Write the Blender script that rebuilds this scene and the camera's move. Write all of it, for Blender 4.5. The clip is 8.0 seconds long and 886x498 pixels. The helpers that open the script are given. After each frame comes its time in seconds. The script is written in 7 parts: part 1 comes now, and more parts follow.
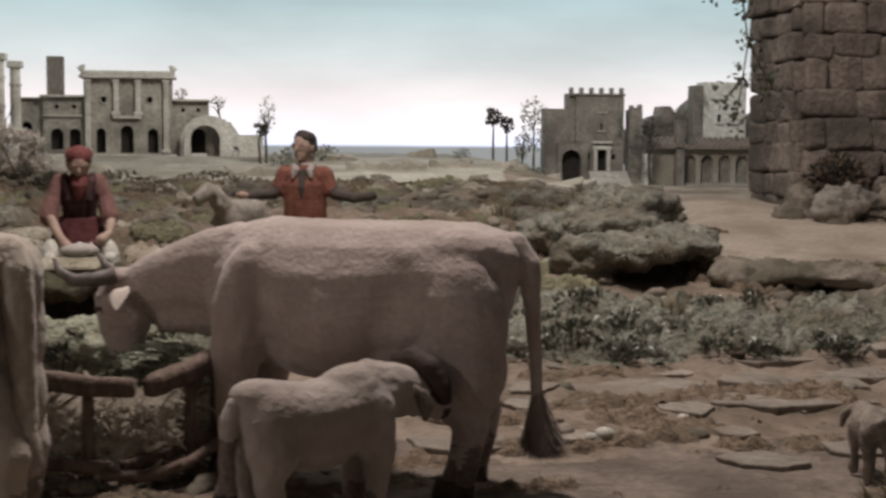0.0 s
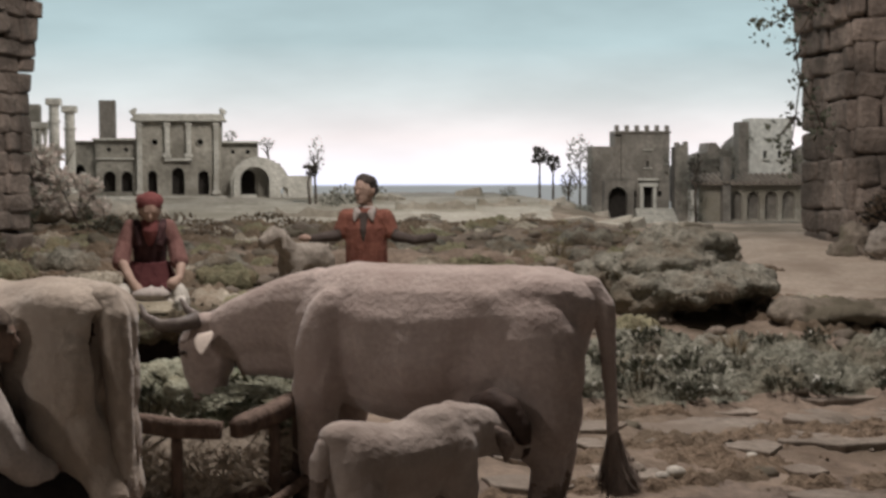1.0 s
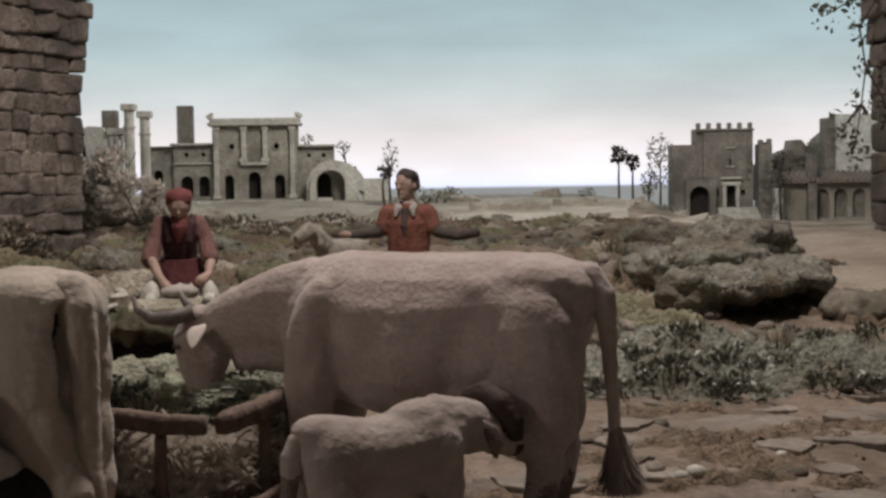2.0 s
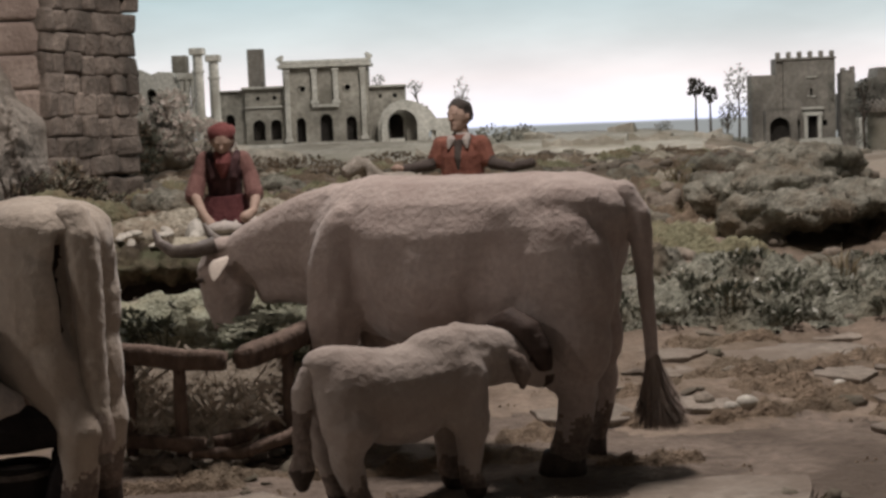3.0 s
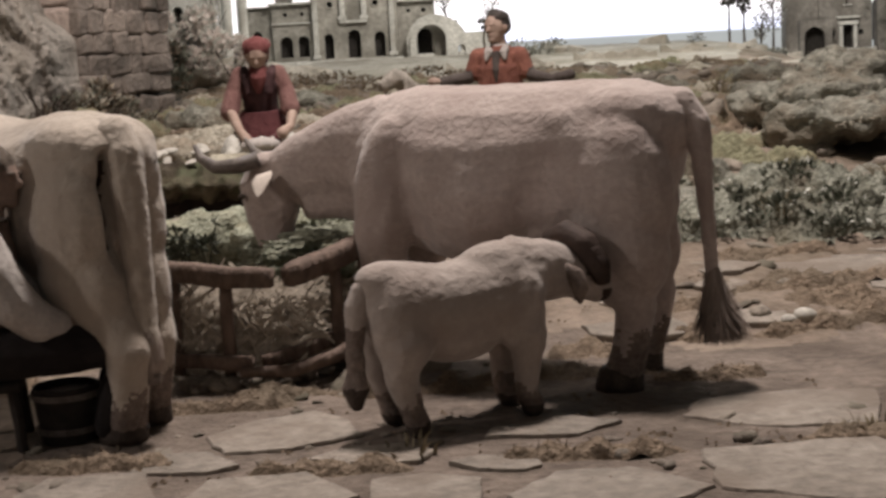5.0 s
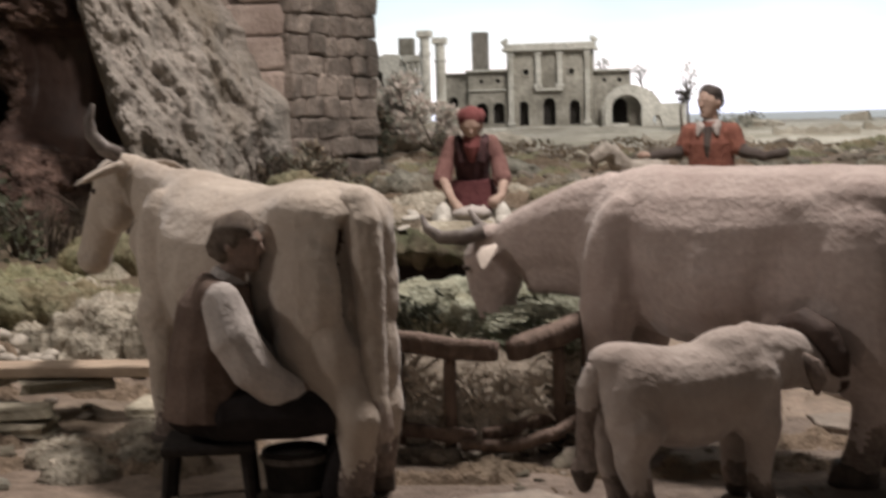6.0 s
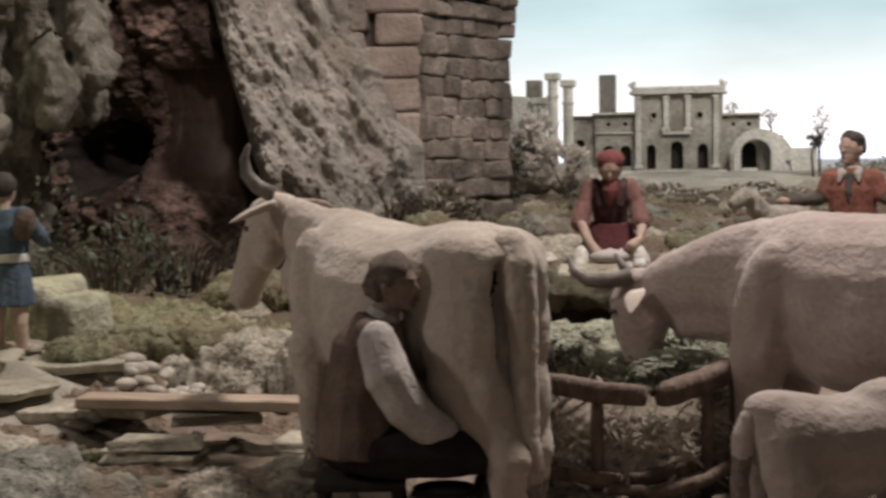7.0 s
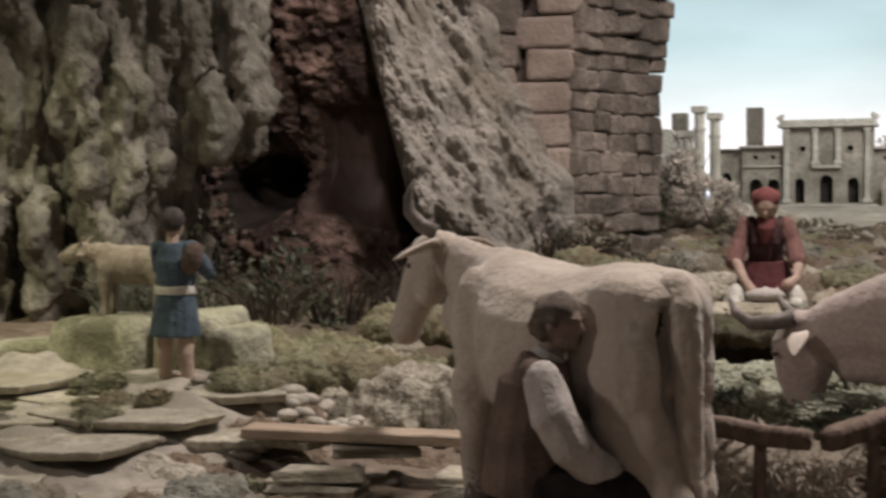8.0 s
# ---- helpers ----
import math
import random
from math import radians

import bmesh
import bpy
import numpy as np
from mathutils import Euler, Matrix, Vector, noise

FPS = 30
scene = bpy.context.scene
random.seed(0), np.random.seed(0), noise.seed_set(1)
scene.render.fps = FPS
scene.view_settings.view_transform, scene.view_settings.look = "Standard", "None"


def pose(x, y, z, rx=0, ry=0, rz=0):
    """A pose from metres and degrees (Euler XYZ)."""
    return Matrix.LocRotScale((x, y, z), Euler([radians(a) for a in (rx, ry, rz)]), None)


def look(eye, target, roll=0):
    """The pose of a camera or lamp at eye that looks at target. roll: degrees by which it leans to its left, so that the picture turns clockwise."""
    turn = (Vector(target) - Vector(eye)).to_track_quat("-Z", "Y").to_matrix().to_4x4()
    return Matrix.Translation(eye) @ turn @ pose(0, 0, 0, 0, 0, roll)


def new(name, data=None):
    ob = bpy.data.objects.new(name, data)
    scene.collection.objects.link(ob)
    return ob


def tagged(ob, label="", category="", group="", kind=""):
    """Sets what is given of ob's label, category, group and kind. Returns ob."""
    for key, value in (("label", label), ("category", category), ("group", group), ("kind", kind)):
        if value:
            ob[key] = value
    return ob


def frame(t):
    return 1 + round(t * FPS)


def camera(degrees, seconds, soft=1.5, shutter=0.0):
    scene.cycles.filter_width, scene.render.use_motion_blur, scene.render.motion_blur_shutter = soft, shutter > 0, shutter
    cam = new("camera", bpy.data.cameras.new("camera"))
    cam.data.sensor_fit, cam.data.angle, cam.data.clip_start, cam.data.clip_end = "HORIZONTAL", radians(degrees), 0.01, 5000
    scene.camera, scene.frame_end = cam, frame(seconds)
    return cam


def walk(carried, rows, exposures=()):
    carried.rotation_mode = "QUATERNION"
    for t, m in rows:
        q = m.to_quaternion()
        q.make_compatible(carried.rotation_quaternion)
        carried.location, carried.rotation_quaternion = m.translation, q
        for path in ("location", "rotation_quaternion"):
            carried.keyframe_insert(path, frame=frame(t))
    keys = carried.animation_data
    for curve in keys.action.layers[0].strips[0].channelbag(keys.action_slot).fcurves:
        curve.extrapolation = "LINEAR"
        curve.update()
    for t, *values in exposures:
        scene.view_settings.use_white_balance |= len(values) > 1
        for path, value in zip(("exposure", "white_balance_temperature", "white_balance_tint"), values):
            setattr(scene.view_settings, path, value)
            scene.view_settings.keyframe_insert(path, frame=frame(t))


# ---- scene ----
cam = camera(34.74, 8.0, soft=2.8, shutter=0.5)


def aim(x, y, z, yaw, pitch, roll):
    return pose(x, y, z, 90 + pitch, 0, yaw) @ pose(0, 0, 0, 0, 0, roll)


# seconds, eye, turn to the left, tilt up, lean
PATH = [
    (0.0, -0.2053, -1.3115, 0.3403, -7.888, -4.408, 0.383),
    (0.5, -0.2393, -1.3391, 0.3523, -6.743, -4.433, 0.015),
    (1.0, -0.2457, -1.3468, 0.3504, -6.224, -2.913, -0.190),
    (1.2, -0.2364, -1.3437, 0.3508, -5.043, -2.664, -0.636),
    (2.3, -0.1102, -1.2590, 0.3168, -1.565, -2.692, -0.871),
    (2.5, -0.0992, -1.2441, 0.3118, -0.788, -3.313, -1.078),
    (3.0, -0.0835, -1.2154, 0.3039, 1.193, -4.868, -2.331),
    (3.5, -0.0796, -1.2069, 0.3052, 1.581, -5.424, -3.258),
    (4.0, -0.0789, -1.2015, 0.2996, 1.825, -5.939, -3.876),
    (4.2, -0.0803, -1.1967, 0.2949, 1.760, -6.465, -3.801),
    (5.3, -0.1195, -1.1793, 0.2981, 3.509, -8.344, -2.075),
    (5.5, -0.1282, -1.1803, 0.2978, 5.565, -7.457, -1.963),
    (6.0, -0.1497, -1.1792, 0.3087, 9.609, -5.252, -1.504),
    (6.5, -0.1617, -1.1861, 0.3110, 11.759, -3.365, -1.344),
    (7.0, -0.1759, -1.1928, 0.3107, 14.385, -3.496, -0.805),
    (7.5, -0.1875, -1.2034, 0.3165, 16.946, -2.993, -0.504),
    (8.0, -0.1924, -1.2152, 0.3200, 19.987, -2.207, -0.455),
]
EXPOSURES = [(0.0, -0.2), (1.2, -0.2), (2.4, -0.40), (3.0, -0.2), (3.5, -0.02), (4.2, 0.10), (5.4, 0.35), (6.0, 0.33), (6.6, 0.2), (8.0, 0.14)]
walk(cam, [(t, aim(*p)) for t, *p in PATH], EXPOSURES)

# ---- light ----
world = bpy.data.worlds.new("gallery_dark")
scene.world = world
world.use_nodes = True
world.node_tree.nodes["Background"].inputs["Color"].default_value = (0.9, 0.95, 1.0, 1)
world.node_tree.nodes["Background"].inputs["Strength"].default_value = 0.02


def lamp(name, eye, target, size, watts, colour, label):
    data = bpy.data.lights.new(name, "AREA")
    data.shape, data.size, data.energy, data.color = "DISK", size, watts, colour
    ob = new(name, data)
    ob.matrix_world = look(eye, target)
    return tagged(ob, label, "spotlight", "gallery spotlights", "structure")


def spot(name, eye, target, cone, size, watts, colour, label):
    data = bpy.data.lights.new(name, "SPOT")
    data.spot_size, data.spot_blend, data.shadow_soft_size, data.energy, data.color = radians(cone), 0.7, size, watts, colour
    ob = new(name, data)
    ob.matrix_world = look(eye, target)
    return tagged(ob, label, "spotlight", "gallery spotlights", "structure")


spot("key_spotlight", (-2.0, -0.72, 1.25), (-0.62, -0.05, 0.14), 40, 0.07, 26, (1.0, 0.90, 0.85), "warm gallery spotlight beside the stable yard")
lamp("top_spotlight", (-0.08, 0.52, 2.0), (-0.13, 0.26, 0.1), 0.25, 42, (1.0, 0.90, 0.85), "warm gallery spotlight over the cattle")
spot("arch_spotlight", (-0.2, -0.9, 2.3), (-1.2, 1.58, 0.98), 30, 0.1, 136, (1.0, 0.89, 0.82), "warm gallery spotlight aimed at the ruined arch")
# spot added out of view to raise the brightness of the eastern pier
spot("pier_fill_spot", (0.5, -0.5, 2.3), (1.35, 1.75, 0.75), 34, 0.1, 60, (1.0, 0.9, 0.83), "warm unseen spotlight added to brighten the eastern pier")
lamp("field_spotlight", (-0.2, 2.2, 2.3), (-0.3, 2.5, 0.1), 0.6, 16, (1.0, 0.93, 0.86), "warm gallery spotlight over the field")
lamp("town_spotlight", (0.6, 3.9, 2.35), (0.6, 6.6, 0.3), 0.9, 80, (1.0, 0.96, 0.9), "pale gallery spotlight over the town")
spot("cave_spotlight", (-1.80, -0.2, 1.6), (-1.70, 0.48, 0.20), 49, 0.08, 66, (1.0, 0.96, 0.64), "yellow gallery spotlight above the cave")
# added fill, lifts the sides that face the visitors
lamp("visitor_side_fill", (0.3, -2.2, 2.4), (0.6, 1.6, 0.3), 1.1, 2.2, (1.0, 0.9, 0.83), "warm unseen fill light added on the visitors' side")


# ---- materials ----
def surf(name, dark, light, scale, rough=0.85, relief=0.5, depth=0.004, fine=6.0, stain=None, stain_scale=3.0,
         stretch=(1, 1, 1), spread=0.0, metal=0.0, vary=0.25):
    """A mottled surface: two colours by coarse noise, fine grain, a stain colour by large noise, relief at two scales."""
    m = bpy.data.materials.new(name)
    m.use_nodes = True
    nodes, links = m.node_tree.nodes, m.node_tree.links
    bsdf = nodes["Principled BSDF"]
    where = nodes.new("ShaderNodeNewGeometry")
    mapping = nodes.new("ShaderNodeMapping")
    mapping.inputs["Scale"].default_value = stretch
    links.new(where.outputs["Position"], mapping.inputs["Vector"])

    def grain(size, detail):
        n = nodes.new("ShaderNodeTexNoise")
        n.inputs["Scale"].default_value, n.inputs["Detail"].default_value = size, detail
        n.inputs["Roughness"].default_value = 0.62
        links.new(mapping.outputs["Vector"], n.inputs["Vector"])
        return n.outputs["Fac"]

    def mix(fac, a, b):
        n = nodes.new("ShaderNodeMix")
        n.data_type = "RGBA"
        links.new(fac, n.inputs["Factor"])
        for socket, value in ((n.inputs["A"], a), (n.inputs["B"], b)):
            if isinstance(value, tuple):
                socket.default_value = (*value, 1)
            else:
                links.new(value, socket)
        return n.outputs["Result"]

    def band(fac, low, high):
        n = nodes.new("ShaderNodeMapRange")
        n.inputs["From Min"].default_value, n.inputs["From Max"].default_value = low, high
        links.new(fac, n.inputs["Value"])
        return n.outputs["Result"]

    coarse, small = grain(scale, 4), grain(scale * fine, 3)
    colour = mix(band(coarse, 0.34, 0.66), dark, light)
    shade = nodes.new("ShaderNodeHueSaturation")
    links.new(colour, shade.inputs["Color"])
    value = nodes.new("ShaderNodeMapRange")
    value.inputs["From Min"].default_value, value.inputs["From Max"].default_value = 0.3, 0.7
    value.inputs["To Min"].default_value, value.inputs["To Max"].default_value = 1 - vary, 1 + 0.85 * vary
    links.new(small, value.inputs["Value"])
    shaded = value.outputs["Result"]
    if spread:
        info = nodes.new("ShaderNodeObjectInfo")
        own = nodes.new("ShaderNodeMapRange")
        own.inputs["To Min"].default_value, own.inputs["To Max"].default_value = 1 - spread, 1 + spread
        links.new(info.outputs["Random"], own.inputs["Value"])
        both = nodes.new("ShaderNodeMath")
        both.operation = "MULTIPLY"
        links.new(shaded, both.inputs[0]), links.new(own.outputs["Result"], both.inputs[1])
        shaded = both.outputs["Value"]
    links.new(shaded, shade.inputs["Value"])
    colour = shade.outputs["Color"]
    if stain:
        colour = mix(band(grain(stain_scale, 5), 0.48, 0.62), colour, stain)
    links.new(colour, bsdf.inputs["Base Color"])
    bsdf.inputs["Roughness"].default_value, bsdf.inputs["Metallic"].default_value = rough, metal
    bsdf.inputs["Specular IOR Level"].default_value = 0.3
    if relief:
        total = nodes.new("ShaderNodeMath")
        total.operation = "ADD"
        links.new(coarse, total.inputs[0]), links.new(small, total.inputs[1])
        bump = nodes.new("ShaderNodeBump")
        bump.inputs["Strength"].default_value, bump.inputs["Distance"].default_value = relief, depth
        links.new(total.outputs["Value"], bump.inputs["Height"])
        links.new(bump.outputs["Normal"], bsdf.inputs["Normal"])
    return m


HIDE = surf("cream_hide", (0.38, 0.308, 0.276), (0.485, 0.406, 0.37), 11, 0.92, 0.4, 0.005, 16, (0.39, 0.314, 0.283), 16, vary=0.11)
HIDE_PALE = surf("pale_hide", (0.40, 0.336, 0.278), (0.51, 0.44, 0.37), 11, 0.92, 0.4, 0.005, 16, (0.41, 0.343, 0.284), 16, vary=0.11)
CALF_HIDE = surf("calf_hide", (0.35, 0.295, 0.26), (0.45, 0.385, 0.345), 20, 0.92, 0.35, 0.006, 7, (0.335, 0.275, 0.24), 9, vary=0.1)
TAIL_HAIR = surf("tail_hair", (0.28, 0.222, 0.19), (0.39, 0.318, 0.276), 90, 0.92, 0.8, 0.005, 3, None, 3, (1, 1, 0.1), vary=0.15)
BROWN_SKIN_AND_SHADE = surf("brown_udder_skin_and_cleft_shade", (0.035, 0.022, 0.017), (0.07, 0.045, 0.035), 40, 0.75, 0.5, 0.003, vary=0.1)
EAR_WHITE = surf("pale_ear", (0.46, 0.40, 0.35), (0.56, 0.49, 0.43), 40, 0.9, 0.3, 0.002, vary=0.1)
HORN = surf("grey_horn", (0.10, 0.083, 0.075), (0.19, 0.16, 0.14), 60, 0.5, 0.3, 0.002)
HOOF = surf("dark_hoof", (0.045, 0.033, 0.027), (0.09, 0.068, 0.055), 60, 0.7, 0.5, 0.003)
GOAT_COAT = surf("tan_goat_coat", (0.25, 0.205, 0.16), (0.36, 0.305, 0.245), 60, 0.9, 0.8, 0.004)
GREY_COAT = surf("grey_goat_coat", (0.28, 0.25, 0.215), (0.43, 0.385, 0.335), 60, 0.9, 0.8, 0.004)
BROWN_COAT = surf("grey_brown_lamb_coat", (0.17, 0.138, 0.115), (0.31, 0.26, 0.22), 50, 0.9, 0.7, 0.003)
SKIN = surf("painted_clay_skin", (0.37, 0.255, 0.205), (0.48, 0.35, 0.285), 60, 0.6, 0.2, 0.001, vary=0.1)
SKIN_PALE = surf("pale_clay_skin", (0.45, 0.33, 0.26), (0.54, 0.41, 0.33), 60, 0.6, 0.2, 0.001, vary=0.1)
HAIR = surf("brown_painted_hair", (0.13, 0.10, 0.078), (0.24, 0.19, 0.15), 110, 0.7, 1.0, 0.004, vary=0.15)
HAIR_DARK = surf("dark_painted_hair", (0.045, 0.036, 0.032), (0.085, 0.068, 0.06), 80, 0.6, 0.9, 0.003)
SHIRT = surf("off_white_cloth", (0.40, 0.36, 0.335), (0.50, 0.455, 0.42), 40, 0.9, 0.6, 0.003, vary=0.1)
WHITE_CLOTH = surf("white_linen", (0.58, 0.55, 0.49), (0.70, 0.67, 0.61), 40, 0.9, 0.6, 0.003, vary=0.1)
VEST = surf("brown_felt_vest", (0.105, 0.072, 0.058), (0.16, 0.115, 0.093), 40, 0.95, 0.6, 0.003, vary=0.1)
TROUSER = surf("black_trouser_cloth", (0.012, 0.009, 0.009), (0.025, 0.02, 0.019), 40, 0.95, 0.5, 0.002, vary=0.1)
RED_CLOTH = surf("dull_red_cloth", (0.15, 0.045, 0.044), (0.225, 0.08, 0.076), 50, 0.9, 0.7, 0.003, vary=0.12)
WINE_CLOTH = surf("wine_red_skirt_cloth", (0.085, 0.026, 0.028), (0.13, 0.045, 0.046), 50, 0.9, 0.7, 0.003, vary=0.12)
PINK_CLOTH = surf("faded_pink_cloth", (0.17, 0.085, 0.076), (0.25, 0.135, 0.12), 50, 0.9, 0.7, 0.003, vary=0.12)
DARK_BODICE = surf("dark_plum_bodice", (0.04, 0.021, 0.023), (0.085, 0.042, 0.043), 50, 0.9, 0.5, 0.003, vary=0.1)
ORANGE_CLOTH = surf("brick_orange_cloth", (0.185, 0.070, 0.053), (0.31, 0.130, 0.095), 50, 0.9, 0.8, 0.004, vary=0.15)
GREY_SLEEVE = surf("grey_sleeve_cloth", (0.07, 0.055, 0.05), (0.115, 0.095, 0.085), 50, 0.9, 0.6, 0.003, vary=0.1)
BLUE_CLOTH = surf("dull_blue_cloth", (0.055, 0.08, 0.11), (0.095, 0.128, 0.162), 50, 0.9, 0.7, 0.003, vary=0.15)

SOIL = surf("dry_soil", (0.17, 0.13, 0.10), (0.31, 0.25, 0.20), 7, 0.95, 0.9, 0.006, 9, (0.125, 0.098, 0.07), 2.3)
SAND = surf("pale_sand", (0.285, 0.255, 0.215), (0.41, 0.373, 0.32), 5, 0.95, 0.7, 0.006, 9, (0.235, 0.208, 0.165), 2.0)
TAN_EARTH = surf("trodden_tan_earth", (0.125, 0.098, 0.08), (0.238, 0.192, 0.158), 9, 0.95, 1.0, 0.007, 9, (0.115, 0.09, 0.072), 6, vary=0.28)
FLAG = surf("grey_flagstone", (0.21, 0.18, 0.15), (0.315, 0.274, 0.233), 13, 0.88, 0.8, 0.005, 7, (0.2, 0.163, 0.132), 7, spread=0.14)
FLAG_WARM = surf("warm_flagstone", (0.32, 0.29, 0.225), (0.46, 0.42, 0.335), 13, 0.9, 0.9, 0.006, 7, (0.265, 0.235, 0.175), 9, spread=0.10)
BLOCK = surf("brown_building_stone", (0.16, 0.132, 0.112), (0.27, 0.226, 0.194), 14, 0.92, 1.0, 0.007, 6, (0.1, 0.085, 0.073), 6, spread=0.22)
QUOIN = surf("pinkish_quoin_stone", (0.25, 0.2, 0.172), (0.335, 0.275, 0.24), 16, 0.92, 0.9, 0.005, 6, (0.22, 0.172, 0.148), 6, spread=0.12)
MORTAR = surf("dark_mortar", (0.055, 0.042, 0.036), (0.09, 0.07, 0.06), 20, 0.95, 0.8, 0.004)
ROCK = surf("grey_cliff_rock", (0.20, 0.178, 0.155), (0.36, 0.325, 0.287), 17, 0.92, 0.9, 0.009, 6, (0.20, 0.172, 0.138), 5, vary=0.22)
ROCK_FLUTE = surf("fluted_cave_rock", (0.135, 0.122, 0.10), (0.315, 0.288, 0.245), 14, 0.88, 1.0, 0.010, 6, (0.125, 0.114, 0.09), 6, (1, 1, 0.6))
MOSSY_ROCK = surf("mossy_grey_rock", (0.15, 0.145, 0.118), (0.35, 0.338, 0.285), 22, 0.95, 1.0, 0.009, 5, (0.19, 0.16, 0.12), 9, vary=0.35)
FODDER = surf("pale_green_fodder", (0.25, 0.26, 0.19), (0.44, 0.45, 0.355), 50, 0.9, 1.0, 0.006, 4, (0.33, 0.32, 0.23), 12)
BARK = surf("red_brown_cork_bark", (0.085, 0.054, 0.043), (0.28, 0.185, 0.15), 24, 0.5, 1.0, 0.012, 4, (0.065, 0.04, 0.032), 8, (1, 1, 1.5))
BLOSSOM = surf("pale_blossom", (0.621, 0.54, 0.493), (0.85, 0.776, 0.716), 40, 0.85, 0.3, 0.003)
MILKER_SKIN = surf("tanned_clay_skin", (0.20, 0.142, 0.115), (0.29, 0.21, 0.172), 60, 0.6, 0.2, 0.001, vary=0.1)
PALE_MOSS = surf("pale_brown_moss", (0.335, 0.303, 0.243), (0.525, 0.48, 0.395), 40, 0.95, 0.8, 0.006, 4, (0.33, 0.275, 0.21), 9)
TRACK = surf("pale_tan_track", (0.38, 0.315, 0.255), (0.50, 0.43, 0.36), 6, 0.95, 0.6, 0.004, 14, (0.32, 0.262, 0.21), 4.5, vary=0.15)
GREEN_MOSS = surf("grey_green_moss", (0.15, 0.152, 0.118), (0.34, 0.338, 0.28), 40, 0.95, 0.9, 0.007, 4, (0.2, 0.185, 0.14), 9)
LEAF_GREY = surf("grey_green_leaf", (0.128, 0.128, 0.098), (0.255, 0.253, 0.204), 60, 0.7, 0.2, 0.002)
FLECK = surf("white_fleck", (0.5, 0.5, 0.44), (0.66, 0.66, 0.6), 60, 0.8, 0.2, 0.002)
SLICK_BARK = surf("smooth_brown_bark", (0.055, 0.033, 0.027), (0.10, 0.062, 0.05), 9, 0.5, 0.5, 0.004, 8, (0.042, 0.026, 0.021), 4, (1, 1, 0.3), vary=0.12)
BANK_EARTH = surf("mossy_bank_earth", (0.062, 0.048, 0.036), (0.15, 0.128, 0.085), 30, 0.95, 0.8, 0.006, 9, (0.10, 0.105, 0.062), 14, vary=0.2)
HOLLOW_SHADE = surf("hollow_shade", (0.018, 0.013, 0.011), (0.045, 0.034, 0.028), 20, 0.95, 0.6, 0.006)
STONE_PALE = surf("pale_pebble", (0.36, 0.325, 0.275), (0.52, 0.475, 0.41), 30, 0.8, 0.4, 0.003, 5, spread=0.2)
STONE_WHITE = surf("white_bank_stone", (0.40, 0.37, 0.325), (0.54, 0.51, 0.45), 30, 0.8, 0.4, 0.003, 5, spread=0.1)
STONE_GREY = surf("grey_rubble", (0.16, 0.132, 0.108), (0.30, 0.26, 0.215), 20, 0.9, 0.8, 0.004, 6, (0.13, 0.115, 0.085), 8, spread=0.3)
MOSS = surf("olive_moss", (0.15, 0.145, 0.088), (0.305, 0.29, 0.19), 40, 0.95, 0.8, 0.006, 4, (0.235, 0.195, 0.125), 9)
GREEN_STONE = surf("green_stained_stone", (0.300, 0.288, 0.210), (0.456, 0.438, 0.330), 16, 0.92, 0.9, 0.006, 7, (0.15, 0.14, 0.095), 9, vary=0.2)
DRY_MOSS = surf("brown_dry_moss", (0.15, 0.111, 0.078), (0.275, 0.21, 0.152), 60, 0.95, 0.8, 0.005, 4, (0.175, 0.138, 0.1), 8)
LEAF = surf("dark_green_leaf", (0.06, 0.065, 0.047), (0.135, 0.142, 0.105), 60, 0.6, 0.2, 0.002)
LEAF_PALE = surf("pale_green_leaf", (0.20, 0.23, 0.155), (0.34, 0.37, 0.27), 60, 0.7, 0.2, 0.002)
DRY_LEAF = surf("dry_grass_blade", (0.13, 0.105, 0.062), (0.27, 0.22, 0.145), 60, 0.8, 0.2, 0.002)
FAR_LEAF = surf("grey_far_foliage", (0.15, 0.145, 0.12), (0.30, 0.29, 0.25), 20, 0.9, 0.3, 0.004)
DARK_FAR_LEAF = surf("dark_far_foliage", (0.025, 0.022, 0.018), (0.06, 0.054, 0.044), 20, 0.9, 0.3, 0.004)
STRAW = surf("straw", (0.33, 0.28, 0.22), (0.58, 0.51, 0.42), 60, 0.8, 0.3, 0.002)
WOOD = surf("brown_trough_wood", (0.12, 0.084, 0.066), (0.235, 0.172, 0.139), 18, 0.85, 1.0, 0.005, 6, (0.07, 0.047, 0.037), 9, (1, 1, 0.4), vary=0.35)
PLANK = surf("pale_plank_wood", (0.33, 0.25, 0.185), (0.45, 0.355, 0.27), 14, 0.8, 0.6, 0.002, 7, (0.26, 0.195, 0.14), 5, (0.25, 1, 1))
DARK_WOOD = surf("black_stained_wood", (0.015, 0.012, 0.011), (0.035, 0.028, 0.024), 20, 0.8, 0.5, 0.002)
TWIG = surf("dark_twig", (0.05, 0.038, 0.03), (0.10, 0.078, 0.062), 30, 0.9, 0.4, 0.002)
PLASTER = surf("grey_town_plaster", (0.24, 0.222, 0.19), (0.375, 0.348, 0.303), 9, 0.9, 0.7, 0.006, 5, (0.175, 0.16, 0.135), 4)
TRIM = surf("pale_town_stone", (0.44, 0.42, 0.378), (0.61, 0.585, 0.535), 12, 0.9, 0.6, 0.005, 5, (0.35, 0.33, 0.29), 6)
CASTLE = surf("dark_castle_plaster", (0.17, 0.152, 0.132), (0.28, 0.254, 0.224), 9, 0.9, 0.6, 0.005, 5, (0.135, 0.12, 0.105), 4)
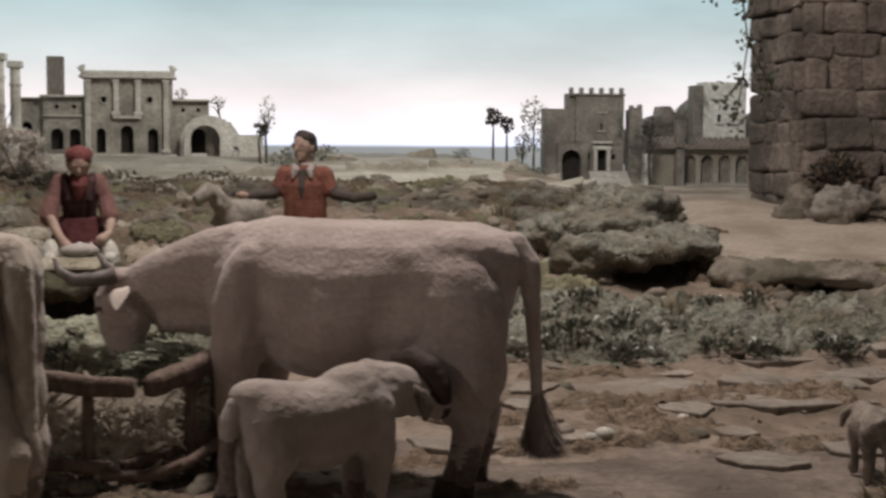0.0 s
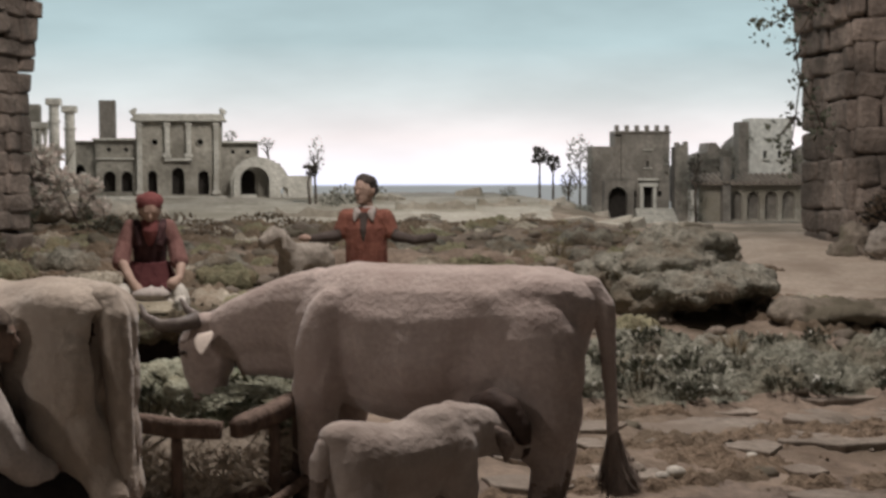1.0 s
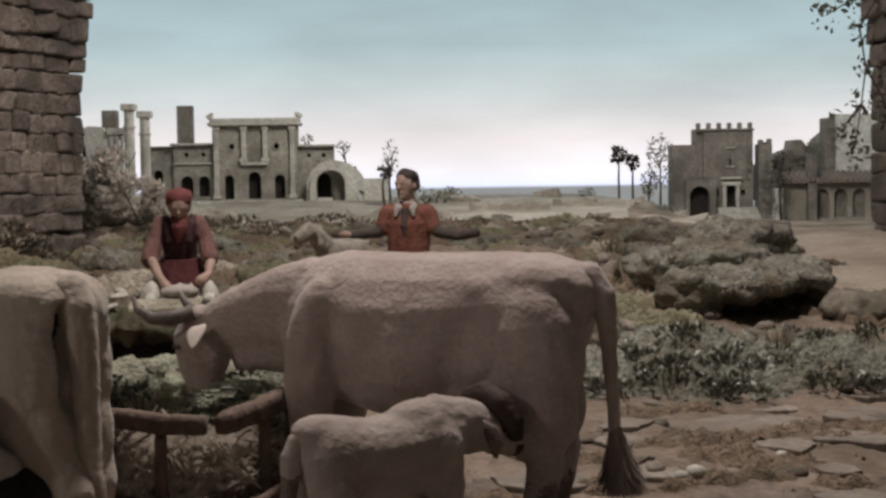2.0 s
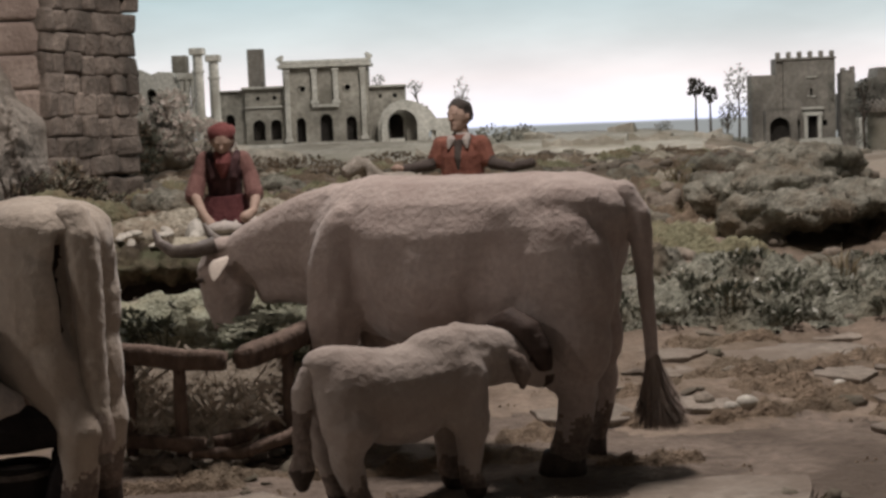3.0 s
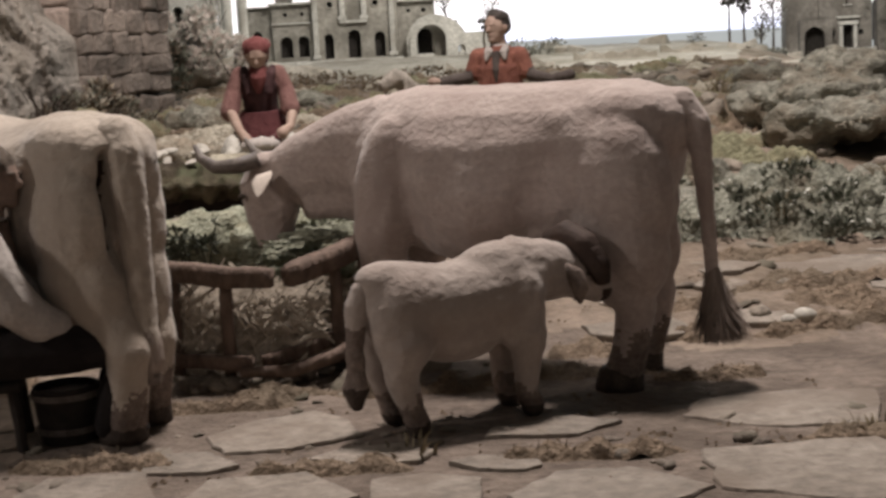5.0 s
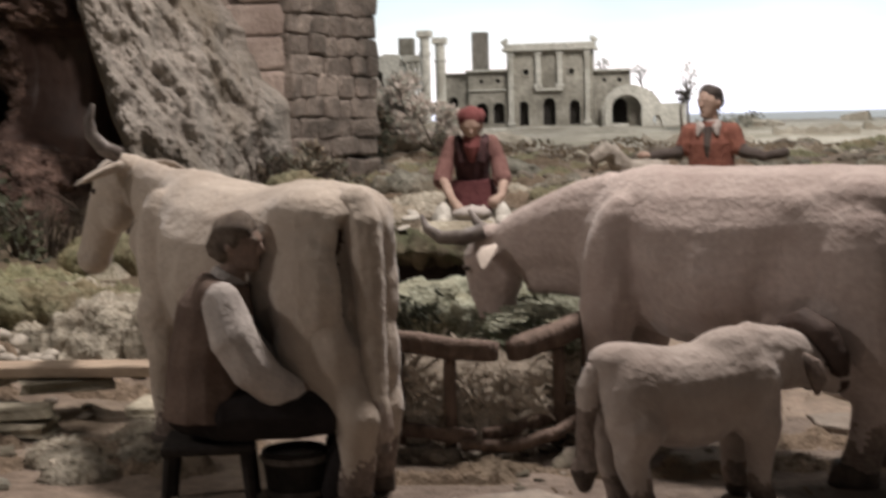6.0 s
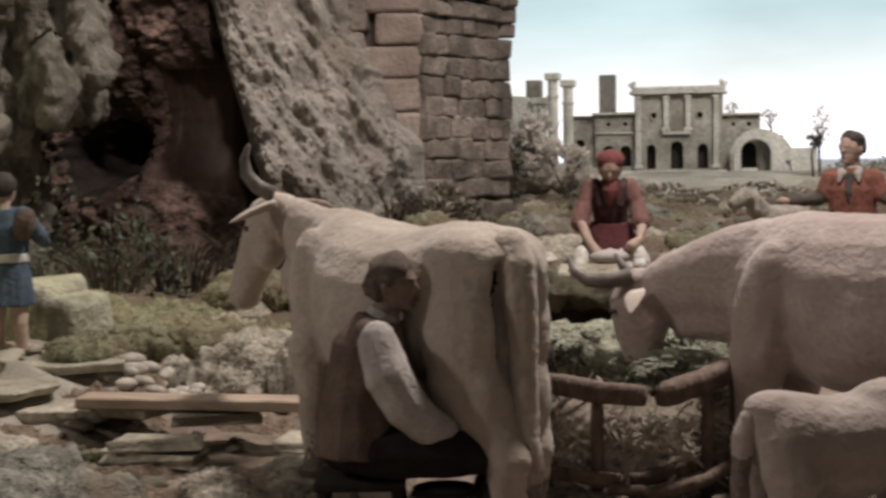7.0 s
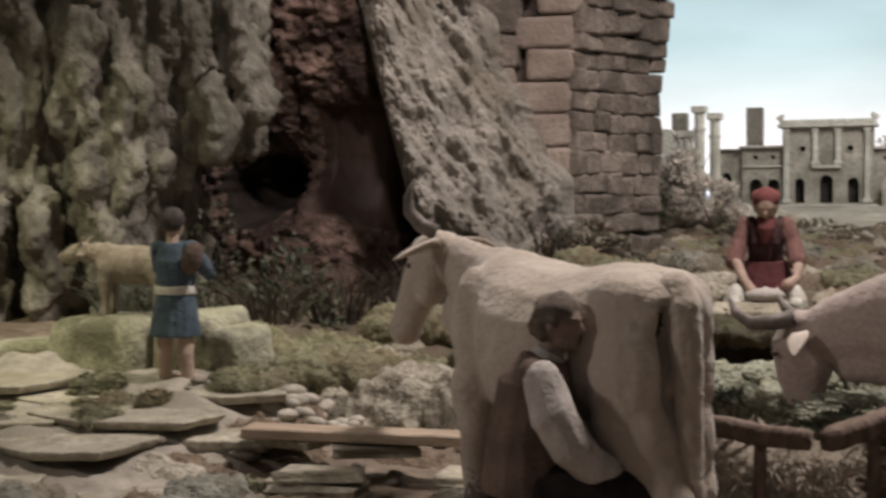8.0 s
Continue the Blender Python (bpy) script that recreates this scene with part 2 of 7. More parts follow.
WHITE_WALL = surf("whitewashed_wall", (0.62, 0.605, 0.56), (0.76, 0.745, 0.70), 8, 0.9, 0.4, 0.004, 5, (0.5, 0.48, 0.44), 4)
SHADE_HOLE = surf("opening_shade", (0.018, 0.015, 0.013), (0.035, 0.03, 0.026), 9, 0.95, 0.2, 0.002)
TILE = surf("clay_roof_tile", (0.2, 0.165, 0.14), (0.32, 0.27, 0.23), 30, 0.9, 0.5, 0.003)
GALLERY = surf("grey_gallery_paint", (0.34, 0.33, 0.32), (0.40, 0.39, 0.38), 3, 0.8, 0.1, 0.001)


for flock in (HIDE, HIDE_PALE, CALF_HIDE):
    fuzz = flock.node_tree.nodes["Principled BSDF"].inputs
    fuzz["Sheen Weight"].default_value, fuzz["Sheen Roughness"].default_value = 0.35, 0.4


def backdrop_material():
    """A lit painted sky: white and pinkish over the horizon, pale blue above, with soft clouds, and the sea below."""
    m = bpy.data.materials.new("lit_painted_sky")
    m.use_nodes = True
    nodes, links = m.node_tree.nodes, m.node_tree.links
    nodes.clear()
    where = nodes.new("ShaderNodeNewGeometry")
    split = nodes.new("ShaderNodeSeparateXYZ")
    links.new(where.outputs["Position"], split.inputs["Vector"])
    height = nodes.new("ShaderNodeMapRange")
    height.inputs["From Min"].default_value, height.inputs["From Max"].default_value = 0.0, 2.4
    links.new(split.outputs["Z"], height.inputs["Value"])
    ramp = nodes.new("ShaderNodeValToRGB")
    e = ramp.color_ramp.elements
    e[0].position, e[0].color = 0.0, (0.36, 0.365, 0.355, 1)
    e[1].position, e[1].color = 1.0, (0.34, 0.49, 0.54, 1)
    for p, c in ((0.1235, (0.37, 0.385, 0.385)), (0.1265, (1.15, 1.2, 1.5)), (0.17, (1.25, 1.2, 1.25)), (0.25, (1.08, 1.0, 1.0)),
                 (0.36, (0.755, 0.81, 0.815)), (0.50, (0.535, 0.68, 0.71))):
        e.new(p).color = (*c, 1)
    links.new(height.outputs["Result"], ramp.inputs["Fac"])
    stretch = nodes.new("ShaderNodeMapping")
    stretch.inputs["Scale"].default_value = (0.5, 0.5, 1.6)
    links.new(where.outputs["Position"], stretch.inputs["Vector"])
    cloud = nodes.new("ShaderNodeTexNoise")
    cloud.inputs["Scale"].default_value, cloud.inputs["Detail"].default_value = 1.5, 4
    links.new(stretch.outputs["Vector"], cloud.inputs["Vector"])
    soft = nodes.new("ShaderNodeMapRange")
    soft.inputs["From Min"].default_value, soft.inputs["From Max"].default_value = 0.35, 0.7
    soft.inputs["To Min"].default_value, soft.inputs["To Max"].default_value = 0.97, 1.17
    links.new(cloud.outputs["Fac"], soft.inputs["Value"])
    glow = nodes.new("ShaderNodeEmission")
    links.new(ramp.outputs["Color"], glow.inputs["Color"])
    links.new(soft.outputs["Result"], glow.inputs["Strength"])
    out = nodes.new("ShaderNodeOutputMaterial")
    links.new(glow.outputs["Emission"], out.inputs["Surface"])
    return m


SKY = backdrop_material()


# ---- tools for building ----
def part(name, bm, material, parent=None, label="", smooth=False):
    """Links a bmesh as one mesh object, under a thing or a part where one is given."""
    me = bpy.data.meshes.new(name)
    bm.to_mesh(me)
    bm.free()
    for m in material if isinstance(material, (list, tuple)) else [material]:
        me.materials.append(m)
    if smooth:
        me.polygons.foreach_set("use_smooth", [True] * len(me.polygons))
    ob = new(name, me)
    ob.parent = parent
    if label:
        ob["label"] = label
    return ob


def thing(name, place, turn, label, category, group="", kind=""):
    ob = new(name)
    ob.matrix_world = pose(*place, 0, 0, turn)
    ob.empty_display_size = 0.02
    return tagged(ob, label, category, group, kind)


def step(v, a, b):
    u = min(1.0, max(0.0, (v - a) / (b - a)))
    return u * u * (3 - 2 * u)


def fbm(x, y, z=0.0, octaves=4):
    return noise.fractal(Vector((x, y, z)), 0.9, 2.1, octaves)


def box(bm, x0, y0, z0, x1, y1, z1, bevel=0.0, mat=0):
    vs = [bm.verts.new((x, y, z)) for z in (z0, z1) for y in (y0, y1) for x in (x0, x1)]
    faces = [bm.faces.new([vs[i] for i in q]) for q in ((0, 2, 3, 1), (4, 5, 7, 6), (0, 1, 5, 4), (2, 6, 7, 3), (0, 4, 6, 2), (1, 3, 7, 5))]
    for f in faces:
        f.material_index = mat
    if bevel:
        edges = list({e for f in faces for e in f.edges})
        out = bmesh.ops.bevel(bm, geom=edges, offset=bevel, segments=1, affect="EDGES")
        for f in out["faces"]:
            f.material_index = mat
    return vs


def rings(bm, loops, mat=0, caps=True):
    """Skin over loops of points with the same count."""
    made = [[bm.verts.new(p) for p in loop] for loop in loops]
    n = len(made[0])
    for a, b in zip(made, made[1:]):
        for i in range(n):
            bm.faces.new((a[i], a[(i + 1) % n], b[(i + 1) % n], b[i])).material_index = mat
    if caps:
        bm.faces.new(made[0][::-1]).material_index = mat
        bm.faces.new(made[-1]).material_index = mat


def tube(bm, points, radii, sides=10, mat=0, flat=1.0):
    """A tapered tube along points. flat: the width against the height of its section."""
    pts, loops = [Vector(p) for p in points], []
    side = None
    for i, p in enumerate(pts):
        along = (pts[min(i + 1, len(pts) - 1)] - pts[max(i - 1, 0)]).normalized()
        if side is None:
            side = along.cross(Vector((0, 0, 1)))
            side = side if side.length > 0.05 else Vector((0, 1, 0))
        side = (side - along * side.dot(along)).normalized()
        top = side.cross(along).normalized()
        r = radii[i] if isinstance(radii, (list, tuple)) else radii
        loops.append([p + (side * math.cos(a) * flat + top * math.sin(a)) * r for a in (2 * math.pi * k / sides for k in range(sides))])
    rings(bm, loops, mat)


def ball(bm, centre, radii, turn=(0, 0, 0), mat=0, u=12, v=8):
    m = pose(*centre, *turn) @ Matrix.Diagonal((*radii, 1))
    for f in {f for vert in bmesh.ops.create_uvsphere(bm, u_segments=u, v_segments=v, radius=1, matrix=m)["verts"] for f in vert.link_faces}:
        f.material_index = mat


def limb(bm, points, radii, mat=0):
    """A tube with a ball at each joint, so that joints stay round when fused."""
    tube(bm, points, radii, 10, mat)
    for p, r in zip(points, radii):
        ball(bm, p, (r, r, r), mat=mat, u=10, v=6)


def body(bm, sections, mat=0, sides=16):
    """A trunk along x: sections of (x, z centre, half width, half height)."""
    rings(bm, [[(x, w * math.cos(a), z + h * math.sin(a)) for a in (2 * math.pi * k / sides for k in range(sides))] for x, z, w, h in sections], mat)


def fuse(bm, voxel, smooth=4, wobble=0.0, size=30.0):
    """Melts overlapping shapes into one skin. Returns a bmesh."""
    me = bpy.data.meshes.new("clay")
    bm.to_mesh(me)
    bm.free()
    ob = new("clay", me)
    remesh = ob.modifiers.new("remesh", "REMESH")
    remesh.mode, remesh.voxel_size = "VOXEL", voxel
    if smooth:
        soft = ob.modifiers.new("smooth", "SMOOTH")
        soft.iterations, soft.factor = smooth, 0.5
    done = bpy.data.meshes.new_from_object(ob.evaluated_get(bpy.context.evaluated_depsgraph_get()))
    bpy.data.objects.remove(ob)
    bpy.data.meshes.remove(me)
    out = bmesh.new()
    out.from_mesh(done)
    bpy.data.meshes.remove(done)
    if wobble:
        out.normal_update()
        for v in out.verts:
            v.co += v.normal * wobble * fbm(v.co.x * size, v.co.y * size, v.co.z * size, 3)
    return out


def join(target, source, mat=None):
    """Adds one bmesh to another."""
    me = bpy.data.meshes.new("joined")
    if mat is not None:
        for f in source.faces:
            f.material_index = mat
    source.to_mesh(me)
    source.free()
    target.from_mesh(me)
    bpy.data.meshes.remove(me)


def statue(name, bm, materials, place, turn, label, category, group="", scale=1.0):
    """A figure of painted clay: one plain mesh."""
    ob = part(name, bm, materials, smooth=True)
    ob.data.transform(Matrix.Scale(scale, 4))
    ob.matrix_world = pose(*place, 0, 0, turn)
    return tagged(ob, label, category, group)


# ---- ground, backdrop and enclosure ----
PROFILE = ((-3, 0), (0.15, 0), (0.45, 0.028), (0.95, 0.09), (1.5, 0.15), (2.0, 0.165), (3.3, 0.195), (3.55, 0.165), (5, 0.19), (6.0, 0.245), (8, 0.25))


def base_height(x, y):
    z = float(np.interp(y, [p[0] for p in PROFILE], [p[1] for p in PROFILE]))
    far = step(x, 1.0, 1.5) * step(y, 3.6, 6.3)
    z += 0.035 * step(x, 0.55, 0.95) * step(y, 1.3, 2.0) * (1 - step(y, 2.1, 2.8)) - 0.045 * step(x, 0.6, 1.1) * step(y, 2.3, 3.0) * (1 - step(y, 4.4, 5.6))
    z += (0.085 - z) * far
    z += 0.05 * step(-x, 0.82, 1.1) * (1 - step(y, 0.5, 1.2)) * step(y, -0.1, 0.15)
    bank = step(-x, 0.24, 0.3) * (1 - step(-x, 0.78, 0.85))
    z -= bank * 0.06 * step(y, 0.7, 0.78) * (1 - step(y, 0.97, 1.0))
    z += bank * 0.02 * step(y, 0.98, 1.0) * (1 - step(y, 1.2, 1.5))
    return z


def ground_height(x, y):
    calm = 0.12 + 0.88 * max(step(y, 0.1, 0.5), step(abs(x + 0.1), 0.55, 0.85))
    flat_earth = step(x, 0.55, 0.75) * step(y, 1.05, 1.2) * (1 - step(y, 2.5, 2.9))
    calm *= 1 - 0.8 * flat_earth
    far = 1 - 0.6 * step(y, 3.2, 4.0)
    return base_height(x, y) + calm * far * (0.018 * fbm(x * 5, y * 5, 1.3, 4) + 0.009 * fbm(x * 20, y * 20, 4.1, 4)) + 0.0012 * fbm(x * 60, y * 60, 9, 2)


def build_ground():
    xs = [*np.arange(-4.5, -1.7, 0.12), *np.arange(-1.7, 1.35, 0.0125), *np.arange(1.35, 5.0, 0.1)]
    ys = [*np.arange(-1.9, -0.45, 0.06), *np.arange(-0.45, 1.5, 0.0125), *np.arange(1.5, 3.7, 0.03), *np.arange(3.7, 7.75, 0.08)]
    verts = [(x, y, ground_height(x, y)) for y in ys for x in xs]
    n = len(xs)
    faces, mats = [], []
    for j in range(len(ys) - 1):
        for i in range(n - 1):
            a = j * n + i
            faces.append((a, a + 1, a + n + 1, a + n))
            x, y = xs[i], ys[j]
            w = 0.12 * fbm(x * 4, y * 4, 7, 3)
            tan = (0.62 + w < x - 0.12 * (y - 1.2) and 1.12 + w < y < 2.6 + 3 * w) or (y < 0.16 + w and -0.5 < x + w)
            mats.append(3 if tan and y > 1 else 2 if (x < -0.93 + w and y < 0.5 + w) or y > 3.35 + w + 2.4 * step(x, 0.5, 1.2) else 1 if tan else 0)
    me = bpy.data.meshes.new("ground")
    me.from_pydata(verts, [], faces)
    for m in (SOIL, TAN_EARTH, SAND, TRACK):
        me.materials.append(m)
    me.polygons.foreach_set("material_index", mats)
    me.polygons.foreach_set("use_smooth", [True] * len(faces))
    return tagged(new("ground", me), "uneven brown and sandy modelled earth of the diorama", "ground", kind="structure")


build_ground()


def build_backdrop():
    bm = bmesh.new()
    plan = [(-4.6, 3.4), (-4.5, 5.6), (-3.9, 6.8), (-2.8, 7.4), (-1.2, 7.6), (1.6, 7.65), (3.2, 7.5), (4.3, 6.9), (4.9, 5.6), (5.0, 3.4)]
    low, high = [bm.verts.new((x, y, -0.1)) for x, y in plan], [bm.verts.new((x, y, 2.6)) for x, y in plan]
    for i in range(len(plan) - 1):
        bm.faces.new((low[i], low[i + 1], high[i + 1], high[i]))
    return tagged(part("backdrop", bm, SKY, smooth=True), "softly lit painted sky with pale clouds over a grey sea", "backdrop", kind="structure")


build_backdrop()


def build_enclosure():
    for name, b in (("wall_west", (-4.85, -3.2, -0.3, -4.7, 7.9, 2.7)), ("wall_east", (5.1, -3.2, -0.3, 5.25, 7.9, 2.7)),
                    ("wall_south", (-4.7, -3.35, -0.3, 5.1, -3.2, 2.7)), ("wall_north", (-4.7, 7.75, -0.3, 5.1, 7.9, 2.7)),
                    ("ceiling", (-4.85, -3.35, 2.7, 5.25, 7.9, 2.8)), ("floor", (-4.7, -3.2, -0.5, 5.1, -1.9, -0.4))):
        bm = bmesh.new()
        box(bm, *b)
        tagged(part(name, bm, GALLERY), "dark painted gallery " + name.split("_")[0], name.split("_")[0], kind="structure")


build_enclosure()


# ---- stones and plants ----
def stone_mesh(name, seed, roundness, jitter, material):
    """A worn stone in a unit box: flat-faced with chamfered edges, or rounded."""
    rng = random.Random(seed)
    bm = bmesh.new()
    if name == "pebble":
        bmesh.ops.create_icosphere(bm, subdivisions=2, radius=0.52)
        jitter *= 0.4
    else:
        bmesh.ops.create_cube(bm, size=1)
    if roundness > 0.5 and name != "pebble":
        bmesh.ops.subdivide_edges(bm, edges=bm.edges[:], cuts=1, use_grid_fill=True)
        for v in bm.verts:
            outer = sum(abs(c) > 0.4 for c in v.co)
            v.co *= (1, 1, 1 - 0.35 * roundness, 1 - 0.75 * roundness)[outer]
    for v in bm.verts:
        v.co += Vector([rng.uniform(-jitter, jitter) for _ in range(3)])
    soft = set()
    if roundness <= 0.5:
        soft = set(bmesh.ops.bevel(bm, geom=bm.edges[:], offset=0.21 if name == "boulder" else 0.15 if name in ("building_stone", "quoin") else 0.11, segments=3 if name == "boulder" else 2, profile=0.6, affect="EDGES")["faces"])
        for v in bm.verts:
            v.co += Vector([rng.uniform(-0.012, 0.012) for _ in range(3)])
    flags = [roundness > 0.5 or f in soft for f in bm.faces]
    me = bpy.data.meshes.new(name)
    bm.to_mesh(me)
    bm.free()
    me.materials.append(material)
    me.polygons.foreach_set("use_smooth", flags)
    return me


BLOCKS = [stone_mesh("building_stone", i, 0.2, 0.09, BLOCK) for i in range(12)]
QUOINS = [stone_mesh("quoin", 20 + i, 0.2, 0.035, QUOIN) for i in range(5)]
RUBBLE = [stone_mesh("rubble_stone", 40 + i, 0.7, 0.12, STONE_GREY) for i in range(8)]
PLAIN_STONES = [stone_mesh("ruin_stone", 70 + i, 0.3, 0.09, SAND) for i in range(5)]
WHITE_STONES = [stone_mesh("pebble", 66 + i, 0.55, 0.07, STONE_WHITE) for i in range(4)]
PEBBLES = [stone_mesh("pebble", 60 + i, 0.55, 0.07, STONE_PALE) for i in range(6)]


def piece(name, me, parent, place, turn, size):
    ob = new(name, me)
    ob.parent = parent
    ob.matrix_world = pose(*place, *turn) @ Matrix.Diagonal((*size, 1))
    return ob


def loose_stone(name, me, x, y, size, rng, label, category, group, sink=0.3):
    turn = (rng.uniform(-14, 14), rng.uniform(-14, 14), rng.uniform(0, 360))
    ob = new(name, me)
    ob.matrix_world = pose(x, y, ground_height(x, y) + size[2] * (0.5 - sink), *turn) @ Matrix.Diagonal((*size, 1))
    return tagged(ob, label, category, group)


def leaf_cloud(bm, centre, spread, count, size, rng, lift=0.6, mat=0, mats=1, shape="shell"):
    """Many small folded leaves over a mound."""
    for _ in range(count):
        a, b = rng.uniform(0, 2 * math.pi), math.acos(rng.uniform(-0.1 if shape == "shell" else -1, 1))
        r = rng.uniform(0.55, 1.0) if shape == "shell" else rng.random() ** 0.33
        d = Vector((math.cos(a) * math.sin(b), math.sin(a) * math.sin(b), math.cos(b)))
        p = Vector(centre) + Vector((d.x * spread[0], d.y * spread[1], d.z * spread[2])) * r
        out = (d + Vector((rng.uniform(-0.7, 0.7), rng.uniform(-0.7, 0.7), rng.uniform(-0.3, 0.7) + lift * 0.3))).normalized()
        side = out.cross(Vector((rng.uniform(-1, 1), rng.uniform(-1, 1), rng.uniform(-1, 1)))).normalized()
        fold = out.cross(side)
        s = size * rng.uniform(0.6, 1.4)
        v = [bm.verts.new(p + q) for q in (-out * s * 0.5, side * s * 0.33 + fold * s * 0.12, out * s * 0.6, -side * s * 0.33 + fold * s * 0.12)]
        m = mat + rng.randrange(mats)
        for q in ((0, 1, 2), (0, 2, 3)):
            bm.faces.new([v[i] for i in q]).material_index = m


def crumbs(bm, centre, spread, count, size, rng, mat=0):
    """A heap of small rough bits."""
    for _ in range(count):
        a, r = rng.uniform(0, 2 * math.pi), math.sqrt(rng.random())
        p = Vector(centre) + Vector((math.cos(a) * r * spread[0], math.sin(a) * r * spread[1], (1 - r * r) * spread[2] * rng.uniform(0.4, 1.1)))
        q = [Vector([rng.uniform(0.5, 1.2) * size * d for d in k]) for k in ((1, 0, 0), (0, 1, 0), (-1, 0, 0), (0, -1, 0), (0, 0, 1))]
        turn = Matrix.Rotation(rng.uniform(0, 6.3), 3, "Z")
        v = [bm.verts.new(p + turn @ d) for d in q]
        for k in range(4):
            bm.faces.new((v[k], v[(k + 1) % 4], v[4])).material_index = mat


def blades(bm, x, y, z, count, length, spread, rng, mat=0, width=0.0016, lean=0.6):
    """A tuft of thin bent blades."""
    for _ in range(count):
        a, r = rng.uniform(0, 2 * math.pi), spread * math.sqrt(rng.random())
        p = Vector((x + r * math.cos(a), y + r * math.sin(a), z))
        s = length * rng.uniform(0.5, 1.2)
        d = Vector((math.cos(a) * lean * rng.random(), math.sin(a) * lean * rng.random(), 1)).normalized()
        w = d.cross(Vector((rng.uniform(-1, 1), rng.uniform(-1, 1), 0.1))).normalized() * width
        mid, tip = p + d * s * 0.55, p + d * s + Vector((math.cos(a), math.sin(a), -0.6)) * s * lean * 0.35
        v = [bm.verts.new(q) for q in (p - w, p + w, mid + w * 0.8, mid - w * 0.8, tip)]
        bm.faces.new(v[:4]).material_index = mat
        bm.faces.new((v[3], v[2], v[4])).material_index = mat


def slab(parent, x, y, z, sx, sy, turn, thick, seed, material, tilt=(0, 0)):
    """An irregular flat stone with broken edges."""
    rng = random.Random(seed)
    n = rng.choice((5, 6, 6, 7))
    ring = []
    for k in range(n):
        a = 2 * math.pi * (k + rng.uniform(-0.28, 0.28)) / n
        c, s = math.cos(a), math.sin(a)
        r = 1 / max(abs(c), abs(s)) ** 0.8 * rng.uniform(0.80, 1.06)
        ring.append((c * r * sx / 2, s * r * sy / 2))
    fine = []
    for (ax, ay), (bx, by) in zip(ring, ring[1:] + ring[:1]):
        for k in range(4):
            j = 0.0 if k == 0 else 0.022
            fine.append((ax + (bx - ax) * k / 4 + rng.uniform(-j, j) * sx, ay + (by - ay) * k / 4 + rng.uniform(-j, j) * sy))
    bm = bmesh.new()
    chip = min(0.0016, thick * 0.2)
    loops = [[(px * 0.93, py * 0.93, -thick) for px, py in fine], [(px * 0.985, py * 0.985, -thick * 0.55) for px, py in fine],
             [(px, py, -chip) for px, py in fine], [(px * 0.985, py * 0.985, 0) for px, py in fine]]
    rings(bm, loops)
    ob = part("flagstone", bm, material, parent)
    ob.matrix_world = pose(x, y, z, *tilt, turn)
    return ob


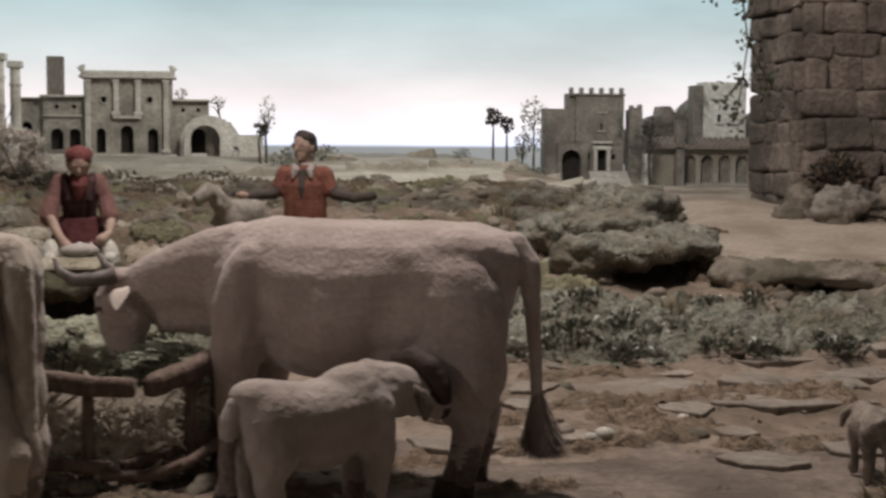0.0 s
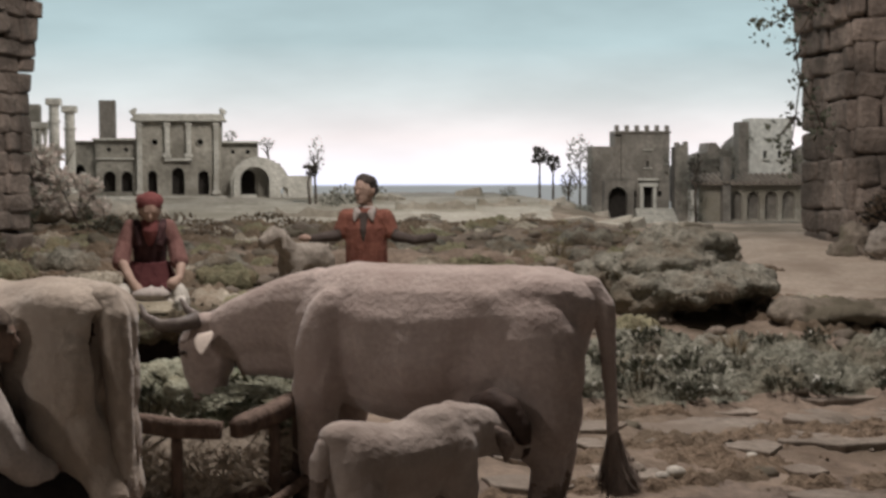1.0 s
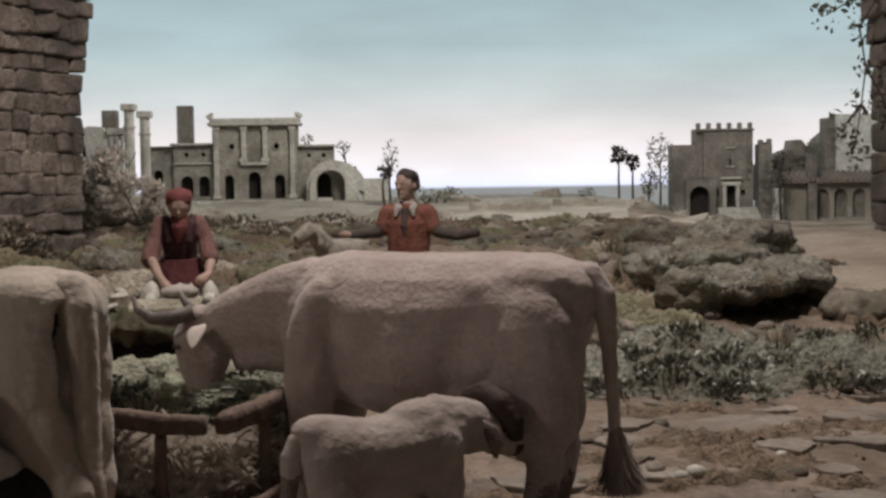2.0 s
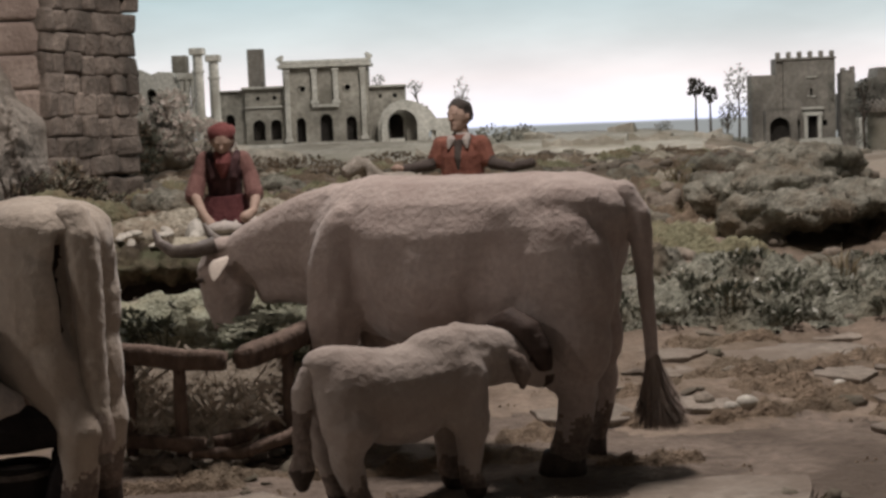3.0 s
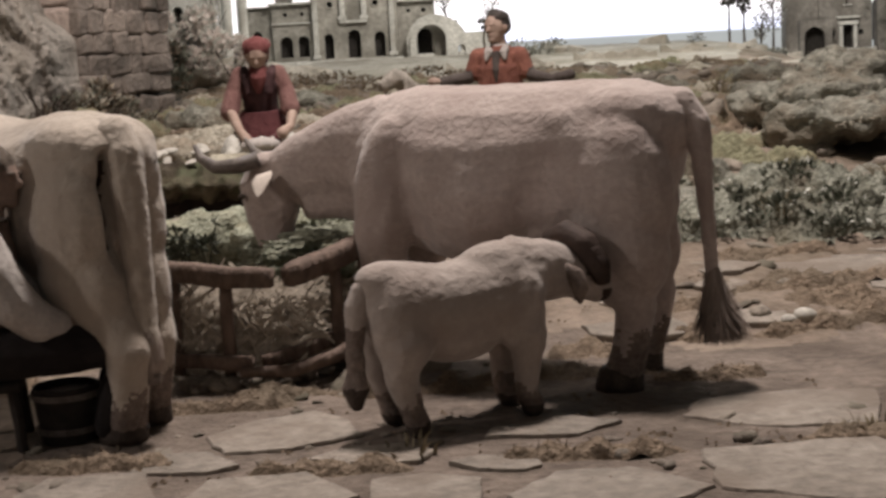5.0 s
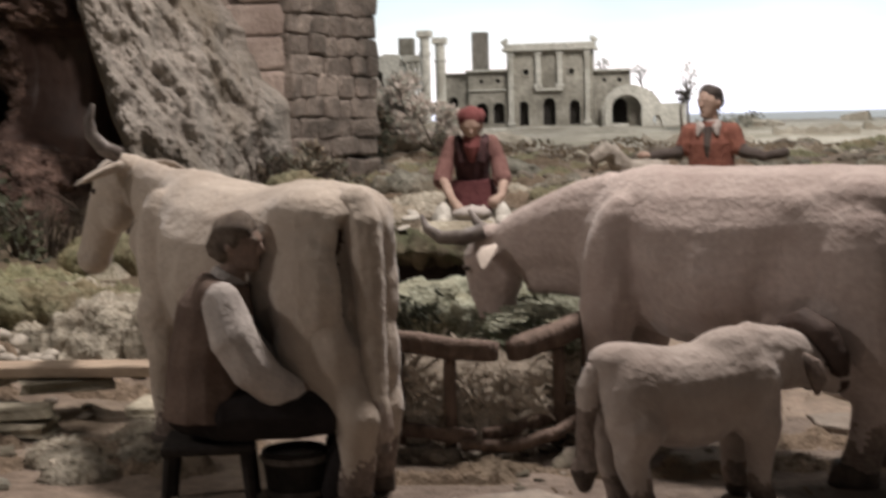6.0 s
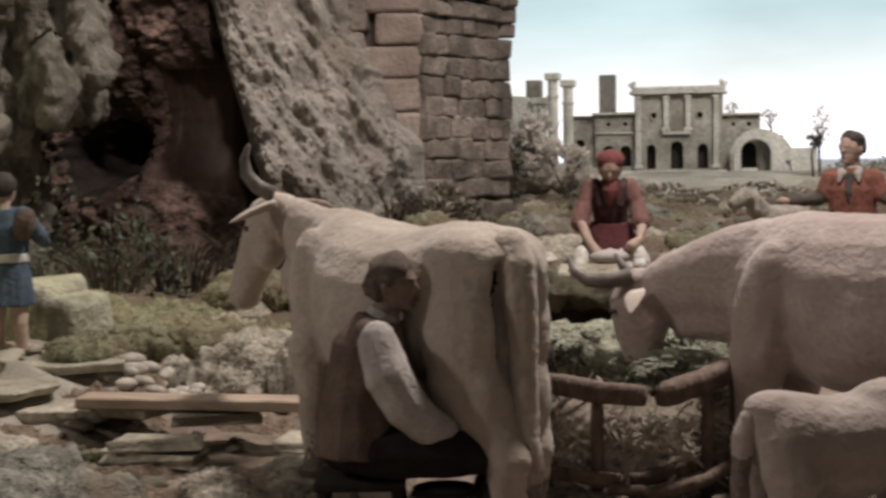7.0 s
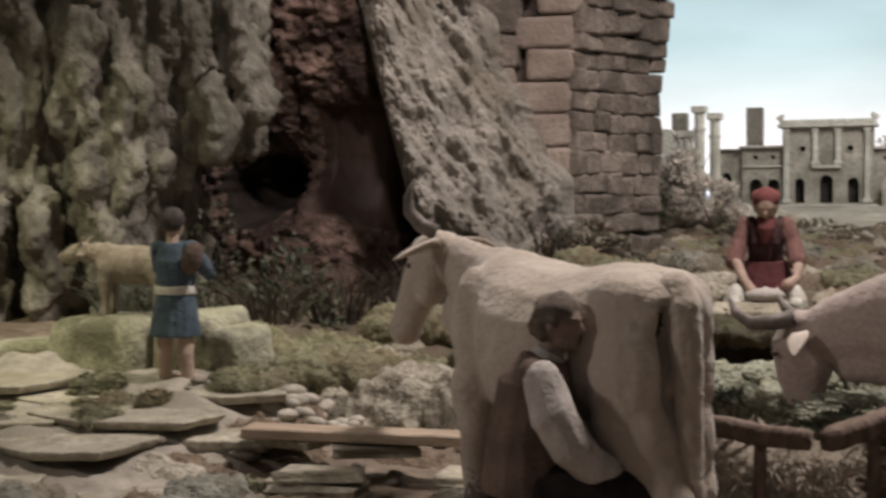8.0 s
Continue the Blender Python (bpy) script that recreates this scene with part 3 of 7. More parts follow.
def build_pavement():
    yard = thing("pavement", (0, 0, 0), 0, "broken grey flagstones laid loosely in trodden earth", "pavement", kind="structure")
    rows = ((0.275, 0.43, 0.045, 0.195, 0.105, -7, 0.013), (0.455, 0.365, 0.03, 0.20, 0.13, 6, 0.016), (0.46, 0.475, 0.05, 0.10, 0.09, 8, 0.012),
            (0.545, 0.455, 0.05, 0.10, 0.09, -5, 0.012), (0.315, 0.315, 0.03, 0.065, 0.085, -18, 0.011), (0.138, 0.245, 0.02, 0.088, 0.095, 10, 0.012),
            (0.34, 0.112, 0.01, 0.078, 0.07, 14, 0.010), (0.146, 0.425, 0.04, 0.075, 0.06, 6, 0.011), (0.132, 0.35, 0.03, 0.07, 0.06, -8, 0.011),
            (0.345, 0.225, 0.02, 0.05, 0.05, 30, 0.010), (0.60, 0.32, 0.035, 0.16, 0.13, 10, 0.013), (0.64, 0.52, 0.055, 0.14, 0.11, -10, 0.013),
            (0.37, 0.545, 0.055, 0.13, 0.055, 6, 0.012), (0.04, 0.33, 0.03, 0.10, 0.09, -6, 0.012), (0.52, 0.58, 0.06, 0.14, 0.07, 12, 0.012),
            (0.03, 0.21, 0.018, 0.10, 0.08, 16, 0.011), (0.55, 0.20, 0.02, 0.11, 0.09, -14, 0.012), (0.47, 0.155, 0.015, 0.09, 0.06, 8, 0.010),
            (0.78, 0.88, 0.03, 0.26, 0.08, -4, 0.024), (0.98, 0.96, 0.03, 0.26, 0.08, 3, 0.024), (0.74, 1.05, 0.03, 0.24, 0.07, 2, 0.02), (1.0, 1.10, 0.03, 0.24, 0.07, -3, 0.02), (0.64, 0.97, 0.03, 0.16, 0.06, 8, 0.02), (0.76, 0.62, 0.03, 0.18, 0.10, 5, 0.014), (0.88, 0.55, 0.03, 0.2, 0.1, -6, 0.014),
            (-0.41, -0.262, 0.020, 0.125, 0.115, 4, 0.012), (-0.272, -0.262, 0.021, 0.135, 0.115, -6, 0.012), (-0.165, -0.262, 0.020, 0.085, 0.085, 12, 0.012),
            (-0.118, -0.205, 0.019, 0.075, 0.035, -14, 0.012), (-0.045, -0.275, 0.020, 0.135, 0.095, 8, 0.012), (0.105, -0.250, 0.022, 0.16, 0.14, -5, 0.014),
            (0.0, -0.37, 0.02, 0.13, 0.085, 0, 0.012), (0.265, -0.30, 0.021, 0.145, 0.13, 15, 0.014), (-0.53, -0.27, 0.019, 0.11, 0.12, -10, 0.012),
            (-0.29, -0.10, 0.0165, 0.12, 0.10, 20, 0.010), (-0.215, -0.175, 0.0165, 0.11, 0.05, 6, 0.010), (-0.16, -0.365, 0.02, 0.15, 0.1, 0, 0.012),
            (-0.33, -0.385, 0.02, 0.16, 0.11, 10, 0.012), (-0.50, -0.39, 0.02, 0.14, 0.11, -8, 0.012), (0.15, -0.385, 0.021, 0.14, 0.1, 6, 0.012),
            (-0.345, -0.175, 0.0165, 0.10, 0.055, -4, 0.010), (-0.07, -0.12, 0.0155, 0.11, 0.06, 10, 0.010), (0.11, -0.09, 0.0155, 0.16, 0.10, -12, 0.010))
    for i, (x, y, z, sx, sy, turn, thick) in enumerate(rows):
        rng = random.Random(900 + i)
        bed = min(ground_height(x + a * sx * 0.4, y + b * sy * 0.4) for a, b in ((0, 0), (-1, 0), (1, 0), (0, -1), (0, 1)))
        slab(yard, x, y, bed + (0.007 if y > 0 else 0.004), sx * (1.12 if y > 0 else 1), sy * (1.12 if y > 0 else 1), turn, thick, 100 + i, FLAG, (rng.uniform(0.0, 2.0), rng.uniform(-0.8, 0.8)))
    court = thing("pavement", (0, 0, 0), 0, "pale worn stone slabs stepping up before the cave", "pavement", kind="structure")
    rows = ((-0.985, 0.06, 0.072, 0.13, 0.06, 10, 0.014), (-1.13, 0.23, 0.08, 0.17, 0.09, 0, 0.014), (-0.985, 0.235, 0.074, 0.10, 0.08, 25, 0.02),
            (-1.30, 0.20, 0.082, 0.16, 0.10, -10, 0.014), (-1.22, 0.33, 0.09, 0.2, 0.09, 6, 0.014), (-1.05, 0.36, 0.088, 0.12, 0.08, -12, 0.014),
            (-1.12, 0.12, 0.076, 0.12, 0.09, 8, 0.014), (-1.38, 0.34, 0.092, 0.15, 0.1, 12, 0.014), (-1.18, 0.02, 0.062, 0.13, 0.09, -6, 0.014),
            (-1.02, -0.04, 0.05, 0.1, 0.07, 16, 0.014))
    for i, (x, y, z, sx, sy, turn, thick) in enumerate(rows):
        slab(court, x, y, ground_height(x, y) + 0.004, sx * 1.6, sy * 1.55, turn, thick * 0.75, 300 + i, FLAG_WARM, (1, -1))


def sheet(name, cols, rows, shape, material, label, category, mats=None, kind=""):
    """A lumpy rock face from a function of u, v in 0..1."""
    grid = [shape(i / cols, j / rows) for j in range(rows + 1) for i in range(cols + 1)]
    n = cols + 1
    faces = [(j * n + i, j * n + i + 1, (j + 1) * n + i + 1, (j + 1) * n + i) for j in range(rows) for i in range(cols)]
    # the sides and the back of the mass
    rim = [i for i in range(n)] + [j * n + cols for j in range(1, rows + 1)] + [rows * n + i for i in range(cols - 1, -1, -1)] + [j * n for j in range(rows - 1, 0, -1)]
    back = max(p[1] for p in grid) + 0.12
    first = len(grid)
    grid += [(grid[k][0], back, grid[k][2]) for k in rim]
    m = len(rim)
    faces += [(rim[k], first + k, first + (k + 1) % m, rim[(k + 1) % m]) for k in range(m)] + [tuple(first + k for k in range(m))]
    me = bpy.data.meshes.new(name)
    me.from_pydata(grid, [], faces)
    for m in material if isinstance(material, list) else [material]:
        me.materials.append(m)
    if mats:
        me.polygons.foreach_set("material_index", [mats(*np.mean([grid[i] for i in f], axis=0)) for f in faces])
    me.polygons.foreach_set("use_smooth", [True] * len(faces))
    return tagged(new(name, me), label, category, kind=kind)


def build_cliffs():
    def cells(x, y, z):
        return 1 - min(1.0, noise.noise(Vector((x, y, z)), noise_basis="VORONOI_F1"))

    def billow(x, y, z):
        """Rounded lumps parted by creases."""
        return abs(noise.noise(Vector((x, y, z)))) - 0.25

    def mass(u, v):
        z = 0.12 + 0.9 * v
        left = np.interp(z, (0.12, 0.245, 0.335, 0.679, 1.0), (-1.10, -1.14, -1.18, -1.265, -1.34))
        right = np.interp(z, (0.12, 0.2, 0.35, 0.47, 0.6, 0.72, 1.0), (-0.93, -0.955, -0.985, -1.06, -1.11, -1.17, -1.24))
        x, y = left + (right - left) * u, 1.34 + 0.42 * u - 0.15 * math.sin(math.pi * min(1, u * 1.1)) - 0.1 * (1 - v) * math.sin(math.pi * u)
        if u < 0.08:
            y += (0.08 - u) * 5
        k = 0.055 * fbm(x * 7, y * 5, z * 6, 3) + 0.046 * billow(x * 15, y * 15, z * 12) + 0.017 * billow(x * 34, y * 34, z * 30) + 0.009 * billow(x * 75, y * 75, z * 66) + 0.006 * fbm(x * 120, y * 120, z * 120, 2) + 0.03
        return (x + 0.4 * (k - 0.05), y - k * 1.3, z + 0.3 * (k - 0.05))

    sheet("rock_outcrop", 150, 280, mass, ROCK, "rough grey craggy rock leaning on the ruined arch", "rock")

    rng = random.Random(77)
    bm = bmesh.new()
    # hanging folds of rock, each a string of swellings
    for x, y, r, low, high in ((-2.02, 0.86, 0.06, 0.05, 1.0), (-1.95, 0.90, 0.05, 0.05, 0.9), (-1.90, 0.94, 0.05, 0.05, 1.0), (-1.85, 0.97, 0.055, 0.34, 1.0), (-1.80, 0.99, 0.05, 0.38, 1.0),
                               (-1.76, 0.98, 0.055, 0.20, 1.0), (-1.70, 1.0, 0.05, 0.30, 1.0), (-1.655, 0.985, 0.045, 0.24, 0.95), (-1.615, 0.965, 0.032, 0.42, 1.0), (-1.58, 1.0, 0.045, 0.22, 0.70),
                               (-1.535, 1.03, 0.05, 0.40, 1.0), (-1.51, 1.04, 0.05, 0.46, 0.7), (-1.45, 1.05, 0.045, 0.44, 1.0), (-1.425, 1.07, 0.04, 0.46, 1.0), (-1.84, 0.93, 0.035, 0.05, 0.30), (-1.72, 0.95, 0.035, 0.05, 0.26),
                               (-1.60, 1.0, 0.05, 0.05, 0.22), (-1.575, 0.99, 0.045, 0.05, 0.46), (-1.62, 0.97, 0.04, 0.05, 0.50), (-1.54, 1.04, 0.035, 0.36, 0.5)):
        z, drift = high, 0.0
        while z > low:
            drift += rng.uniform(-0.012, 0.012)
            s = r * rng.uniform(0.65, 1.15) * (0.6 + 0.4 * step(z, low, low + 0.12))
            ball(bm, (x + drift, y + rng.uniform(-0.045, 0.03), z), (s * 0.85, s, s * rng.uniform(1.6, 3.4)), u=10, v=8)
            z -= s * rng.uniform(0.9, 1.6)
    box(bm, -2.5, 1.0, 0.0, -1.56, 1.2, 1.05)
    box(bm, -1.62, 1.03, 0.40, -1.42, 1.2, 1.05)
    bm = fuse(bm, 0.0065, 2)
    bm.normal_update()
    for v in bm.verts:
        x, y, z = v.co
        k = 0.026 * fbm(x * 18, y * 18, z * 9, 3) + 0.022 * billow(x * 20, y * 20, z * 7) + 0.020 * billow(x * 40 + 3, y * 40, z * 16) + 0.012 * billow(x * 85, y * 85, z * 45) + 0.006
        v.co += v.normal * k
    tagged(part("cave_cliff", bm, ROCK_FLUTE, smooth=True), "tall fluted grey-brown rock face of a cave mouth", "rock")

    def bark(u, v):
        x, z = -1.70 + 0.51 * u, 0.04 + 1.0 * v
        y = 1.44 - 0.16 * (1 - step(v, 0.16, 0.36)) * math.sin(math.pi * min(1, u / 0.9)) - 0.06 * step(z, 0.43, 0.58) * (1 - step(x, -1.29, -1.22))
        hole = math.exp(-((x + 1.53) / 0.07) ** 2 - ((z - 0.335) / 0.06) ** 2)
        smooth = step(x, -1.42, -1.38) * step(z, 0.22 - 0.3 * (x + 1.3), 0.30 - 0.3 * (x + 1.3)) * (1 - step(z, 0.48, 0.52))
        k = (1 - 0.95 * smooth) * (0.030 * cells(x * 12, 2.0, z * 10) + 0.012 * cells(x * 30, 5.0, z * 60) + 0.016 * fbm(x * 40, z * 70, 3.0, 4)) + 0.02 * fbm(x * 4, z * 2, 8, 2)
        return (x, y - k + 0.25 * hole + 0.16 * step(x, -1.28, -1.2), z)

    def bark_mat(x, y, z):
        # near-black faces put the shade of the hole and the edge crevice into colour
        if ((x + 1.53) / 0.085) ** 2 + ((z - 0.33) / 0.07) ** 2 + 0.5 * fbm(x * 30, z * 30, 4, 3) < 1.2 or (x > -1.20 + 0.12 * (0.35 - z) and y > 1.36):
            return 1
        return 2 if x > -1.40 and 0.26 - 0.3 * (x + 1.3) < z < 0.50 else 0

    sheet("cork_bark", 150, 230, bark, [BARK, HOLLOW_SHADE, SLICK_BARK], "dark reddish-brown cork bark lining a hollow in the cliff", "bark", bark_mat)


def build_arch():
    """Two piers of a ruined stone arch, their inner sides leaning in as the arch begins."""
    def lean(z):
        return 0.44 * max(0.0, z - 0.5) ** 2

    def pier(corner, far, outer, inward, z0, z1, seed, label, quoins):
        ob = thing("arch_pier", (0, 0, 0), 0, label, "ruined arch", "piers of the ruined arch", "structure")
        rng = random.Random(seed)
        corner, far, outer = Vector(corner), Vector(far), Vector(outer)
        bm = bmesh.new()
        heights = [z0 - 0.06 + (z1 - z0 + 0.06) * k / 14 for k in range(15)]
        inner = Vector((inward * -0.012, 0.02))
        plan = [outer + Vector((0, 0.02)), corner + inner, far + inner, Vector((outer.x, far.y))]
        loops = []
        for z in heights:
            loops.append([(p.x + (inward * lean(z) if i in (1, 2) else 0), p.y, z) for i, p in enumerate(plan)])
        rings(bm, loops)
        part("core", bm, MORTAR, ob)

        def run(a, b, z0, z1, course, length, depth, meshes, name, bend=True):
            along = b - a
            total, turn = along.length, math.degrees(math.atan2(along.y, along.x))
            z = z0
            row = 0
            while z < z1:
                h = course * rng.uniform(0.8, 1.25)
                s = -0.01
                while s < total - 0.004:
                    w = min(length * (rng.uniform(0.65, 1.4) if s > 0 or row % 2 == 0 else rng.uniform(0.4, 0.6)), total - s + 0.012)
                    if total - s - w < length * 0.35:
                        w = total - s + 0.01
                    p = a + along * ((s + w / 2) / total)
                    shift = inward * lean(z + h / 2) if bend else inward * lean(z + h / 2) * max(0, 1 - (s + w / 2) / total)
                    piece(name, rng.choice(meshes), ob, (p.x + shift, p.y, z + h / 2 + rng.uniform(-0.004, 0.004)),
                          (rng.uniform(-3, 3), rng.uniform(-5, 5), turn + rng.uniform(-4, 4) + 180 * rng.randrange(2)),
                          (w * 1.01, depth * rng.uniform(0.98, 1.22), h * rng.uniform(0.96, 1.12)))
                    s += w
                z += h
                row += 1

        run(corner, far, z0, z1, *((0.045, 0.068) if quoins else (0.062, 0.080)), 0.05, BLOCKS, "building_stone")
        if quoins:
            z, row = z0, 0
            while z < z1:
                w = 0.15 if row % 2 else 0.11
                piece("quoin", QUOINS[row % 5], ob, (corner.x - w / 2 + 0.01 + inward * lean(z + 0.036), corner.y + 0.015, z + 0.036), (0, 0, rng.uniform(-2, 2) + 7), (w, 0.07, 0.072))
                z, row = z + 0.073, row + 1
            run(corner + Vector((-0.13, -0.0)), outer, z0, z1, 0.07, 0.12, 0.05, BLOCKS, "building_stone", False)
        else:
            run(corner, outer, z0, z1, 0.066, 0.10, 0.055, BLOCKS, "building_stone", False)

    pier((-1.0, 1.83), (-0.88, 2.125), (-1.5, 1.78), 1, 0.13, 1.02, 5, "ruined arch pier of brown rubble with pinkish quoins", True)
    pier((1.062, 1.80), (1.058, 2.07), (1.85, 1.74), -1, 0.14, 1.02, 6, "ruined arch pier of large brown weathered stones", False)


def lump(name, parts, voxel, wobble, size, materials, place, turn, label, category, group="", kind="", paint=None):
    """Rock or moss made of melted balls."""
    bm = bmesh.new()
    for c, r in parts:
        ball(bm, c, r)
    bm = fuse(bm, voxel, 2, wobble, size)
    if paint:
        for f in bm.faces:
            f.material_index = paint(f.calc_center_median())
    if category in ("moss", "bush"):
        bm.normal_update()
        fuzz(bm, 3000 if category == "moss" else 2500, 0.010 if category == "moss" else 0.02, random.Random(int(abs(place[0]) * 1000)))
    ob = part(name, bm, materials, smooth=True)
    ob.matrix_world = pose(*place, 0, 0, turn)
    return tagged(ob, label, category, group, kind)


def fibre(bm, p, n, d, length, width, mat):
    """One soft fibre lying along a surface of normal n."""
    d = d - n * d.dot(n)
    if d.length < 0.05:
        return
    d = (d.normalized() + n * 0.28).normalized() * length
    w = d.cross(n).normalized() * width
    bm.faces.new([bm.verts.new(q) for q in (p - n * 0.0006 - w, p - n * 0.0006 + w, p + d)]).material_index = mat


def fuzz(bm, count, length, rng, mat=0, where=None):
    """Soft drooping fibres on the upper faces of a mesh."""
    skin = [(f.calc_center_median(), f.normal.copy()) for f in bm.faces if f.normal.z > -0.3]
    for _ in range(count):
        p, n = rng.choice(skin)
        if where and not where(p):
            continue
        p = p + Vector((rng.uniform(-1, 1), rng.uniform(-1, 1), 0)) * 0.003
        d = Vector((n.x + rng.gauss(0, 0.5), n.y + rng.gauss(0, 0.5), -0.5 + rng.gauss(0, 0.4)))
        fibre(bm, p, n, d, length * rng.uniform(0.6, 1.5), 0.0009, mat)


def moss_mat(bm, x0, y0, rx, ry, rise, rng, mat=0, fibres=220000):
    """A low ragged mat of moss over the ground, with its fibres."""
    n = max(6, int(rx / (0.004 if y0 < 1.1 else 0.007)))
    made = {}
    for j in range(-n, n + 1):
        for i in range(-n, n + 1):
            u, v = i / n, j / n
            x, y = x0 + rx * u, y0 + ry * v
            edge = 1 - math.sqrt(u * u + v * v) + 0.45 * fbm(x * 25, y * 25, 3.3, 3)
            if edge > -0.08:
                h = rise * step(edge, 0.0, 0.5) * (0.8 + 0.8 * fbm(x * 55, y * 55, 6.1, 3))
                made[i, j] = bm.verts.new((x, y, ground_height(x, y) + h - 0.0015))
    quads = []
    for (i, j), a in list(made.items()):
        q = [made.get(k) for k in ((i, j), (i + 1, j), (i + 1, j + 1), (i, j + 1))]
        if all(q):
            f = bm.faces.new(q)
            f.material_index, f.smooth = mat, True
            quads.append(q)
    for _ in range(int(rx * ry * fibres)):
        q = rng.choice(quads) if quads else None
        if not q:
            break
        p = q[0].co.lerp(q[2].co, rng.random())
        n = (q[1].co - q[0].co).cross(q[3].co - q[0].co).normalized()
        fibre(bm, p, n, Vector((rng.uniform(-1, 1), rng.uniform(-1, 1), 0.1)), rng.uniform(0.004, 0.010), 0.0007, mat)


def crag(name, parts, place, turn, label, category, material, rough=1.0, voxel=0.0045, group=""):
    """Broken rock: melted balls roughened into ledges and pits."""
    bm = bmesh.new()
    for c, r in parts:
        ball(bm, c, r)
    bm = fuse(bm, voxel, 1)
    bm.normal_update()
    ox, oy = place[0] * 7, place[1] * 7
    for v in bm.verts:
        x, y, z = v.co.x + ox, v.co.y + oy, v.co.z
        low = 0.026 * fbm(x * 13, y * 13, z * 26, 3)
        k = 0.0035 * noise.ridged_multi_fractal(Vector((x * 22, y * 22, z * 45)), 0.9, 2.1, 4, 0.9, 2.0)
        k += 0.012 * (1 - min(1.0, noise.noise(Vector((x * 26, y * 26, z * 40)), noise_basis="VORONOI_F1"))) + 0.004 * fbm(x * 90, y * 90, z * 90, 3)
        v.co += v.normal * (low * max(rough, 0.75) + (k - 0.012) * rough)
    if material is MOSSY_ROCK:
        for mat, seed, low in ((1, 5, 0.05), (2, 6, 0.12)):
            fuzz(bm, int(70000 * parts[0][1][0] * parts[0][1][1] * 4), 0.010, random.Random(seed), mat, lambda p: fbm(p.x * 16 + ox + seed, p.y * 16 + oy, p.z * 20, 3) > low)
    ob = part(name, bm, [material, GREEN_MOSS, PALE_MOSS], smooth=True)
    ob.matrix_world = pose(*place, 0, 0, turn)
    return tagged(ob, label, category, group)


def build_rocks():
    rng = random.Random(11)
    # the overhanging boulder of the bank and its neighbours
    crag("boulder", [((0.02, 0.02, 0.035), (0.12, 0.10, 0.03)), ((-0.05, 0.03, 0.02), (0.06, 0.06, 0.04)), ((0.1, 0.05, 0.04), (0.11, 0.08, 0.03)), ((0.03, 0.14, 0.065), (0.1, 0.09, 0.038)), ((0.10, 0.22, 0.095), (0.11, 0.10, 0.042))],
         (0.43, 1.06, 0.115), 6, "grey-green weathered boulder overhanging a dark hollow", "boulder", MOSSY_ROCK, 0.5)
    crag("boulder", [((0, 0, 0), (0.10, 0.08, 0.04)), ((0.08, 0.03, 0.0), (0.08, 0.07, 0.035))], (0.40, 1.30, 0.165), 20, "grey-green craggy rock on the bank", "boulder", MOSSY_ROCK, 0.7)
    crag("boulder", [((0, 0, 0), (0.08, 0.06, 0.035)), ((0.07, 0.04, 0.0), (0.06, 0.05, 0.03))], (0.53, 1.42, 0.175), -10, "pale craggy rock beside the track", "boulder", MOSSY_ROCK, 0.7)
    crag("boulder", [((0, 0, 0), (0.11, 0.08, 0.035)), ((0.08, 0.02, 0.0), (0.08, 0.06, 0.03)), ((-0.08, 0.02, -0.005), (0.07, 0.06, 0.03))], (0.385, 0.80, 0.06), 0,
         "mossy low boulder among leafy plants", "boulder", MOSSY_ROCK, 0.8)
    crag("boulder", [((0, 0, 0), (0.20, 0.06, 0.022)), ((0.15, 0.02, 0.0), (0.12, 0.05, 0.022)), ((-0.13, 0.0, 0.0), (0.09, 0.05, 0.02))], (0.78, 0.95, 0.112), -6,
         "long brown earth-stained rock ledge", "boulder", STONE_GREY, 0.5)
    crag("boulder", [((0, 0, 0), (0.14, 0.05, 0.02)), ((0.13, 0.0, 0.0), (0.1, 0.05, 0.02))], (0.82, 0.80, 0.085), -4, "low brown rock ledge at the foot of the bank", "boulder", STONE_GREY, 0.45)
    crag("boulder", [((0, 0, 0), (0.1, 0.07, 0.04)), ((-0.09, 0.02, 0.0), (0.07, 0.05, 0.03))], (0.16, 0.90, 0.07), 10, "low grey rock on the bank", "boulder", MOSSY_ROCK)
    crag("boulder", [((0, 0, 0), (0.07, 0.05, 0.03)), ((0.06, 0.02, 0.0), (0.05, 0.05, 0.025))], (0.17, 0.74, 0.052), 30, "low mossy rock among leaves", "boulder", MOSSY_ROCK, 0.9)
    crag("boulder", [((0, 0, 0), (0.08, 0.05, 0.025)), ((0.08, 0.02, 0.0), (0.07, 0.05, 0.025))], (0.60, 0.74, 0.058), -20, "low mossy rock among leaves", "boulder", MOSSY_ROCK, 0.9)
    for x, y, s in ((0.05, 1.2, 0.07), (-0.02, 1.35, 0.05), (0.2, 1.25, 0.08), (0.28, 1.5, 0.06), (0.12, 1.8, 0.07), (0.45, 1.75, 0.08), (0.3, 2.1, 0.08), (-0.4, 1.7, 0.07), (-0.7, 1.7, 0.07), (0.05, 2.3, 0.08), (-0.55, 2.2, 0.09), (0.55, 2.2, 0.08)):
        crag("boulder", [((0, 0, 0), (s, s * 0.7, s * 0.35)), ((s * 0.7, s * 0.2, 0), (s * 0.7, s * 0.5, s * 0.3))], (x, y, ground_height(x, y)), x * 300, "rough brown rock in the field", "boulder",
             MOSSY_ROCK if s > 0.065 else STONE_GREY, 0.8, 0.006, "rocks in the field")
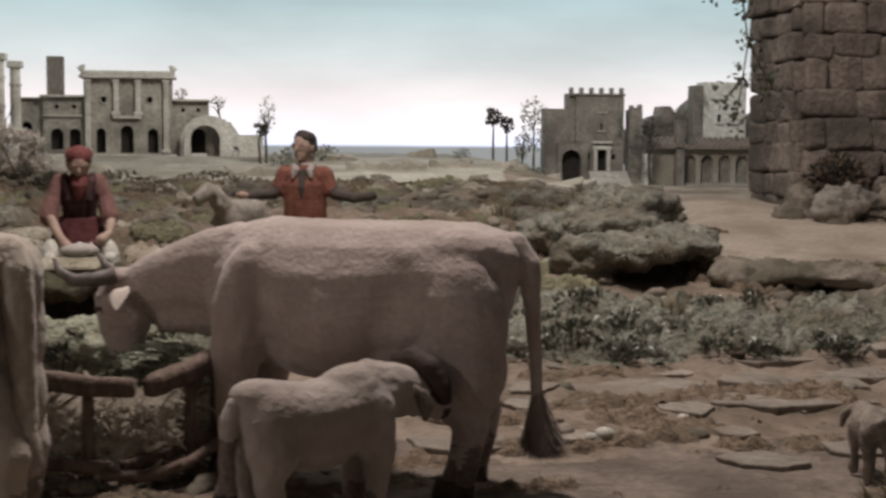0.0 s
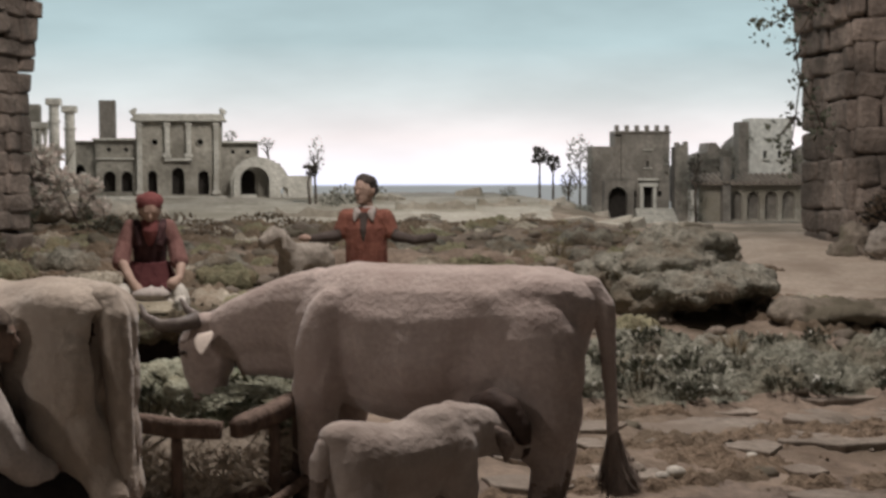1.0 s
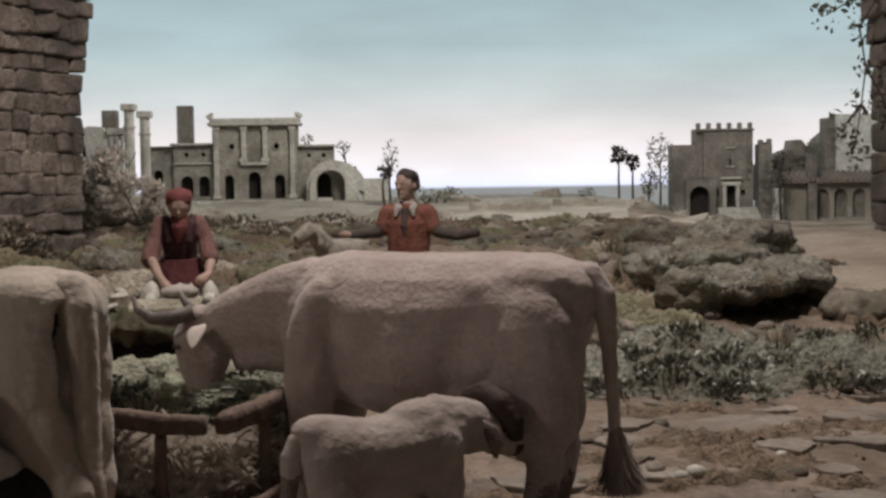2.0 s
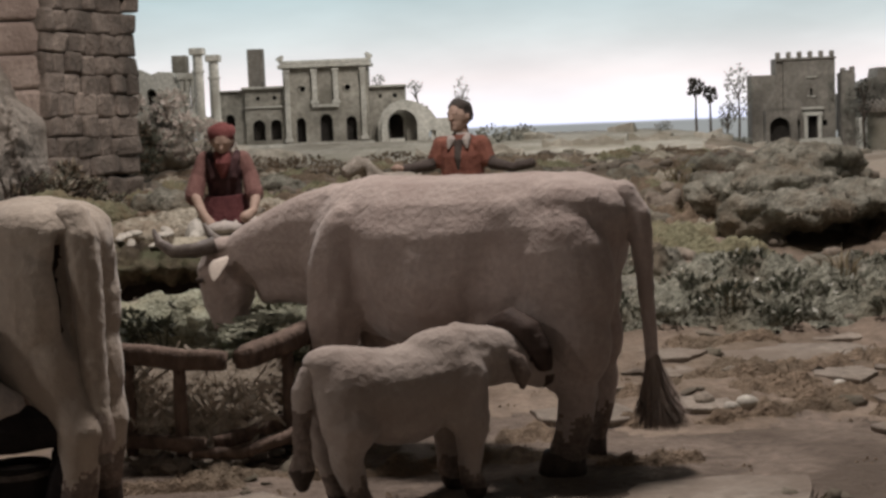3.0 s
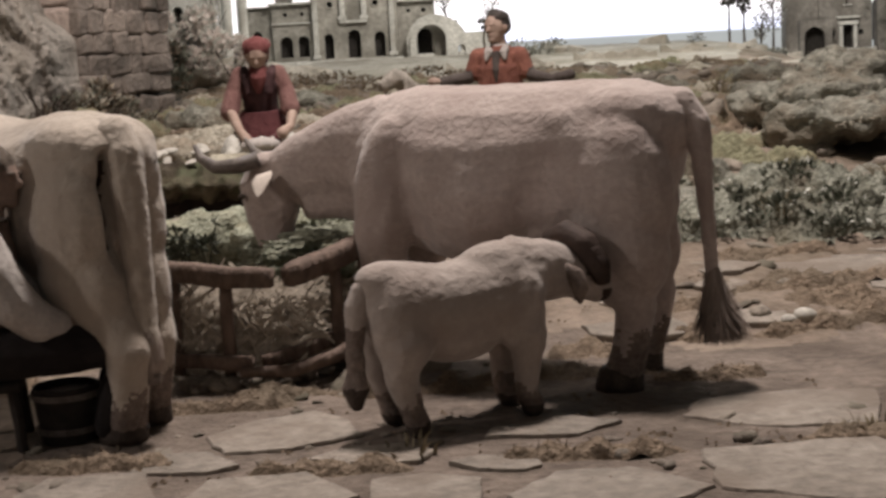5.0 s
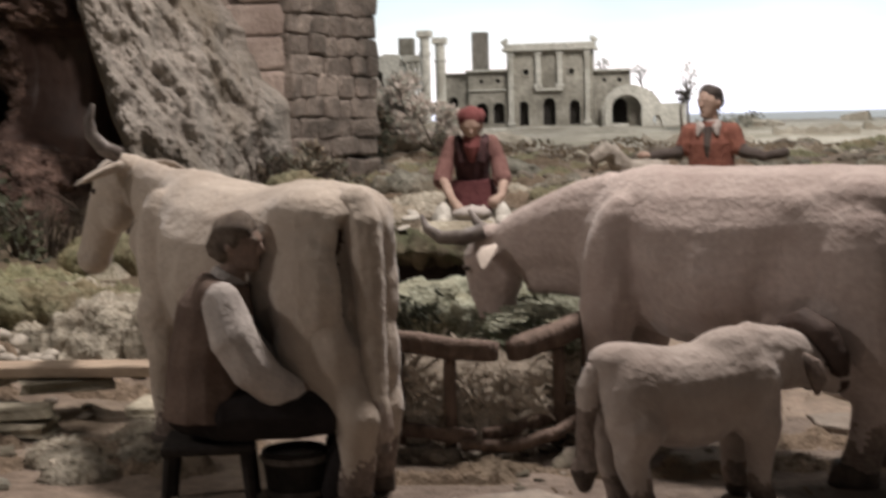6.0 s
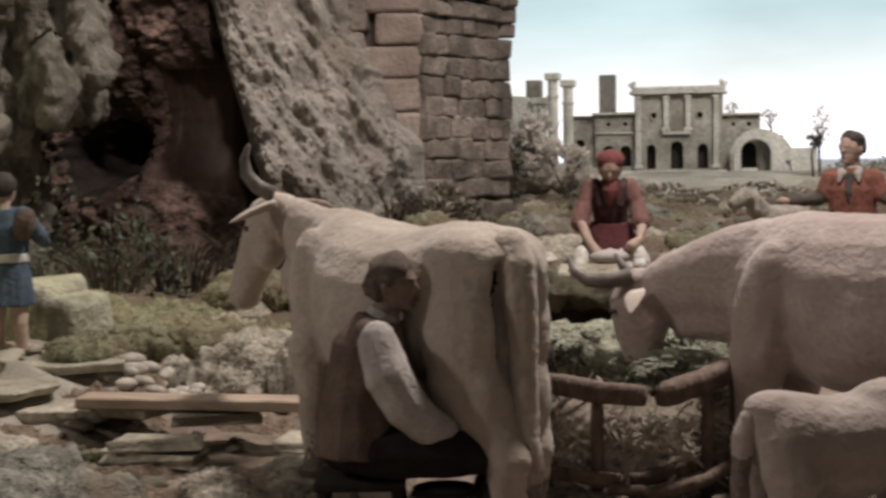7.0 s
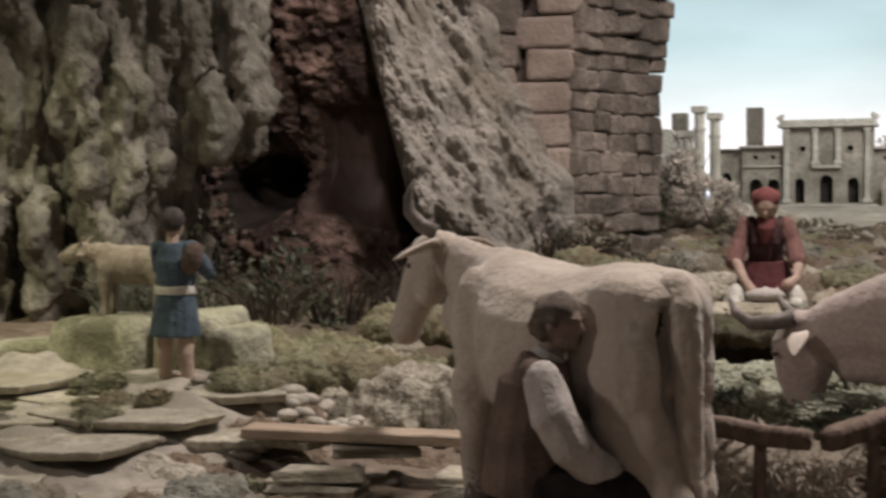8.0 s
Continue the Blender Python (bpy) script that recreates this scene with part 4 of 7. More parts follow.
    for k, (x, y, sx, sy, sz) in enumerate(((0.60, 1.20, 0.10, 0.05, 0.02), (0.68, 1.17, 0.12, 0.05, 0.018), (0.58, 1.36, 0.06, 0.05, 0.03), (0.66, 1.42, 0.13, 0.05, 0.025),
                                            (0.76, 1.09, 0.16, 0.06, 0.022), (0.95, 1.02, 0.16, 0.05, 0.02))):
        loose_stone("flat_stone", (PEBBLES if k in (2,) else RUBBLE)[k % 6], x, y, (sx, sy, sz), rng, "flat weathered stone at the edge of the track", "stone", "stones by the track", 0.1)
    # heap at the foot of the east pier
    for x, y, z, sx, sz, m in ((1.10, 1.66, 0.20, 0.08, 0.05, ROCK), (1.24, 1.62, 0.21, 0.10, 0.06, STONE_GREY), (1.40, 1.60, 0.22, 0.11, 0.07, ROCK), (1.02, 1.72, 0.19, 0.06, 0.035, STONE_GREY), (1.30, 1.50, 0.17, 0.09, 0.03, STONE_GREY)):
        crag("boulder", [((0, 0, 0), (sx, sx * 0.7, sz)), ((sx * 0.7, 0.01, -0.01), (sx * 0.7, sx * 0.5, sz * 0.8))], (x, y, z), 200 * x, "brown broken rock against the arch pier", "boulder", m, 0.9, 0.005, "rocks at the arch")
    bm = bmesh.new()
    leaf_cloud(bm, (0, 0, 0.05), (0.07, 0.06, 0.07), 700, 0.012, rng, mats=2)
    ob = part("shrub", bm, [DARK_FAR_LEAF, DRY_MOSS])
    ob.location = (1.10, 1.70, 0.20)
    tagged(ob, "dark brown shrub at the foot of the arch pier", "shrub")
    # left of the cattle
    for x, y, r, h, label in ((-0.85, 0.46, 0.085, 0.10, "tall mound of pale brown fibrous moss"), (-0.76, 0.48, 0.085, 0.10, "tall mound of pale brown fibrous moss"), (-0.87, 0.50, 0.085, 0.06, "round mound of grey-green moss"), (-1.0, 0.52, 0.08, 0.05, "low mound of green moss"), (-0.76, 0.52, 0.07, 0.055, "grey moss mound with dead stalks"),
                              (-1.05, 0.40, 0.06, 0.025, "low mound of green moss"), (-0.42, 0.52, 0.09, 0.055, "pale green moss mound"), (-0.55, 0.56, 0.07, 0.05, "pale green moss mound"),
                              (-0.30, 0.55, 0.08, 0.05, "pale green moss mound"), (-0.68, 0.6, 0.06, 0.05, "pale green moss mound"), (-0.62, 1.18, 0.1, 0.045, "grey moss mound on the bank"),
                              (-0.36, 1.42, 0.08, 0.04, "grey moss mound on the bank"), (-0.82, 1.3, 0.12, 0.05, "grey moss mound on the bank"), (-0.85, 1.05, 0.1, 0.05, "grey moss mound on the bank"),
                              (-0.82, 0.72, 0.08, 0.05, "grey moss mound with dead stalks"), (-1.0, 0.88, 0.09, 0.05, "brown moss mound below the rocks"), (-0.95, 1.08, 0.09, 0.05, "brown moss mound below the rocks"), (-0.85, 1.5, 0.1, 0.05, "brown moss mound below the rocks"),
                              (0.05, 1.5, 0.07, 0.05, "pale grey moss mound in the field"), (0.12, 1.58, 0.05, 0.04, "pale grey moss mound in the field")):
        bumps = [((rng.uniform(-0.6, 0.6) * r, rng.uniform(-0.5, 0.5) * r, rng.uniform(-0.2, 0.2) * h), (r * rng.uniform(0.45, 0.7), r * rng.uniform(0.4, 0.6), h * rng.uniform(0.4, 0.8))) for _ in range(6)]
        lump("moss_mound", bumps, 0.005, 0.011, 42, PALE_MOSS if x > -0.9 and y < 0.62 else MOSS if x < -0.93 and y < 0.75 else rng.choice((PALE_MOSS, MOSS, PALE_MOSS)), (x, y, ground_height(x, y) + 0.008), rng.uniform(0, 360), label, "moss", "moss mounds")
    # boulders before the cave
    blocks = [stone_mesh("boulder", 90 + i, 0.3, 0.12, GREEN_STONE) for i in range(4)]
    for k, (x, y, z, sx, sy, sz, turn, label) in enumerate(((-1.335, 0.57, 0.10, 0.19, 0.16, 0.115, -18, "large pale squared boulder before the cave"), (-1.175, 0.515, 0.108, 0.105, 0.10, 0.10, -14, "pale squared boulder before the cave"),
                                                           (-1.115, 0.495, 0.100, 0.080, 0.09, 0.075, -20, "small pale boulder before the cave"), (-1.51, 0.58, 0.075, 0.12, 0.10, 0.07, 10, "rounded pale boulder before the cave"))):
        ob = new("boulder", blocks[k])
        ob.matrix_world = pose(x, y, z, 3, -3, turn) @ Matrix.Diagonal((sx, sy, sz, 1))
        tagged(ob, label, "boulder", "boulders before the cave")
    for x, y, s, m, label in ((-0.87, -0.02, 0.07, MOSSY_ROCK, "grey mossy rock beside the path"), (-0.78, -0.06, 0.045, MOSSY_ROCK, "grey mossy rock beside the path"), (-0.93, 0.05, 0.05, STONE_GREY, "grey weathered rock beside the path"),
                              (-1.06, -0.06, 0.06, MOSSY_ROCK, "grey mossy rock beside the path"), (-0.99, -0.09, 0.055, MOSSY_ROCK, "grey mossy rock beside the path")):
        crag("boulder", [((0, 0, 0), (s, s * 0.7, s * 0.45)), ((s * 0.6, s * 0.2, -0.005), (s * 0.6, s * 0.5, s * 0.35))], (x, y, ground_height(x, y)), 40 * s * 100, label, "boulder", m, 0.9, 0.005, "rocks beside the path")
    for x, y, r in ((-0.66, 0.10, 0.045), (-0.71, 0.05, 0.04), (-0.62, 0.05, 0.035), (-0.68, 0.0, 0.04)):
        bumps = [((rng.uniform(-0.6, 0.6) * r, rng.uniform(-0.5, 0.5) * r, 0), (r * 0.6, r * 0.5, r * 0.4)) for _ in range(5)]
        lump("moss_mound", bumps, 0.005, 0.008, 42, PALE_MOSS, (x, y, ground_height(x, y)), 0, "small tuft of pale brown moss under the plank", "moss", "moss mounds")
    # pebbles by the plank
    for k in range(22):
        x, y = -0.935 + rng.uniform(-0.06, 0.06), 0.365 + rng.uniform(-0.03, 0.03)
        s = rng.uniform(0.014, 0.024)
        ob = loose_stone("pebble", PEBBLES[k % 6], x, y, (s * 1.5, s, s * 0.72), rng, "smooth pale pebble heaped beside a plank", "pebble", "pale pebbles beside the plank", 0.1)
        ob.location.z += 0.006 * (k % 3)
    for k in range(7):
        x, y = -0.735 + rng.uniform(-0.04, 0.04), 0.37 + rng.uniform(-0.03, 0.03)
        s = rng.uniform(0.016, 0.028)
        loose_stone("pebble", PEBBLES[k % 6], x, y, (s * 1.2, s, s * 0.75), rng, "smooth pale pebble beside a plank", "pebble", "pale pebbles beside the plank", 0.1)
    for x, y, s in ((0.190, 0.212, 0.022), (0.172, 0.204, 0.017), (0.30, 0.27, 0.014)):
        loose_stone("pebble", WHITE_STONES[int(s * 1000) % 4], x, y, (s * 1.3, s, s * 0.8), rng, "small white pebble on the trodden earth", "pebble", "white pebbles", 0.1)
    # white stones on the bank behind the trough
    for k in range(11):
        rise = (k * 0.37) % 1
        x, y = -0.625 + rng.uniform(-0.06, 0.06), 0.92 + 0.14 * rise
        s = rng.uniform(0.011, 0.017)
        ob = loose_stone("pebble", WHITE_STONES[k % 4], x, y, (s * 1.9, s, s * 0.45), rng, "flat white stone on the stream bank", "stone", "white stones on the bank", 0.1)
        ob.matrix_world = Matrix.Translation((x, y, 0.143 + 0.016 * rise)) @ pose(0, 0, 0, 20, 0, 0) @ Matrix.Translation((-x, -y, -ob.location.z)) @ ob.matrix_world
    # loose rubble
    zones = ((-0.5, 0.5, -0.26, 0.12, 70, 0.006), (-1.0, -0.6, 0.0, 0.3, 26, 0.018), (0.05, 0.7, 0.2, 0.75, 50, 0.016), (-0.3, 0.75, 1.2, 3.3, 190, 0.03), (0.1, 0.9, 0.75, 1.2, 60, 0.022), (-0.5, 0.3, -0.24, -0.1, 30, 0.010),
             (-0.9, 0.1, 1.2, 3.3, 190, 0.03), (-1.3, -0.9, 0.0, 0.4, 9, 0.016), (-0.45, -0.15, 0.05, 0.35, 30, 0.018))
    far = bmesh.new()
    for x0, x1, y0, y1, count, size in zones:
        for k in range(count):
            x, y, s = rng.uniform(x0, x1), rng.uniform(y0, y1), size * rng.uniform(0.5, 1.7)
            dims = (s * rng.uniform(1, 1.8), s, s * rng.uniform(0.35, 0.8))
            if y0 < 1:
                loose_stone("rubble_stone", RUBBLE[k % 8], x, y, dims, rng, "small brown stone half sunk in the earth", "stone", "small loose stones", 0.35)
                continue
            m = pose(x, y, ground_height(x, y) + dims[2] * 0.15, rng.uniform(-14, 14), rng.uniform(-14, 14), rng.uniform(0, 360)) @ Matrix.Diagonal((*dims, 1))
            me = RUBBLE[k % 8].copy()
            me.transform(m)
            far.from_mesh(me)
            bpy.data.meshes.remove(me)
    tagged(part("field_stones", far, STONE_GREY, smooth=True), "many brown stones scattered over the rough field", "stones", kind="stuff")


def build_plants():
    rng = random.Random(21)
    bm = bmesh.new()
    for x, y, rx, ry in ((0.14, 0.62, 0.11, 0.05), (0.30, 0.62, 0.13, 0.05), (0.48, 0.63, 0.12, 0.045), (0.22, 0.70, 0.12, 0.06), (0.42, 0.70, 0.13, 0.06), (0.58, 0.70, 0.1, 0.05), (0.12, 0.79, 0.1, 0.06), (0.30, 0.80, 0.12, 0.06), (0.50, 0.80, 0.11, 0.06),
                         (0.72, 0.68, 0.12, 0.05), (0.72, 0.78, 0.12, 0.05), (0.88, 0.72, 0.1, 0.05)):
        moss_mat(bm, x, y, rx * 1.1, ry * 1.2, 0.022, rng, 3, 120000)
    for _ in range(170):
        x, y = rng.uniform(0.06, 0.64), 0.555 + 0.28 * rng.random() ** 1.7
        if fbm(x * 9, y * 9, 2.0, 2) < -0.12:
            continue
        s = rng.uniform(0.012, 0.024)
        z = ground_height(x, y) + 0.012 + 0.008 * math.exp(-((y - 0.72) / 0.1) ** 2)
        dark = fbm(x * 12, y * 12, 6.0, 2) > 0.1
        if not dark and fbm(x * 20, y * 20, 9.0, 2) < 0.05:
            continue
        leaf_cloud(bm, (x, y, z), (s * 1.4, s * 1.1, s * (0.8 if dark else 0.55)), 46, 0.0085, rng, lift=2.0, mat=0 if dark else 1, mats=2 if dark else 1)
        if rng.random() < 0.7:
            leaf_cloud(bm, (x, y, z + s * 0.6), (s, s, s * 0.4), 3, 0.007, rng, mat=2)
    for _ in range(60):
        x, y = rng.uniform(0.55, 0.95), rng.uniform(0.66, 0.82)
        leaf_cloud(bm, (x, y, ground_height(x, y)), (0.02, 0.015, 0.012), 12, 0.009, rng, mat=1)
    tagged(part("leafy_plants", bm, [LEAF, LEAF_GREY, FLECK, GREEN_MOSS]), "patch of grey-green leafy plants with pale flecks", "plants", kind="stuff")
    bm = bmesh.new()
    for x, y, sx, sy, sz, n in ((-1.22, 0.88, 0.10, 0.06, 0.13, 160), (-1.05, 1.25, 0.05, 0.05, 0.08, 80), (-0.99, 1.62, 0.09, 0.06, 0.09, 120)):
        leaf_cloud(bm, (x, y, ground_height(x, y) + 0.005), (sx, sy, sz), n, 0.016, rng)
    for x, y, sx, sz, n in ((-1.40, 0.96, 0.07, 0.13, 260), (-1.30, 1.05, 0.06, 0.10, 180), (-1.48, 0.90, 0.05, 0.08, 120)):
        leaf_cloud(bm, (x, y, ground_height(x, y) + sz * 0.6), (sx, 0.05, sz), n, 0.010, rng, shape="ball")
        for _ in range(4):
            blades(bm, x + rng.uniform(-0.07, 0.07), y - rng.uniform(0.0, 0.07), ground_height(x, y), 40, 0.11, 0.03, rng, 0, 0.0014, 0.9)
    tagged(part("dark_shrubs", bm, LEAF), "dark green low shrubs against the rocks", "shrub", kind="stuff")
    bm = bmesh.new()
    mats = [(0.21, 0.345, 0.06, 0.022), (0.28, 0.36, 0.05, 0.018), (0.24, 0.28, 0.05, 0.03), (0.20, 0.20, 0.045, 0.02), (0.29, 0.245, 0.045, 0.03), (0.37, 0.395, 0.035, 0.03), (0.385, 0.36, 0.03, 0.025), (0.35, 0.19, 0.04, 0.02),
            (0.41, 0.40, 0.03, 0.02), (0.50, 0.40, 0.05, 0.02), (0.52, 0.35, 0.03, 0.03), (0.22, 0.50, 0.07, 0.015), (0.42, 0.185, 0.05, 0.02), (0.10, 0.30, 0.03, 0.02), (0.08, 0.19, 0.03, 0.015),
            (-0.02, 0.15, 0.05, 0.02), (0.16, 0.185, 0.03, 0.012), (0.27, 0.21, 0.03, 0.015), (0.47, 0.36, 0.03, 0.03), (-0.20, 0.02, 0.06, 0.012), (-0.33, -0.01, 0.06, 0.012), (0.36, -0.13, 0.06, 0.02), (0.43, -0.04, 0.05, 0.03),
            (-0.70, 0.10, 0.05, 0.02), (-0.85, 0.13, 0.06, 0.02), (-0.80, 0.30, 0.06, 0.02), (-0.62, 0.28, 0.05, 0.03), (-0.92, 0.26, 0.04, 0.02), (-0.97, 0.14, 0.05, 0.02),
            (-0.15, 0.03, 0.06, 0.02), (-0.05, 0.06, 0.06, 0.02), (-0.30, 0.03, 0.05, 0.015), (0.08, 0.03, 0.05, 0.015), (-0.42, -0.17, 0.05, 0.012), (-0.24, -0.20, 0.05, 0.012), (-0.05, -0.19, 0.06, 0.012), (0.15, -0.17, 0.05, 0.014), (0.28, -0.20, 0.05, 0.014), (-0.33, 0.0, 0.05, 0.015),
            (-0.66, 0.02, 0.05, 0.02), (-0.80, 0.02, 0.06, 0.02), (-0.93, 0.0, 0.05, 0.02), (-1.10, -0.03, 0.06, 0.02)]
    for x0, y0, rx, ry in mats:
        moss_mat(bm, x0, y0, rx * 1.25, ry * 1.35, 0.010, rng, 0, 150000)
    tagged(part("dry_moss", bm, DRY_MOSS), "brown dry moss crumbled over the earth", "moss", kind="stuff")
    bm = bmesh.new()
    for _ in range(170):
        x, y = rng.uniform(-0.95, 0.72), 1.12 + 2.1 * rng.random() ** 1.4
        moss_mat(bm, x, y, rng.uniform(0.04, 0.09), rng.uniform(0.025, 0.05), rng.uniform(0.01, 0.025), rng, rng.choice((0, 0, 1, 2)), 40000)
    for _ in range(90):
        x, y = rng.uniform(-0.95, 0.75), 1.15 + 2.2 * rng.random() ** 1.3
        s = rng.uniform(0.02, 0.05)
        crumbs(bm, (x, y, ground_height(x, y)), (s * 1.5, s, s * 0.4), 60, 0.007, rng, rng.choice((0, 0, 1)))
    for _ in range(44):
        x, y = rng.uniform(-1.0, -0.58), rng.uniform(-0.05, 0.85)
        if abs(y - 0.215 - 0.16 * (x + 0.765)) < 0.05 and -0.95 < x < -0.58 or (x < -1.0 and 0.1 < y < 0.4 and rng.random() < 0.6):
            continue
        moss_mat(bm, x, y, rng.uniform(0.03, 0.06), rng.uniform(0.02, 0.04), rng.uniform(0.008, 0.02), rng, rng.choice((0, 0, 2)), 130000)
    for x, y, rx, ry in ((-1.12, 0.62, 0.10, 0.06), (-1.0, 0.62, 0.10, 0.06), (-1.22, 0.72, 0.09, 0.06), (-0.92, 0.68, 0.1, 0.06), (-1.06, 0.74, 0.1, 0.06), (-1.1, 0.53, 0.07, 0.03)):
        moss_mat(bm, x, y, rx, ry, 0.016, rng, 1, 120000)
    for x, y, rx, ry in ((0.70, 1.02, 0.1, 0.03), (0.85, 1.0, 0.1, 0.03), (0.66, 0.93, 0.08, 0.03), (0.9, 0.9, 0.1, 0.03), (0.62, 1.08, 0.06, 0.03), (0.3, 0.96, 0.07, 0.03), (0.2, 1.02, 0.08, 0.04), (0.1, 1.0, 0.08, 0.04), (0.25, 1.12, 0.08, 0.04), (0.05, 1.12, 0.08, 0.04)):
        moss_mat(bm, x, y, rx * 1.2, ry * 1.3, 0.018, rng, rng.choice((0, 1)), 100000)
    grit = random.Random(78)
    for _ in range(420):
        x, y = grit.uniform(-0.6, 0.75), grit.uniform(-0.32, 0.55)
        if fbm(x * 6, y * 6, 1.0, 2) > -0.05:
            crumbs(bm, (x, y, ground_height(x, y)), (0.012, 0.012, 0.001), grit.randrange(2, 7), grit.uniform(0.0012, 0.0034), grit, 0)
    tufts = random.Random(77)
    for _ in range(14):
        x, y = tufts.uniform(-1.36, -0.82), tufts.uniform(-0.04, 0.42)
        if not (abs(y - 0.215 - 0.16 * (x + 0.765)) < 0.06 and x > -1.0):
            r = tufts.uniform(0.022, 0.042)
            bumps = [((tufts.uniform(-0.7, 0.7) * r, tufts.uniform(-0.5, 0.5) * r, 0), (r * tufts.uniform(0.4, 0.65), r * tufts.uniform(0.35, 0.5), r * tufts.uniform(0.25, 0.5))) for _ in range(6)]
            lump("moss_mound", bumps, 0.005, 0.008, 42, tufts.choice((PALE_MOSS, MOSS, MOSS)), (x, y, ground_height(x, y) + 0.004), tufts.uniform(0, 360), "low olive moss tuft between the flat stones", "moss", "moss mounds")
    tagged(part("field_moss", bm, [DRY_MOSS, MOSS, PALE_MOSS]), "brown and grey-green moss tufts over rough ground", "moss", kind="stuff")
    bm = bmesh.new()
    for x, y, n, l in ((0.36, -0.13, 40, 0.04), (0.40, -0.10, 40, 0.045), (0.24, -0.18, 30, 0.03), (0.16, -0.17, 20, 0.02), (0.25, 0.62, 20, 0.05), (-0.18, -0.17, 14, 0.02),
                       (0.3, 1.3, 30, 0.05), (0.0, 1.7, 40, 0.05), (0.35, 1.75, 40, 0.05), (-0.95, 1.72, 60, 0.11), (-0.90, 1.68, 40, 0.09), (-1.05, 1.45, 40, 0.09), (0.42, 0.72, 30, 0.06), (-0.75, 0.5, 40, 0.07)):
        blades(bm, x, y, ground_height(x, y), n, l, 0.02, rng)
    for x, y, n, l in ((-1.16, 0.95, 120, 0.13), (-1.08, 1.05, 120, 0.12), (-1.25, 0.85, 90, 0.10), (-1.0, 1.15, 90, 0.10), (-1.0, 1.6, 120, 0.13), (-0.93, 1.66, 90, 0.11)):
        blades(bm, x, y, ground_height(x, y), n, l, 0.05, rng, 1, 0.0016, 0.7)
    tagged(part("dry_grass", bm, [DRY_LEAF, TWIG]), "tufts of thin dry grass", "grass", kind="stuff")
    # shrub and pale rock behind the west pier
    for x, y, z, s, m, label in ((-0.98, 3.02, 0.33, 0.10, [BLOSSOM, BLOSSOM, FLECK], "shrub with pale pinkish blossom behind the arch"), (-0.88, 3.02, 0.27, 0.08, [BLOSSOM, BLOSSOM, FLECK], "shrub with pale pinkish blossom behind the arch"),
                                 (-1.10, 2.9, 0.27, 0.11, [LEAF, LEAF_GREY, DRY_MOSS], "dark green shrub on the slope behind the arch"), (-0.78, 2.8, 0.19, 0.06, [LEAF, LEAF_GREY, DRY_MOSS], "dark green shrub on the slope behind the arch"),
                                 (-0.97, 1.66, 0.17, 0.085, [LEAF_GREY, PALE_MOSS, DRY_MOSS], "grey-brown dry shrub at the foot of the arch pier"), (-1.06, 1.56, 0.17, 0.075, [LEAF_GREY, PALE_MOSS, DRY_MOSS], "grey-brown dry shrub at the foot of the arch pier"), (-0.86, 1.78, 0.16, 0.06, [LEAF_GREY, PALE_MOSS, DRY_MOSS], "grey-brown dry shrub at the foot of the arch pier")):
        bm = bmesh.new()
        for _ in range(14):
            q = Vector((rng.uniform(-1, 1), rng.uniform(-0.8, 0.8), rng.uniform(-0.5, 0.75))) * s
            leaf_cloud(bm, q, (s * 0.38, s * 0.38, s * 0.34), 220, s * 0.15, rng, mats=3, shape="ball")
        for _ in range(4):
            a = rng.uniform(0, 6.28)
            tube(bm, [(0, 0, -s * 0.8), (s * 0.5 * math.cos(a), s * 0.4 * math.sin(a), 0), (s * 0.95 * math.cos(a), s * 0.8 * math.sin(a), s * rng.uniform(0.4, 1.1))], [0.003, 0.002, 0.001], 5, 3)
        ob = part("bush", bm, [*m, TWIG])
        ob.location = (x, y, z + 0.2 * s)
        tagged(ob, label, "bush", "shrubs about the arch")
    lump("rock", [((0, 0, 0.0), (0.12, 0.1, 0.09)), ((-0.05, 0.0, 0.06), (0.08, 0.07, 0.06)), ((0.12, 0, -0.03), (0.1, 0.08, 0.05))], 0.012, 0.035, 14, SAND, (-1.08, 3.35, 0.28), 0, "pale rough rock behind the arch", "rock")
    lump("rock", [((0, 0, 0.0), (0.25, 0.12, 0.07)), ((0.25, 0.0, -0.02), (0.2, 0.1, 0.05))], 0.012, 0.03, 10, SAND, (-1.15, 4.3, 0.22), 0, "pale sandy bank below the columns", "rock")
    for x, y, s in ((-0.62, 3.3, 0.07), (-0.75, 3.2, 0.06), (-0.33, 3.25, 0.07), (-0.22, 3.3, 0.06), (-0.2, 1.97, 0.035), (-0.50, 3.1, 0.05), (0.05, 3.35, 0.05), (-0.47, 2.6, 0.05)):
        bm = bmesh.new()
        leaf_cloud(bm, (0, 0, 0.2 * s), (s * 1.5, s, s * 0.5), 420, s * 0.15, rng, shape="ball")
        ob = part("bush", bm, DRY_MOSS if s > 0.04 else DARK_FAR_LEAF)
        ob.location = (x, y, ground_height(x, y))
        tagged(ob, "low brown bush in the field", "bush", "bushes in the field")


build_cliffs()
build_rocks()


